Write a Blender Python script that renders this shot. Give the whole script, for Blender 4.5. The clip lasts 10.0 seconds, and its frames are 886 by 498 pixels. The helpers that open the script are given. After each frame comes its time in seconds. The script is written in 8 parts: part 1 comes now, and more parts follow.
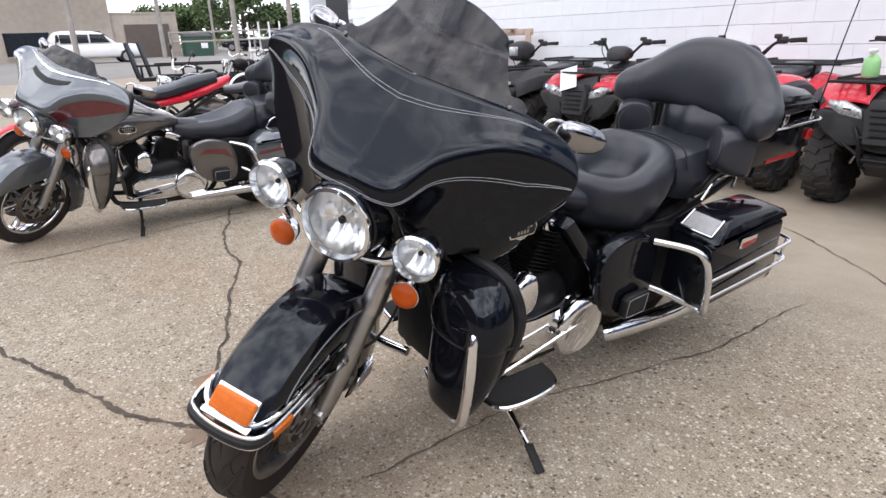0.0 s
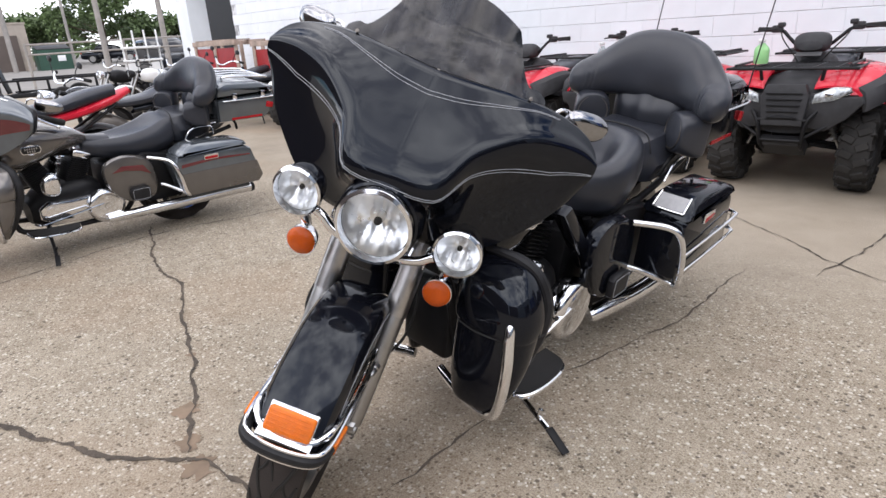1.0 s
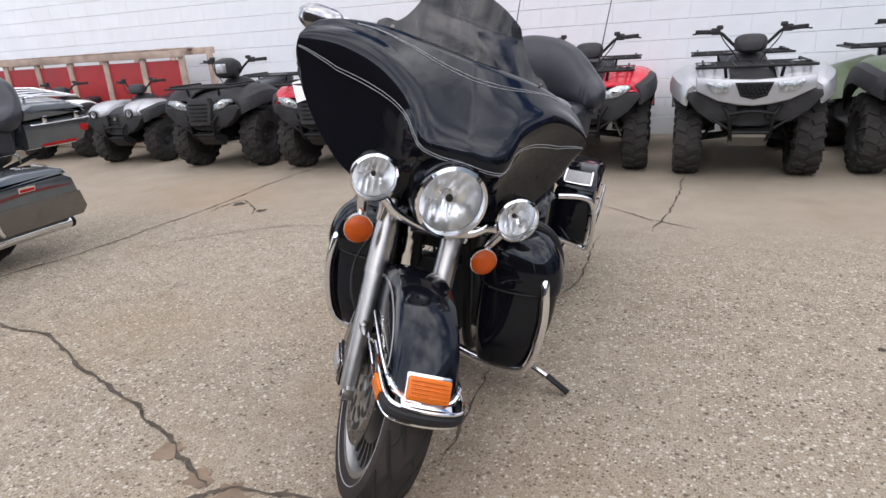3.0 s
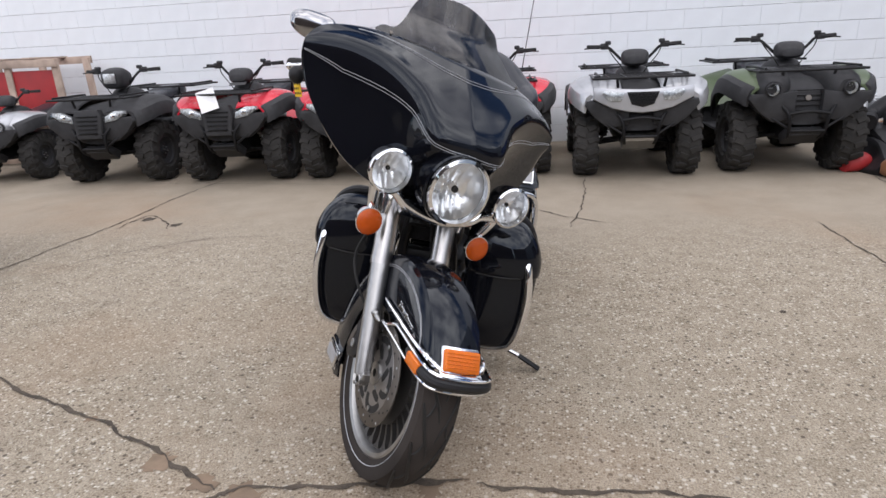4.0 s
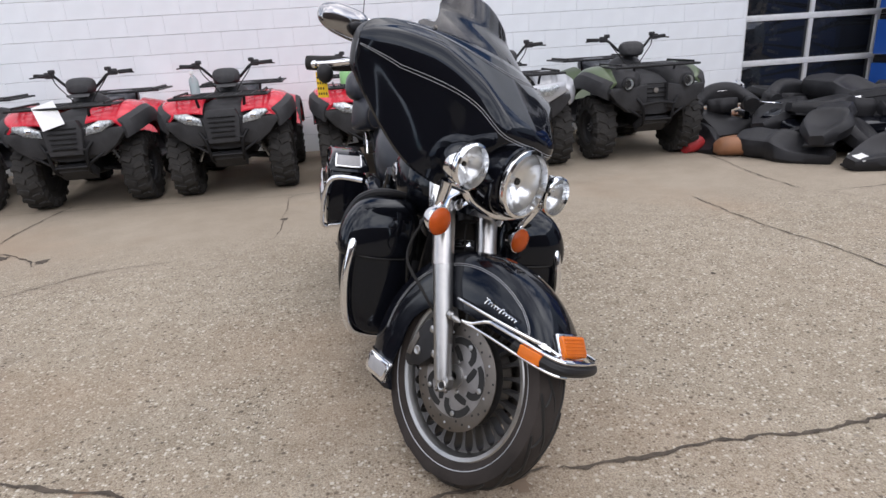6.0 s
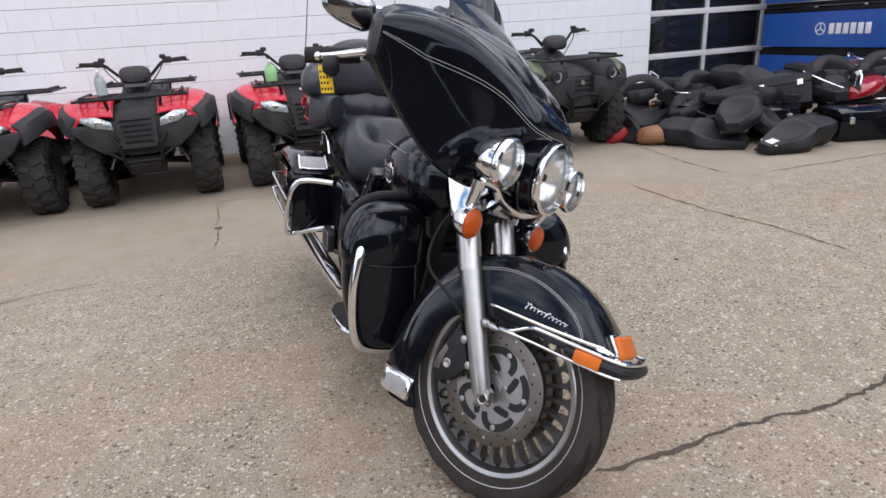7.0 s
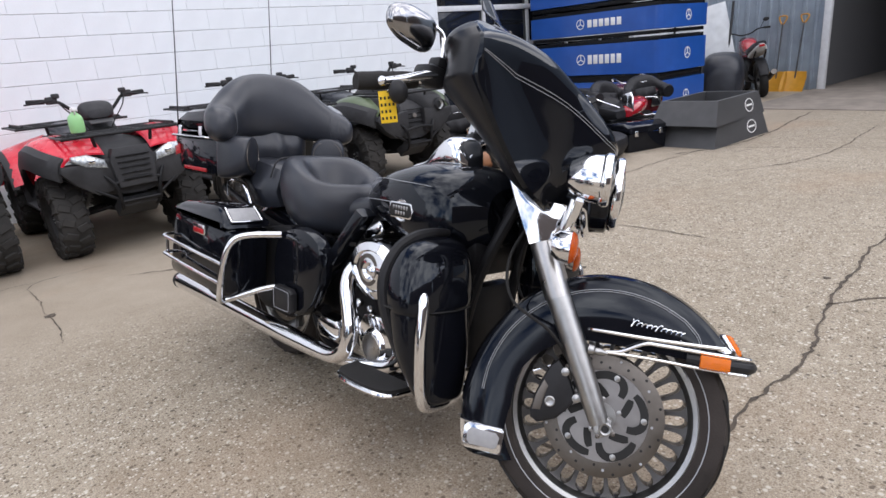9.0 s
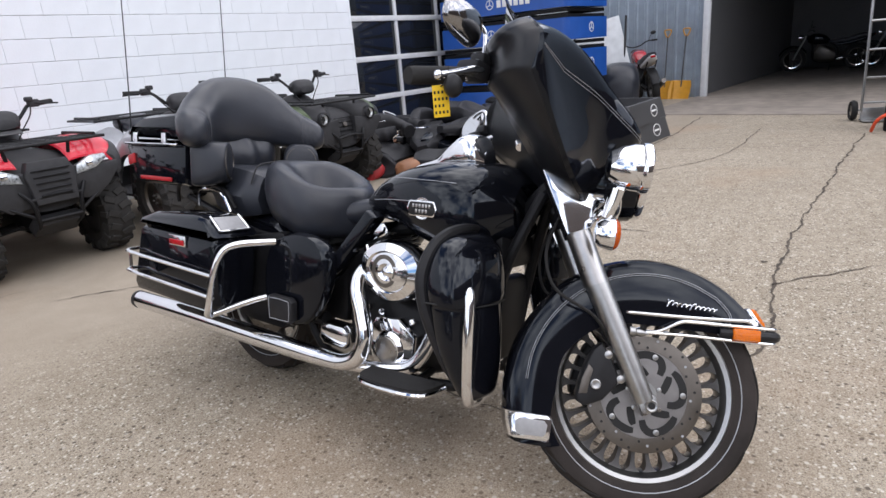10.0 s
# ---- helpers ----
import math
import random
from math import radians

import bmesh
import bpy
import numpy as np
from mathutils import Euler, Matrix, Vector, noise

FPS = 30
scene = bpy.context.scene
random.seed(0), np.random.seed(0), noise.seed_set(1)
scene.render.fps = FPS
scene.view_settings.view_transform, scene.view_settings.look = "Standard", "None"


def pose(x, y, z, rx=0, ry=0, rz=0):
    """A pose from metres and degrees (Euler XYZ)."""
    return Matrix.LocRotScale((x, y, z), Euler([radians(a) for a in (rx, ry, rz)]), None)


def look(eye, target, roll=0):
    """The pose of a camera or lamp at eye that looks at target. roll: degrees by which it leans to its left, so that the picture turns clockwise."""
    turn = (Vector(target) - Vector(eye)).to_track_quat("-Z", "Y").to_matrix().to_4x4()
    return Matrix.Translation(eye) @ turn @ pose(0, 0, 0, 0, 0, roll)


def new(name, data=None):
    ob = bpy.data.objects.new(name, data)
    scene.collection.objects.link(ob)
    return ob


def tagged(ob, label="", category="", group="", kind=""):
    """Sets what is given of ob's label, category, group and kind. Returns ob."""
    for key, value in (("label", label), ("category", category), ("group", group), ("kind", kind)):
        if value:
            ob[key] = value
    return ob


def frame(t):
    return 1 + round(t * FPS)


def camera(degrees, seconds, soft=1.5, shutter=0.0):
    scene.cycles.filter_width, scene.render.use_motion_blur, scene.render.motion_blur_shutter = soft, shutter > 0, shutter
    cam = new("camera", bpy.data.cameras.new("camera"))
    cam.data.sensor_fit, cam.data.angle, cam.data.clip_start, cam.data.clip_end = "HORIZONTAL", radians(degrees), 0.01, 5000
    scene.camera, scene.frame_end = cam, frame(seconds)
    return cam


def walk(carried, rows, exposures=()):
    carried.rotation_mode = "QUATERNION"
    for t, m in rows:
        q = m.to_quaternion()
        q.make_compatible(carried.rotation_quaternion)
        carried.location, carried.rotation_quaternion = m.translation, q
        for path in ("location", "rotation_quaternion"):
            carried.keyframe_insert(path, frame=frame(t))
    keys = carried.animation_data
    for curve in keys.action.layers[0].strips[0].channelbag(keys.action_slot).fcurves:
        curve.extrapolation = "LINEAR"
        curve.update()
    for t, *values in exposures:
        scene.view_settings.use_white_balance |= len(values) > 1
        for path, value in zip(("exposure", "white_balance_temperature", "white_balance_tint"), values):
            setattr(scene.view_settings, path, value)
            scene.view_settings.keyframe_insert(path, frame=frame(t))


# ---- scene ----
cam = camera(71.99, 10.0)
PATH = [
    (0, (0.054, 0.55, 1.243), (-0.1, 2.432, 0.584), -2.0),
    (0.5, (-0.116, 0.53, 1.24), (-0.105, 2.418, 0.581), -2.9),
    (1, (-0.289, 0.553, 1.24), (-0.102, 2.43, 0.575), -3.5),
    (1.5, (-0.459, 0.566, 1.235), (-0.096, 2.415, 0.566), -4.0),
    (2, (-0.694, 0.559, 1.233), (-0.148, 2.364, 0.568), -4.4),
    (2.5, (-0.874, 0.583, 1.223), (-0.146, 2.325, 0.563), -4.5),
    (2.7, (-0.94, 0.601, 1.224), (-0.137, 2.311, 0.566), -4.3),
    (3.8, (-1.379, 0.673, 1.224), (-0.193, 2.15, 0.583), -2.9),
    (4, (-1.424, 0.699, 1.22), (-0.187, 2.136, 0.584), -3.0),
    (4.5, (-1.517, 0.83, 1.219), (-0.167, 2.165, 0.591), -3.1),
    (5, (-1.613, 0.948, 1.229), (-0.17, 2.182, 0.601), -3.4),
    (5.5, (-1.737, 1.073, 1.234), (-0.209, 2.195, 0.598), -3.7),
    (5.7, (-1.792, 1.131, 1.229), (-0.233, 2.207, 0.588), -3.7),
    (6.8, (-1.889, 1.531, 1.224), (-0.172, 2.305, 0.55), -3.6),
    (7, (-1.887, 1.59, 1.226), (-0.149, 2.309, 0.548), -3.8),
    (7.5, (-1.913, 1.791, 1.227), (-0.114, 2.351, 0.555), -4.0),
    (8, (-1.927, 1.967, 1.227), (-0.076, 2.352, 0.574), -4.4),
    (8.5, (-1.891, 2.189, 1.227), (-0.004, 2.384, 0.594), -4.8),
    (9, (-1.883, 2.385, 1.232), (0.019, 2.385, 0.616), -5.1),
    (9.5, (-1.89, 2.593, 1.24), (0.007, 2.424, 0.629), -5.0),
    (10, (-1.861, 2.752, 1.224), (0.015, 2.424, 0.616), -4.9),
]
walk(cam, [(t, look(eye, target, roll)) for t, eye, target, roll in PATH], exposures=[(0.0, 1.04, 6550, 13), (2.0, 0.93, 6550, 13), (4.0, 0.76, 6550, 13), (5.5, 0.74, 6550, 13), (8.0, 0.84, 6450, 13), (10.0, 0.93, 6450, 13)])

# ---- light ----
SUN_DIR = Vector((-0.30, -0.62, 1.35)).normalized()   # towards the sun: a bright, hazy sky
world = bpy.data.worlds.new("world")
scene.world = world
world.use_nodes = True
wn = world.node_tree
sky = wn.nodes.new("ShaderNodeTexSky")
sky.sky_type = "NISHITA"
sky.sun_disc = False
sky.sun_elevation = math.asin(SUN_DIR.z)
sky.sun_rotation = math.atan2(SUN_DIR.x, SUN_DIR.y)
sky.air_density, sky.dust_density, sky.ozone_density = 0.8, 0.25, 2.5
# broken cloud: white patches over the blue
geo = wn.nodes.new("ShaderNodeTexCoord")
cloud = wn.nodes.new("ShaderNodeTexNoise")
cloud.inputs["Scale"].default_value, cloud.inputs["Detail"].default_value, cloud.inputs["Roughness"].default_value = 3.0, 8, 0.62
ramp = wn.nodes.new("ShaderNodeValToRGB")
ramp.color_ramp.elements[0].position, ramp.color_ramp.elements[1].position = 0.42, 0.62
mixw = wn.nodes.new("ShaderNodeMix")
mixw.data_type = "RGBA"
mixw.inputs[7].default_value = (12.0, 12.2, 12.6, 1)
wn.links.new(geo.outputs["Generated"], cloud.inputs["Vector"])
wn.links.new(cloud.outputs["Fac"], ramp.inputs["Fac"])
wn.links.new(ramp.outputs["Color"], mixw.inputs[0])
deep = wn.nodes.new("ShaderNodeMix")
deep.data_type, deep.blend_type = "RGBA", "MULTIPLY"
deep.inputs[0].default_value, deep.inputs[7].default_value = 1.0, (0.40, 0.56, 0.68, 1)
wn.links.new(sky.outputs["Color"], deep.inputs[6])
wn.links.new(deep.outputs[2], mixw.inputs[6])
bgn = wn.nodes["Background"]
wn.links.new(mixw.outputs[2], bgn.inputs["Color"])
bgn.inputs["Strength"].default_value = 0.12

sun_data = bpy.data.lights.new("sun", "SUN")
sun_data.energy, sun_data.angle, sun_data.color = 1.5, radians(120), (1.0, 0.945, 0.895)
sun = new("sun", sun_data)
sun.matrix_world = look(SUN_DIR * 50, (0, 0, 0))

# ---- materials ----


def material(name, color, rough=0.5, metal=0.0, coat=0.0, spread=0.12, scale=20.0, bump=0.0, bump_scale=200.0, trans=0.0, ior=1.45, rough_var=0.1, emit=None, tint=None, detail=4.0, spec=0.5):
    """A Principled material: colour varied by noise at two scales, roughness varied, and a fine relief."""
    m = bpy.data.materials.new(name)
    m.use_nodes = True
    nt = m.node_tree
    p = nt.nodes["Principled BSDF"]
    p.inputs["Metallic"].default_value = metal
    p.inputs["Transmission Weight"].default_value = trans
    p.inputs["IOR"].default_value = ior
    p.inputs["Coat Weight"].default_value = coat
    p.inputs["Coat Roughness"].default_value = 0.03
    p.inputs["Specular IOR Level"].default_value = spec
    tc = nt.nodes.new("ShaderNodeTexCoord")
    n1 = nt.nodes.new("ShaderNodeTexNoise")
    n1.inputs["Scale"].default_value, n1.inputs["Detail"].default_value = scale, detail
    n2 = nt.nodes.new("ShaderNodeTexNoise")
    n2.inputs["Scale"].default_value, n2.inputs["Detail"].default_value = scale * 0.13, 3
    nt.links.new(tc.outputs["Object"], n1.inputs["Vector"])
    nt.links.new(tc.outputs["Object"], n2.inputs["Vector"])
    add = nt.nodes.new("ShaderNodeMath")
    add.operation = "ADD"
    nt.links.new(n1.outputs["Fac"], add.inputs[0])
    nt.links.new(n2.outputs["Fac"], add.inputs[1])
    mr = nt.nodes.new("ShaderNodeMapRange")
    mr.inputs["From Min"].default_value, mr.inputs["From Max"].default_value = 0.7, 1.3
    nt.links.new(add.outputs[0], mr.inputs["Value"])
    mix = nt.nodes.new("ShaderNodeMix")
    mix.data_type = "RGBA"
    lo = [max(0, c * (1 - spread)) for c in color]
    hi = [min(1, c * (1 + spread)) for c in (tint or color)]
    mix.inputs[6].default_value, mix.inputs[7].default_value = (*lo, 1), (*hi, 1)
    nt.links.new(mr.outputs["Result"], mix.inputs[0])
    nt.links.new(mix.outputs[2], p.inputs["Base Color"])
    rr = nt.nodes.new("ShaderNodeMapRange")
    rr.inputs["From Min"].default_value, rr.inputs["From Max"].default_value = 0.7, 1.3
    rr.inputs["To Min"].default_value, rr.inputs["To Max"].default_value = max(0.0, rough * (1 - rough_var)), min(1, rough * (1 + rough_var))
    nt.links.new(add.outputs[0], rr.inputs["Value"])
    nt.links.new(rr.outputs["Result"], p.inputs["Roughness"])
    if bump:
        n3 = nt.nodes.new("ShaderNodeTexNoise")
        n3.inputs["Scale"].default_value, n3.inputs["Detail"].default_value = bump_scale, 5
        nt.links.new(tc.outputs["Object"], n3.inputs["Vector"])
        b = nt.nodes.new("ShaderNodeBump")
        b.inputs["Strength"].default_value, b.inputs["Distance"].default_value = bump, 0.01
        nt.links.new(n3.outputs["Fac"], b.inputs["Height"])
        nt.links.new(b.outputs["Normal"], p.inputs["Normal"])
    if emit:
        p.inputs["Emission Color"].default_value, p.inputs["Emission Strength"].default_value = (*emit[:3], 1), emit[3]
    return m


BLACK = material("black_paint", (0.0045, 0.0050, 0.0075), 0.07, scale=8, rough_var=0.5, spec=0.42, bump=0.008, bump_scale=5)
CHROME = material("chrome", (0.82, 0.83, 0.85), 0.07, metal=1, spread=0.04, rough_var=0.4)
DISC = material("brushed_steel", (0.17, 0.155, 0.14), 0.5, metal=1, scale=60)
ALU = material("cast_aluminium", (0.40, 0.40, 0.395), 0.36, metal=1, scale=30, bump=0.03)
LIDGREY = material("grey_reflective_sheet", (0.30, 0.30, 0.305), 0.5, spread=0.12, scale=60, bump=0.05, bump_scale=400)
SATIN = material("satin_steel", (0.46, 0.45, 0.44), 0.30, metal=1, spread=0.15, scale=30)
RIMGREY = material("dull_rim", (0.085, 0.082, 0.080), 0.42, metal=0.7, scale=40)
RUBBER = material("tyre_rubber", (0.016, 0.0155, 0.015), 0.72, spread=0.4, scale=14, bump=0.15, bump_scale=160, spec=0.3)
DUSTY = material("dusty_tyre", (0.033, 0.028, 0.0255), 0.80, spread=0.45, scale=10, bump=0.12, bump_scale=180, spec=0.22)
PLASTIC = material("black_plastic", (0.016, 0.016, 0.0175), 0.47, spread=0.3, scale=30, bump=0.05, bump_scale=400, spec=0.3)
IRON = material("black_engine", (0.010, 0.010, 0.011), 0.42, spread=0.3, scale=25, bump=0.04, spec=0.22)
LEATHER = material("black_vinyl", (0.0220, 0.0244, 0.0315), 0.31, spread=0.3, scale=6, bump=0.10, bump_scale=260)
AMBER = material("amber_lens", (0.80, 0.18, 0.008), 0.14, spread=0.12, scale=50, trans=0.25, bump=0.3, bump_scale=300)
AMBERD = material("dark_amber_lens", (0.62, 0.095, 0.005), 0.10, spread=0.12, scale=50, trans=0.25, bump=0.3, bump_scale=300)
REDLENS = material("red_lens", (0.45, 0.01, 0.015), 0.12, scale=50, trans=0.2, bump=0.2, bump_scale=300)


def clear_sheet(name, tone, gloss, dust=0.0):
    """A thin clear sheet: tinted see-through, a glossy skin, and dusty streaks."""
    m = bpy.data.materials.new(name)
    m.use_nodes = True
    nt = m.node_tree
    nt.nodes.remove(nt.nodes["Principled BSDF"])
    out = nt.nodes["Material Output"]
    see = nt.nodes.new("ShaderNodeBsdfTransparent")
    see.inputs["Color"].default_value = (*tone, 1)
    skin = nt.nodes.new("ShaderNodeBsdfGlossy")
    skin.inputs["Roughness"].default_value = 0.04
    lw = nt.nodes.new("ShaderNodeLayerWeight")
    lw.inputs["Blend"].default_value = gloss
    mix = nt.nodes.new("ShaderNodeMixShader")
    nt.links.new(lw.outputs["Fresnel"], mix.inputs[0])
    last = see.outputs[0]
    if dust:
        tc = nt.nodes.new("ShaderNodeTexCoord")
        mp = nt.nodes.new("ShaderNodeMapping")
        mp.inputs["Scale"].default_value = (3.0, 9.0, 3.0)
        no = nt.nodes.new("ShaderNodeTexNoise")
        no.inputs["Scale"].default_value, no.inputs["Detail"].default_value, no.inputs["Roughness"].default_value = 2.2, 7, 0.65
        mr = nt.nodes.new("ShaderNodeMapRange")
        mr.inputs["From Min"].default_value, mr.inputs["From Max"].default_value = 0.35, 0.75
        mr.inputs["To Max"].default_value = dust
        df = nt.nodes.new("ShaderNodeBsdfDiffuse")
        df.inputs["Color"].default_value = (0.22, 0.22, 0.23, 1)
        m2 = nt.nodes.new("ShaderNodeMixShader")
        nt.links.new(tc.outputs["Object"], mp.inputs["Vector"])
        nt.links.new(mp.outputs["Vector"], no.inputs["Vector"])
        nt.links.new(no.outputs["Fac"], mr.inputs["Value"])
        nt.links.new(mr.outputs["Result"], m2.inputs[0])
        nt.links.new(last, m2.inputs[1])
        nt.links.new(df.outputs[0], m2.inputs[2])
        last = m2.outputs[0]
    nt.links.new(last, mix.inputs[1])
    nt.links.new(skin.outputs[0], mix.inputs[2])
    nt.links.new(mix.outputs[0], out.inputs["Surface"])
    return m


GLASS = clear_sheet("lamp_glass", (0.96, 0.97, 0.97), 0.22)
SMOKE = clear_sheet("smoked_screen", (0.09, 0.09, 0.10), 0.32, 0.28)
INNER = material("matt_inner_plastic", (0.010, 0.0105, 0.0125), 0.32, spread=0.25, scale=20, bump=0.03, bump_scale=300, spec=0.42)
CARRIER = material("dull_steel", (0.31, 0.30, 0.295), 0.36, metal=0.9, scale=40)
REFLECT = material("reflector", (0.92, 0.93, 0.94), 0.30, metal=1, spread=0.05, scale=70)
BLACK.node_tree.nodes["Principled BSDF"].inputs["Specular Tint"].default_value = (0.86, 0.93, 1.0, 1)
# mirror housing chrome, with dark reflections put into its colour
DIMCHROME = material("chrome_dark_reflection", (0.34, 0.34, 0.35), 0.12, metal=1, spread=0.06, rough_var=0.4)
MIRROR = material("mirror_glass", (0.72, 0.74, 0.76), 0.02, metal=1, spread=0.02)
PINSTRIPE = material("silver_pinstripe", (0.36, 0.37, 0.39), 0.35, scale=40)
WHITE = material("white_plastic", (0.75, 0.75, 0.74), 0.4, spread=0.05)
YELLOW = material("yellow_tag", (0.85, 0.55, 0.02), 0.6, spread=0.05)
INK = material("black_ink", (0.01, 0.01, 0.01), 0.6)
RED = material("red_plastic", (0.58, 0.014, 0.034), 0.28, coat=0.4, scale=10)
QUADTYRE = material("dusty_quad_tyre", (0.030, 0.0285, 0.027), 0.82, spread=0.45, scale=9, bump=0.15, bump_scale=160, spec=0.3)
QUADLAMP = material("quad_lamp", (0.50, 0.51, 0.52), 0.30, metal=0.7, spread=0.65, scale=55, detail=2.0)
QUADBLACK = material("dusty_black_plastic", (0.030, 0.030, 0.032), 0.58, spread=0.35, scale=18, bump=0.06, bump_scale=300, spec=0.35)
REDPAINT = material("red_paint", (0.36, 0.010, 0.018), 0.2, coat=1.0, scale=10)
GREEN = material("olive_plastic", (0.075, 0.105, 0.05), 0.38, coat=0.2, scale=10)
SILVER = material("silver_plastic", (0.42, 0.43, 0.45), 0.32, metal=0.45, coat=0.5, scale=10)
GREYPAINT = material("charcoal_paint", (0.115, 0.130, 0.145), 0.22, metal=0.55, coat=1.0, scale=12)
PEWTER = material("pewter_paint", (0.13, 0.12, 0.112), 0.25, metal=0.6, coat=1.0, scale=12)
MAROON = material("maroon_stripe", (0.10, 0.012, 0.015), 0.25, coat=1.0)
BOTTLE = material("green_bottle", (0.38, 0.74, 0.33), 0.3, trans=0.3, spread=0.05)
CLEARB = material("clear_bottle", (0.55, 0.65, 0.66), 0.2, trans=0.5, spread=0.05)
PAPER = material("paper", (0.72, 0.72, 0.72), 0.7, spread=0.06, scale=30)
WOOD = material("pallet_wood", (0.37, 0.285, 0.23), 0.8, spread=0.35, scale=7, bump=0.3, bump_scale=60)
TAN = material("tan_leather", (0.26, 0.12, 0.06), 0.5, spread=0.2, scale=8, bump=0.1)
BLUE = material("blue_steel", (0.012, 0.075, 0.33), 0.36, spread=0.12, scale=5, coat=0.2, bump=0.02, bump_scale=40)
GREYTUB = material("grey_plastic", (0.055, 0.055, 0.057), 0.55, spread=0.2, scale=9, bump=0.05)
SHOVEL = material("yellow_plastic", (0.50, 0.24, 0.02), 0.45, spread=0.15, scale=12)
DARKGLASS = material("dark_window", (0.012, 0.014, 0.018), 0.05, spread=0.1, spec=0.6)
FRAMEW = material("white_aluminium", (0.62, 0.63, 0.64), 0.45, spread=0.08)
DIRT = material("crack_dirt", (0.075, 0.060, 0.046), 0.95, spread=0.5, scale=25, bump=0.6, bump_scale=90)
RUST = material("rust_stain", (0.20, 0.145, 0.10), 0.9, spread=0.3, scale=18)

# ---- mesh helpers ----


def part(name, bm, mat, parent=None, label="", m=None, angle=35):
    """Links a bmesh as one mesh object, under a thing or a part."""
    me = bpy.data.meshes.new(name)
    bmesh.ops.recalc_face_normals(bm, faces=bm.faces)
    bm.to_mesh(me)
    bm.free()
    me.materials.append(mat)
    me.shade_smooth()
    me.set_sharp_from_angle(angle=radians(angle))
    ob = new(name, me)
    if parent is not None:
        ob.parent = parent
    if m is not None:
        ob.matrix_basis = m
    if label:
        ob["label"] = label
    return ob


def empty(name, m, label, category, group="", kind=""):
    ob = new(name)
    ob.empty_display_size = 0.1
    ob.matrix_basis = m
    return tagged(ob, label, category, group, kind)


def spline(pts, k=6, closed=False):
    """Catmull-Rom through the points."""
    pts = [Vector(p) for p in pts]
    n, out = len(pts), []
    for i in range(n if closed else n - 1):
        if closed:
            a, b, c, d = (pts[(i + j) % n] for j in (-1, 0, 1, 2))
        else:
            a, b, c, d = pts[max(i - 1, 0)], pts[i], pts[i + 1], pts[min(i + 2, n - 1)]
        for j in range(k):
            t = j / k
            out.append(0.5 * (2 * b + (c - a) * t + (2 * a - 5 * b + 4 * c - d) * t * t + (3 * b - a - 3 * c + d) * t ** 3))
    if not closed:
        out.append(pts[-1])
    return out


def loft(bm, rings, cap=True, loop=True):
    vs = [[bm.verts.new(p) for p in r] for r in rings]
    n = len(rings[0])
    for a, b in zip(vs, vs[1:]):
        for i in range(n if loop else n - 1):
            j = (i + 1) % n
            bm.faces.new((a[i], a[j], b[j], b[i]))
    if cap and loop:
        bm.faces.new(vs[0])
        bm.faces.new(vs[-1])
    return bm


def tube(bm, pts, r, n=10, k=5, closed=False, flat=1.0):
    """A round bar along a smooth path; r one radius or one for each given point."""
    rr = [r] * len(pts) if not isinstance(r, (list, tuple)) else list(r)
    path = spline(pts, k, closed)
    rings, up = [], Vector((0, 0, 1))
    for i, p in enumerate(path):
        a, b = path[max(i - 1, 0)], path[min(i + 1, len(path) - 1)]
        if closed:
            a, b = path[i - 1], path[(i + 1) % len(path)]
        t = (b - a).normalized()
        if i == 0:
            up = Vector((0, 0, 1)) if abs(t.z) < 0.9 else Vector((1, 0, 0))
        side = t.cross(up).normalized()
        up = side.cross(t).normalized()
        f = i / k
        q = int(min(f, len(rr) - 1))
        rad = rr[q] + (rr[min(q + 1, len(rr) - 1)] - rr[q]) * (f - q) if not closed else rr[0]
        rings.append([p + rad * (math.cos(2 * math.pi * j / n) * side + flat * math.sin(2 * math.pi * j / n) * up) for j in range(n)])
    if closed:
        rings.append(rings[0])
        loft(bm, rings, cap=False)
        bmesh.ops.remove_doubles(bm, verts=bm.verts, dist=1e-5)
    else:
        loft(bm, rings)
    return bm


def lathe(bm, profile, center=(0, 0, 0), axis=(0, 1, 0), n=32, close=False, cap=True):
    """Revolves (radius, height) pairs about an axis."""
    q = Vector((0, 0, 1)).rotation_difference(Vector(axis).normalized())
    c = Vector(center)
    rings = [[c + q @ Vector((r * math.cos(2 * math.pi * j / n), r * math.sin(2 * math.pi * j / n), h)) for j in range(n)] for r, h in profile]
    if close:
        rings.append(rings[0])
    loft(bm, rings, cap=cap and not close)
    if close:
        bmesh.ops.remove_doubles(bm, verts=bm.verts, dist=1e-6)
    return bm


def box(bm, size, center=(0, 0, 0), bev=0.0, rot=(0, 0, 0), seg=2):
    t = bmesh.new()
    bmesh.ops.create_cube(t, size=1, matrix=Matrix.Diagonal((*size, 1)))
    if bev:
        bmesh.ops.bevel(t, geom=t.edges[:], offset=min(bev, min(size) * 0.49), segments=seg, affect="EDGES", profile=0.5)
    t.transform(pose(*center, *rot))
    return join(bm, t)


def join(bm, t):
    me = bpy.data.meshes.new("tmp")
    t.to_mesh(me)
    t.free()
    bm.from_mesh(me)
    bpy.data.meshes.remove(me)
    return bm


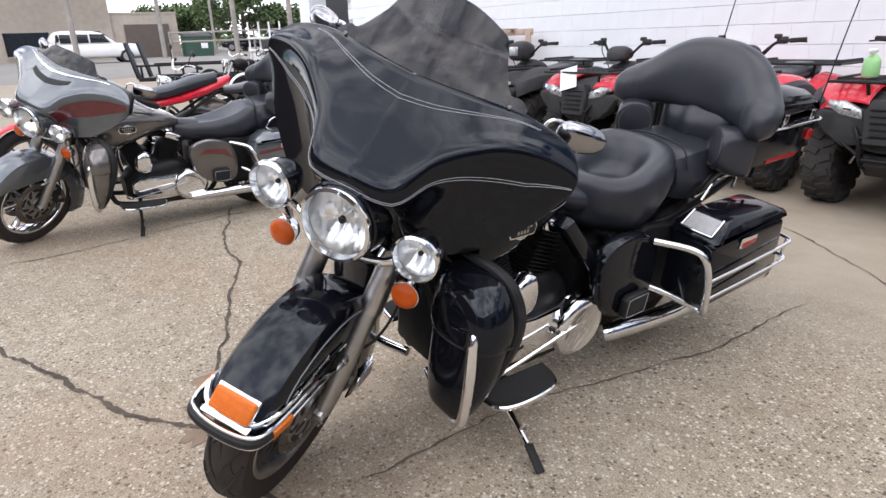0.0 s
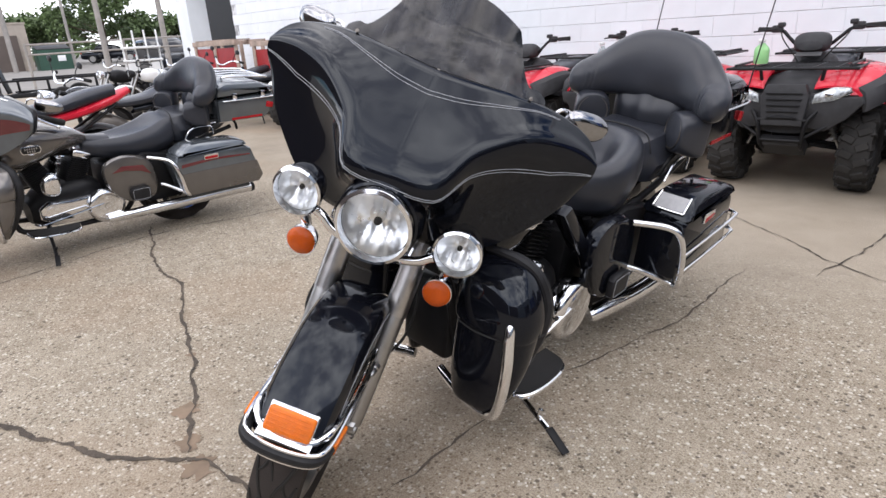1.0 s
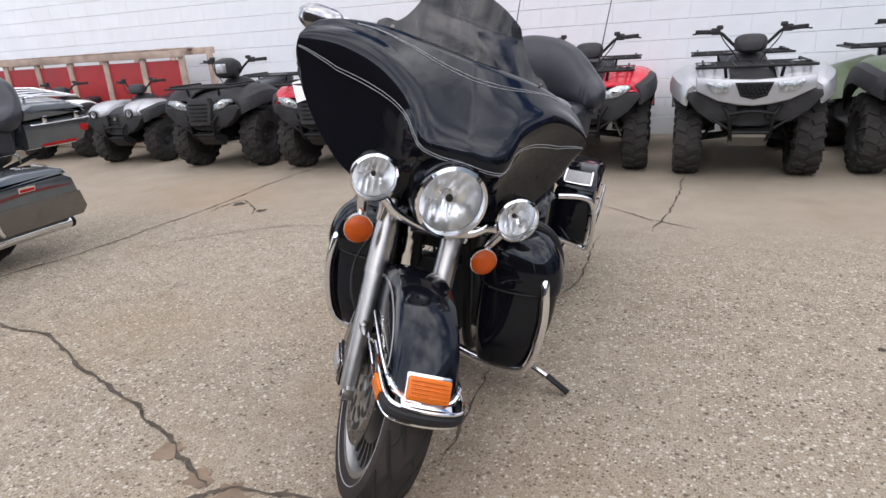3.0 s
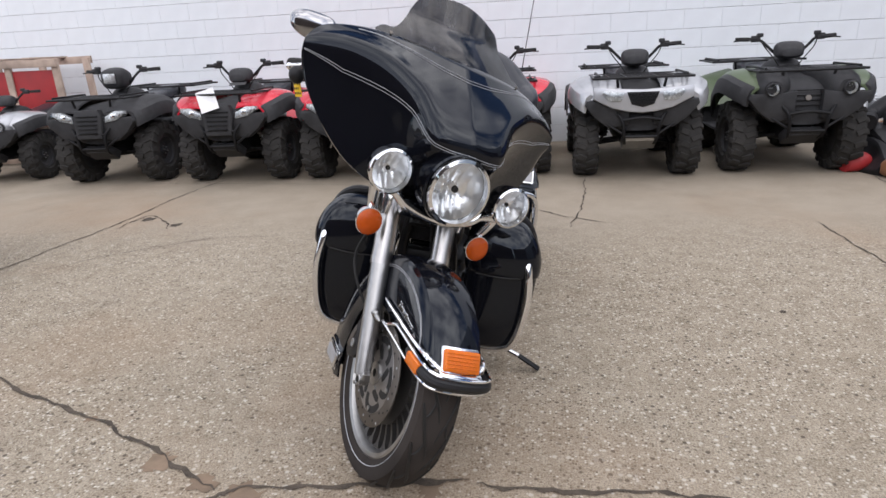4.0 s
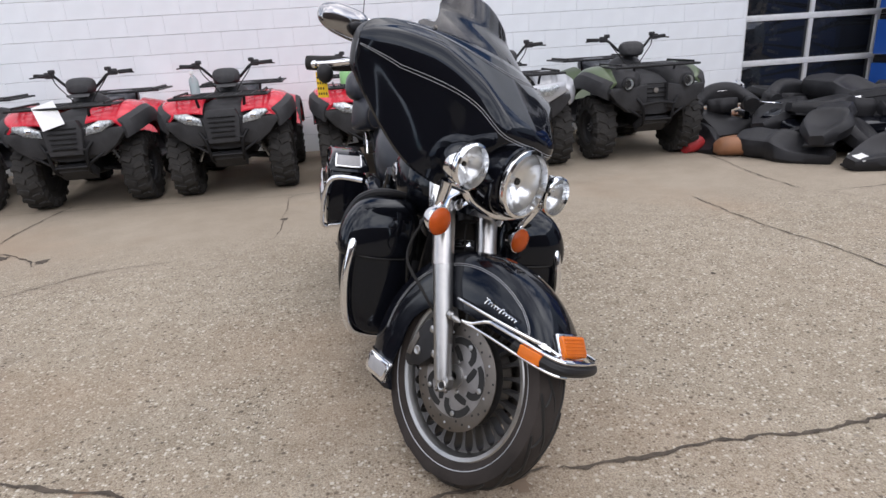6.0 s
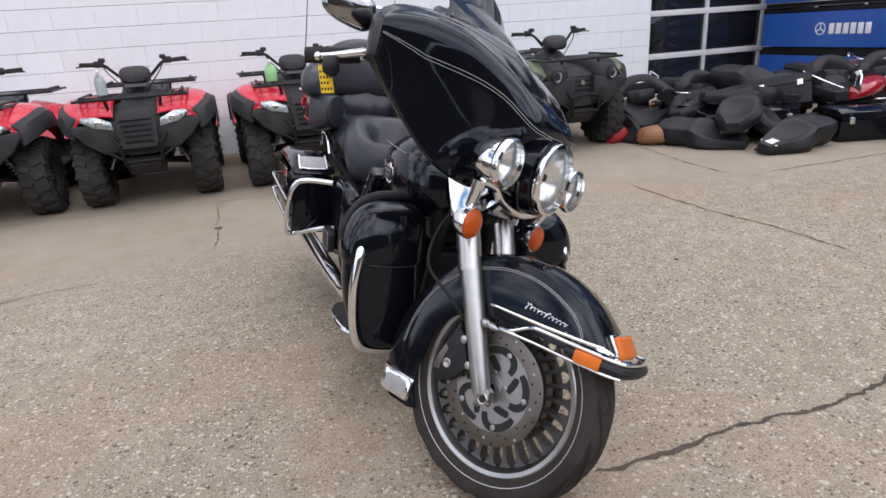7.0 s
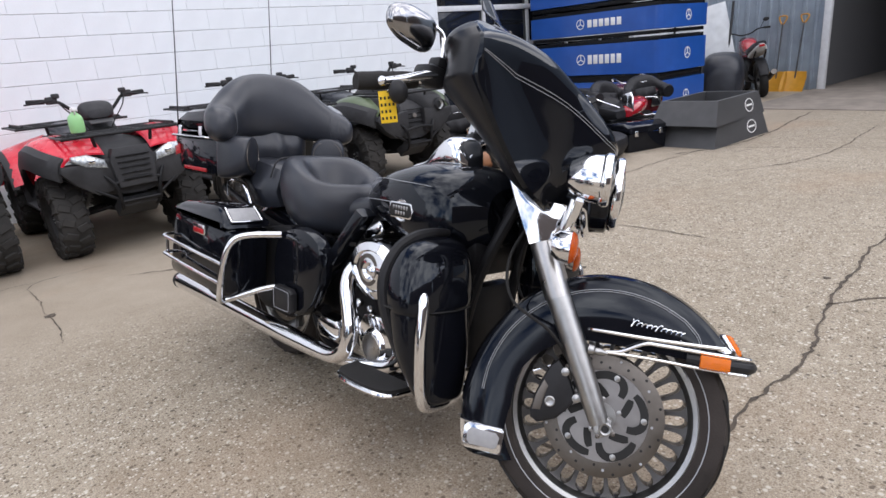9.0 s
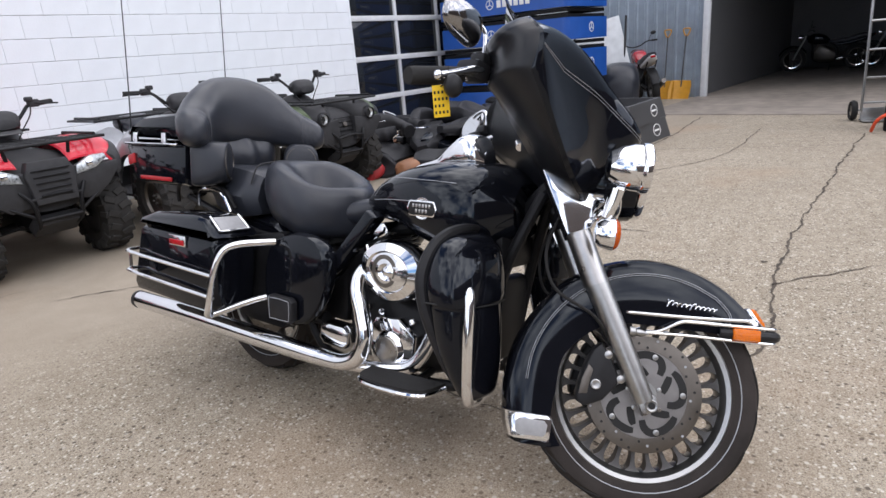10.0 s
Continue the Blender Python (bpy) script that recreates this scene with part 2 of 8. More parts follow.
def ring_x(x, hw, zb, zt, e=2.5, n=28, y0=0.0, crown=None):
    """A rounded cross-section (superellipse) across the x axis."""
    out, cz, hz = [], (zb + zt) / 2, (zt - zb) / 2
    for j in range(n):
        a = 2 * math.pi * j / n
        c, s = math.cos(a), math.sin(a)
        ee = crown if crown and s > 0 else e
        out.append(Vector((x, y0 + hw * math.copysign(abs(c) ** (2 / ee), c), cz + hz * math.copysign(abs(s) ** (2 / ee), s))))
    return out


def body(bm, rows, n=28, k=4):
    """A smooth body lofted along x; rows of x, half width, bottom, top, exponent, y offset."""
    rows = [tuple(r) + (0.0,) * (6 - len(r)) for r in rows]
    a = spline([Vector(r[:3]) for r in rows], k)
    b = spline([Vector(r[3:6]) for r in rows], k)
    return loft(bm, [ring_x(p.x, max(p.y, 0.002), p.z, max(q.x, p.z + 0.004), max(q.y, 1.6), n, q.z) for p, q in zip(a, b)])


def slab(bm, outline, y0, y1, bev=0.0):
    """A flat plate: an outline in x and z, from y0 to y1."""
    t = bmesh.new()
    lo = [t.verts.new((x, y0, z)) for x, z in outline]
    hi = [t.verts.new((x, y1, z)) for x, z in outline]
    n = len(outline)
    t.faces.new(lo)
    t.faces.new(hi)
    for i in range(n):
        t.faces.new((lo[i], lo[(i + 1) % n], hi[(i + 1) % n], hi[i]))
    bmesh.ops.recalc_face_normals(t, faces=t.faces)
    if bev:
        es = [e for e in t.edges if abs(e.verts[0].co.y - e.verts[1].co.y) < 1e-6]
        bmesh.ops.bevel(t, geom=es, offset=bev, segments=2, affect="EDGES", profile=0.5)
    return join(bm, t)


def ellipsoid(bm, center, radii, rot=(0, 0, 0), u=20, v=12):
    t = bmesh.new()
    bmesh.ops.create_uvsphere(t, u_segments=u, v_segments=v, radius=1, matrix=pose(*center, *rot) @ Matrix.Diagonal((*radii, 1)))
    return join(bm, t)


def mirrored(bm):
    """The same mesh on the other side of the middle plane."""
    t = bm.copy()
    t.transform(Matrix.Diagonal((1, -1, 1, 1)))
    bmesh.ops.reverse_faces(t, faces=t.faces)
    return t


B = bmesh.new


# ---- the lot: x along the block wall, y towards it ----
LOT = pose(0, 0, 0, 0, 0, -51.1)
WALL_Y = 7.1


def concrete():
    """Weathered concrete: exposed aggregate on the open lot, trowelled and stained nearer the wall."""
    m = bpy.data.materials.new("lot_concrete")
    m.use_nodes = True
    nt, L = m.node_tree, m.node_tree.links
    p = nt.nodes["Principled BSDF"]
    tc = nt.nodes.new("ShaderNodeTexCoord")

    def noise_node(scale, detail=5.0, rough=0.55):
        q = nt.nodes.new("ShaderNodeTexNoise")
        q.inputs["Scale"].default_value, q.inputs["Detail"].default_value, q.inputs["Roughness"].default_value = scale, detail, rough
        L.new(tc.outputs["Object"], q.inputs["Vector"])
        return q.outputs["Fac"]

    def ramp_node(src, a, b, ca, cb):
        r = nt.nodes.new("ShaderNodeValToRGB")
        r.color_ramp.elements[0].position, r.color_ramp.elements[1].position = a, b
        r.color_ramp.elements[0].color, r.color_ramp.elements[1].color = (*ca, 1), (*cb, 1)
        L.new(src, r.inputs["Fac"])
        return r.outputs["Color"]

    def blend(fac, a, b, mode="MIX"):
        q = nt.nodes.new("ShaderNodeMix")
        q.data_type, q.blend_type = "RGBA", mode
        for s, v in ((0, fac), (6, a), (7, b)):
            if isinstance(v, (int, float)):
                q.inputs[s].default_value = v
            elif isinstance(v, tuple):
                q.inputs[s].default_value = (*v, 1)
            else:
                L.new(v, q.inputs[s])
        return q.outputs[2]

    def pebbles(scale):
        v = nt.nodes.new("ShaderNodeTexVoronoi")
        v.inputs["Scale"].default_value = scale
        L.new(tc.outputs["Object"], v.inputs["Vector"])
        return v

    base = ramp_node(noise_node(0.7, 6), 0.3, 0.7, (0.245, 0.205, 0.150), (0.34, 0.295, 0.228))
    fine = blend(0.55, base, ramp_node(noise_node(9, 6, 0.7), 0.3, 0.72, (0.17, 0.140, 0.102), (0.40, 0.35, 0.275)))
    smooth = blend(0.5, base, ramp_node(noise_node(3.0, 7, 0.65), 0.3, 0.7, (0.235, 0.195, 0.150), (0.35, 0.300, 0.240)))
    # stones: a few kinds of colour, cell by cell
    vor = pebbles(105)
    sep = nt.nodes.new("ShaderNodeSeparateColor")
    L.new(vor.outputs["Color"], sep.inputs["Color"])
    stone = nt.nodes.new("ShaderNodeValToRGB")
    stone.color_ramp.interpolation = "CONSTANT"
    for i, (pos, c) in enumerate(((0.0, (0.085, 0.066, 0.048)), (0.14, (0.17, 0.135, 0.095)), (0.36, (0.27, 0.225, 0.165)), (0.62, (0.38, 0.335, 0.265)), (0.88, (0.56, 0.52, 0.45)))):
        e = stone.color_ramp.elements[i] if i < 2 else stone.color_ramp.elements.new(pos)
        e.position, e.color = pos, (*c, 1)
    L.new(sep.outputs[0], stone.inputs["Fac"])
    inside = ramp_node(vor.outputs["Distance"], 0.35, 0.6, (1, 1, 1), (0, 0, 0))
    some = ramp_node(sep.outputs[1], 0.22, 0.3, (0, 0, 0), (1, 1, 1))
    mask = blend(1.0, inside, some, "MULTIPLY")
    mask = blend(1.0, mask, ramp_node(noise_node(1.6, 4), 0.3, 0.6, (0.5, 0.5, 0.5), (1, 1, 1)), "MULTIPLY")
    grit = ramp_node(noise_node(190, 3, 0.7), 0.36, 0.66, (0.47, 0.46, 0.45), (1.52, 1.52, 1.52))
    fine = blend(0.85, fine, grit, "MULTIPLY")
    smooth = blend(0.35, smooth, grit, "MULTIPLY")
    rough = blend(mask, fine, stone.outputs["Color"])
    # larger flecks, sparse
    vor2 = pebbles(46)
    sep2 = nt.nodes.new("ShaderNodeSeparateColor")
    L.new(vor2.outputs["Color"], sep2.inputs["Color"])
    fleck = ramp_node(sep2.outputs[0], 0.35, 0.6, (0.075, 0.060, 0.045), (0.50, 0.46, 0.39))
    mask2 = blend(1.0, ramp_node(vor2.outputs["Distance"], 0.25, 0.42, (1, 1, 1), (0, 0, 0)), ramp_node(sep2.outputs[1], 0.74, 0.78, (0, 0, 0), (0.9, 0.9, 0.9)), "MULTIPLY")
    rough = blend(mask2, rough, fleck)
    # zone: the strip along the wall is smoother
    sx = nt.nodes.new("ShaderNodeSeparateXYZ")
    L.new(tc.outputs["Object"], sx.inputs["Vector"])
    wob = nt.nodes.new("ShaderNodeMath")
    wob.operation = "MULTIPLY_ADD"
    L.new(noise_node(0.8, 4), wob.inputs[0])
    wob.inputs[1].default_value = 1.4
    L.new(sx.outputs["Y"], wob.inputs[2])
    zone = ramp_node(wob.outputs[0], 0.0, 1.0, (0, 0, 0), (1, 1, 1))
    mrz = nt.nodes.new("ShaderNodeMapRange")
    mrz.inputs["From Min"].default_value, mrz.inputs["From Max"].default_value = 3.5, 4.5
    L.new(wob.outputs[0], mrz.inputs["Value"])
    col = blend(mrz.outputs["Result"], rough, smooth)
    # dark blotches and rusty bands
    col = blend(ramp_node(noise_node(1.1, 8, 0.75), 0.56, 0.75, (0, 0, 0), (0.5, 0.5, 0.5)), col, (0.145, 0.118, 0.094))
    col = blend(ramp_node(noise_node(0.45, 5, 0.6), 0.52, 0.70, (0, 0, 0), (0.45, 0.45, 0.45)), col, (0.29, 0.20, 0.13))
    L.new(col, p.inputs["Base Color"])
    p.inputs["Roughness"].default_value = 0.86
    p.inputs["Specular IOR Level"].default_value = 0.3
    b = nt.nodes.new("ShaderNodeBump")
    b.inputs["Strength"].default_value, b.inputs["Distance"].default_value = 0.6, 0.004
    h = blend(0.5, noise_node(60, 4), mask)
    L.new(h, b.inputs["Height"])
    L.new(b.outputs["Normal"], p.inputs["Normal"])
    return m


bm = B()
bmesh.ops.create_grid(bm, x_segments=4, y_segments=4, size=700)
ground = part("ground", bm, concrete(), m=LOT)
tagged(ground, "weathered tan concrete lot with exposed aggregate and cracks", "ground", kind="structure")


def crack(points, width, seed, mat=DIRT, name="crack", z=0.004):
    """A jagged dirt-filled crack that follows the points (world x, y)."""
    rnd = random.Random(seed)
    path = spline([(x, y, z) for x, y in points], 4)
    pts = []
    for a, b in zip(path, path[1:]):
        k = max(2, int((b - a).length / 0.035))
        pts += [a.lerp(b, i / k) for i in range(k)]
    pts.append(path[-1])
    bm, prev, wander = B(), None, 0.0
    for i, p in enumerate(pts):
        d = (pts[min(i + 1, len(pts) - 1)] - pts[max(i - 1, 0)]).normalized()
        s = Vector((-d.y, d.x, 0))
        wander = wander * 0.75 + rnd.uniform(-1, 1) * 0.010
        end = min(1.0, i / 4, (len(pts) - 1 - i) / 4)
        w = width * rnd.uniform(0.25, 1.35) * (0.15 + 0.85 * end)
        c = p + s * wander
        row = (bm.verts.new(c + s * w / 2 * rnd.uniform(0.6, 1.4)), bm.verts.new(c - s * w / 2 * rnd.uniform(0.6, 1.4)))
        if prev:
            bm.faces.new((prev[0], prev[1], row[1], row[0]))
        prev = row
    ob = part(name, bm, mat)
    return tagged(ob, "dark dirt-filled crack in the concrete", "crack", kind="structure")


CRACKS = [
    (0.020, [(-2.6, 3.05), (-2.08, 2.77), (-1.9, 2.7), (-1.61, 2.53), (-1.39, 2.41), (-1.24, 2.33), (-1.0, 2.28), (-0.9, 2.22), (-0.6, 1.95), (-0.43, 1.79)]),
    (0.017, [(-2.02, 5.19), (-1.83, 4.64), (-1.64, 4.14), (-1.46, 3.88), (-1.32, 3.47), (-1.18, 3.06), (-1.1, 2.8), (-1.05, 2.58), (-0.99, 2.3)]),
    (0.008, [(-0.38, 1.99), (-0.14, 2.17), (0.06, 2.36), (0.32, 2.52), (0.55, 2.64), (0.93, 2.83), (1.19, 3.03), (1.55, 3.3)]),
    (0.012, [(-2.96, 3.86), (-2.63, 4.08), (-2.34, 4.46), (-1.89, 4.97), (-1.42, 5.18), (-0.92, 5.5), (-0.36, 5.88), (0.5, 6.58), (0.99, 6.88)]),
    (0.009, [(1.92, 4.5), (1.98, 4.18), (2.0, 3.87), (2.01, 3.5), (2.02, 3.28), (2.07, 2.95)]),
    (0.012, [(3.17, 3.98), (2.62, 3.6), (2.2, 3.33), (1.8, 3.13)]),
    (0.016, [(-0.42, 1.77), (-0.31, 1.61), (-0.15, 1.45), (-0.01, 1.27), (0.09, 1.13), (0.22, 0.99), (0.39, 0.86), (0.7, 0.6), (1.2, 0.08), (1.78, -0.58), (2.6, -1.52), (3.98, -3.15)]),
    (0.010, [(2.9, 1.96), (2.74, 1.81), (2.36, 1.48), (2.06, 1.14), (1.59, 0.69)]),
    (0.010, [(4.63, 2.12), (3.79, 1.61), (3.35, 1.24)]),
    (0.006, [(2.08, 5.0), (1.84, 5.05), (1.23, 4.52), (0.94, 4.33)]),
    (0.010, [(3.38, 1.06), (3.91, 0.41), (4.62, -0.53)]),
    (0.010, [(0.59, 0.74), (0.62, 0.43), (0.62, 0.01)]),
    (0.012, [(3.43, -0.12), (3.46, -0.55), (3.82, -1.35), (5.09, -2.74)]),
    (0.010, [(4.49, -0.83), (4.01, -1.56), (3.3, -2.74)]),
    (0.020, [(4.41, -0.03), (4.81, -1.06), (6.62, -2.91)]),
    (0.014, [(-0.37, 5.74), (-0.06, 5.97), (-0.03, 5.65), (-0.07, 5.42)]),
    (0.005, [(0.41, 7.38), (1.0, 6.55), (1.64, 5.57), (2.25, 4.75)]),
    (0.006, [(-1.05, 5.1), (-0.5, 5.05), (0.05, 4.88), (0.4, 4.55)]),
]
for i, (w, pts) in enumerate(CRACKS):
    crack(pts, w, 11 + i)


def patch(x, y, r, seed, mat, label, category, z=0.0022):
    """An irregular flat stain or leaf of dirt on the ground."""
    rnd = random.Random(seed)
    bm = B()
    ring = [bm.verts.new((x + r * rnd.uniform(0.45, 1.3) * math.cos(a), y + r * rnd.uniform(0.45, 1.3) * math.sin(a), z)) for a in (2 * math.pi * j / 18 for j in range(18))]
    bm.faces.new(ring)
    return tagged(part("stain", bm, mat), label, category, kind="structure")


for i, (x, y, r) in enumerate([(-1.06, 2.56, 0.05), (-1.0, 2.36, 0.05), (-1.16, 3.0, 0.025), (-0.93, 2.22, 0.06), (-0.53, 1.85, 0.04)]):
    patch(x, y, r, 40 + i, RUST, "rusty brown stain beside a crack", "stain")
for i, (x, y, r) in enumerate([(-0.1, 5.85, 0.06), (0.0, 5.48, 0.05), (1.33, 4.62, 0.035), (-1.75, 3.3, 0.012), (0.9, 0.5, 0.02), (1.35, 1.6, 0.016)]):
    patch(x, y, r, 60 + i, DIRT, "small dark blot of dirt", "stain", 0.003)

# ---- block wall ----
WALLPAINT = material("white_wall_paint", (0.752, 0.778, 0.800), 0.62, spread=0.07, scale=2.5, detail=8, bump=0.12, bump_scale=70)
MORTAR = material("grey_joint", (0.54, 0.54, 0.55), 0.8, spread=0.6, scale=12)
X0, X1 = -16.4, 2.95


def wall_box(name, x0, x1, y0, y1, z0, z1, mat, label, m=LOT):
    bm = B()
    box(bm, (x1 - x0, y1 - y0, z1 - z0), ((x0 + x1) / 2, (y0 + y1) / 2, (z0 + z1) / 2))
    return tagged(part(name, bm, mat, m=m), label, "wall", kind="structure")


wall = wall_box("wall_north", -13.75, X1, WALL_Y + 0.012, WALL_Y + 0.22, 0, 5.2, MORTAR, "white painted concrete block wall of the shop")
wall_box("wall_over_door", X1, 7.85, WALL_Y + 0.012, WALL_Y + 0.22, 2.95, 5.2, WALLPAINT, "white painted lintel over the glass door")
wall_box("wall_east_end", 7.85, 9.4, WALL_Y + 0.012, WALL_Y + 0.22, 0, 5.2, WALLPAINT, "white painted end of the block wall")
wall_box("wall_west_post", X0, X0 + 0.62, WALL_Y - 0.05, WALL_Y + 0.45, 0, 3.6, WALLPAINT, "white painted post at the open doorway")
wall_box("wall_west_over", X0 + 0.62, -13.75, WALL_Y, WALL_Y + 0.25, 2.5, 3.6, WALLPAINT, "white painted beam over the open doorway")
wall_box("door_west", -15.1, -13.78, WALL_Y + 0.10, WALL_Y + 0.16, 0, 2.5, PLASTIC, "dark steel door leaf")
wall_box("wall_west", -13.75, -13.55, WALL_Y + 0.22, 16.0, 0, 5.2, WALLPAINT, "white painted side wall of the shop")
wall_box("wall_back", -13.75, 9.4, 16.0, 16.3, 0, 5.2, WALLPAINT, "rear wall of the shop")
wall_box("ceiling_shop", -13.75, 9.4, WALL_Y + 0.22, 16.0, 5.2, 5.4, WALLPAINT, "flat roof of the shop")

# ---- glass sectional door ----
door = empty("door_glazed", LOT @ pose(X1, WALL_Y + 0.08, 0.105), "closed sectional overhead door, dark glass in white frames", "door", kind="structure")
DW, DH, NC, NR = 4.9, 2.825, 5, 5
for c in range(NC):
    for r in range(NR):
        bm = B()
        box(bm, (DW / NC - 0.06, 0.012, DH / NR - 0.06), ((c + 0.5) * DW / NC, 0.02, (r + 0.5) * DH / NR), 0.002)
        part("pane", bm, DARKGLASS, door)
for c in range(NC + 1):
    bm = B()
    box(bm, (0.055, 0.05, DH), (min(max(c * DW / NC, 0.03), DW - 0.03), 0.01, DH / 2), 0.006)
    part("upright", bm, FRAMEW, door)
for r in range(NR + 1):
    bm = B()
    box(bm, (DW, 0.062, 0.075), (DW / 2, 0.012, min(max(r * DH / NR, 0.04), DH - 0.04)), 0.006)
    part("rail", bm, FRAMEW, door)

# ---- metal shed with the open bay ----
SHED_X = 9.4
SHEDM = material("shed_metal", (0.30, 0.35, 0.40), 0.42, metal=0.35, spread=0.15, scale=5, bump=0.03)
# the bay's deep shade is put into this wall colour
SHADEIN = material("shade_toned_interior", (0.085, 0.085, 0.088), 0.8)


def corrugated(y0, y1, z0, z1, pitch=0.2):
    bm, n = B(), int((y1 - y0) / pitch)
    prof = []
    for i in range(n + 1):
        y = y0 + (y1 - y0) * i / n
        prof += [(y, 0.0), (y + pitch * 0.62, 0.0), (y + pitch * 0.70, -0.022), (y + pitch * 0.92, -0.022)]
    prof = [q for q in prof if q[0] <= y1]
    rows = [[bm.verts.new((x, y, z)) for y, x in prof] for z in (z0, z1)]
    back = [[bm.verts.new((x + 0.03, y, z)) for y, x in prof] for z in (z0, z1)]
    for a, b in ((rows[0], rows[1]), (back[1], back[0]), (rows[1], back[1])):
        for i in range(len(prof) - 1):
            bm.faces.new((a[i], a[i + 1], b[i + 1], b[i]))
    return bm


for nm, y0, y1, z0, z1 in (("wall_shed_north", 4.3, WALL_Y + 0.01, 0, 5.0), ("wall_shed_over", -0.6, 4.3, 3.4, 5.0), ("wall_shed_south", -9.0, -0.6, 0, 5.0)):
    tagged(part(nm, corrugated(y0, y1, z0, z1), SHEDM, m=LOT @ pose(SHED_X, 0, 0)), "grey-blue ribbed metal shed wall", "wall", kind="structure")
bm = B()
box(bm, (0.09, 0.12, 3.4), (SHED_X - 0.03, 4.27, 1.7), 0.01)
tagged(part("trim_bay", bm, FRAMEW, m=LOT), "white metal trim at the edge of the open bay", "trim", kind="structure")
wall_box("wall_bay_left", SHED_X + 0.1, 17.0, 4.35, 4.45, 0, 4.0, SHADEIN, "inner wall of the open bay, coloured dark for its shade")
wall_box("wall_bay_right", SHED_X + 0.1, 17.0, -2.1, -2.0, 0, 4.0, SHADEIN, "inner wall of the open bay, coloured dark for its shade")
wall_box("wall_bay_back", 17.0, 17.1, -2.1, 4.45, 0, 4.0, SHADEIN, "rear wall of the open bay, coloured dark for its shade")
wall_box("ceiling_bay", SHED_X + 0.1, 17.1, -2.1, 4.45, 4.0, 4.1, SHADEIN, "ceiling of the open bay, coloured dark for its shade")
APRON = material("apron_concrete", (0.22, 0.19, 0.16), 0.85, spread=0.3, scale=4, bump=0.2, bump_scale=60)
bm = B()
box(bm, (10.4, 6.5, 0.03), (11.75, 1.15, 0.0), 0.008)
tagged(part("floor_bay", bm, APRON, m=LOT), "worn grey-brown concrete apron and bay floor", "floor", kind="structure")

# ---- touring motorcycles: x forward from the rear contact, y to the left, z up ----
AXLE = Vector((1.613, 0, 0.298))
RAKE = radians(26)


def steering(deg):
    a = Matrix.Translation((1.776, 0, 0))
    return a @ Matrix.Rotation(radians(deg), 4, Vector((-math.sin(RAKE), 0, math.cos(RAKE)))) @ a.inverted()


FAIR_TOP = [(1.292, 0, 1.214), (1.275, 0.10, 1.214), (1.240, 0.21, 1.210), (1.200, 0.30, 1.199), (1.180, 0.38, 1.179), (1.180, 0.435, 1.156), (1.193, 0.464, 1.132)]
FAIR_MID = [(1.430, 0, 1.108), (1.410, 0.085, 1.118), (1.355, 0.17, 1.152), (1.282, 0.265, 1.176), (1.222, 0.36, 1.169), (1.200, 0.435, 1.144), (1.203, 0.474, 1.118)]
FAIR_CREASE = [(1.535, 0, 1.004), (1.520, 0.115, 1.008), (1.430, 0.175, 1.080), (1.350, 0.265, 1.130), (1.280, 0.36, 1.140), (1.232, 0.440, 1.122), (1.214, 0.482, 1.102)]
FAIR_FACE = [(1.452, 0, 0.900), (1.446, 0.115, 0.905), (1.395, 0.185, 0.960), (1.330, 0.278, 0.990), (1.275, 0.368, 1.026), (1.236, 0.440, 1.052), (1.216, 0.480, 1.066)]
FAIR_LOW = [(1.400, 0, 0.800), (1.392, 0.12, 0.800), (1.372, 0.205, 0.806), (1.332, 0.292, 0.836), (1.284, 0.374, 0.902), (1.242, 0.434, 0.972), (1.208, 0.466, 1.026)]
FAIR_GRID = [spline(r, 5) for r in (FAIR_TOP, FAIR_MID, FAIR_CREASE, FAIR_FACE, FAIR_LOW)]


def fairing_point(i, v, side=1):
    """A point of the batwing: i along the half width (0 middle to 30 tip), v from the screen (0) over the crease (2) to the lower edge (4)."""
    col = [FAIR_GRID[j][i] for j in range(5)]
    j = min(int(v), 3)
    t = v - j
    a, b, c, d = col[max(j - 1, 0)], col[j], col[j + 1], col[min(j + 2, 4)]
    p = 0.5 * (2 * b + (c - a) * t + (2 * a - 5 * b + 4 * c - d) * t * t + (3 * b - a - 3 * c + d) * t ** 3)
    return Vector((p.x, p.y * side, p.z))


def fairing_mesh():
    bm = B()
    cols = [(i, -1) for i in range(30, 0, -1)] + [(i, 1) for i in range(31)]
    rows = [[bm.verts.new(fairing_point(i, v / 5, s)) for i, s in cols] for v in range(21)]
    inner = [[bm.verts.new(fairing_point(i, v / 5, s) + Vector((-0.012, -0.004 * s * i / 30, -0.004))) for i, s in cols] for v in range(21)]
    n = len(cols)
    for g, flip in ((rows, False), (inner, True)):
        for a, b in zip(g, g[1:]):
            for i in range(n - 1):
                bm.faces.new((a[i], a[i + 1], b[i + 1], b[i]))
    for k in (0, 20):
        for i in range(n - 1):
            bm.faces.new((rows[k][i], rows[k][i + 1], inner[k][i + 1], inner[k][i]))
    for k in (0, n - 1):
        for j in range(20):
            bm.faces.new((rows[j][k], rows[j + 1][k], inner[j + 1][k], inner[j][k]))
    return bm


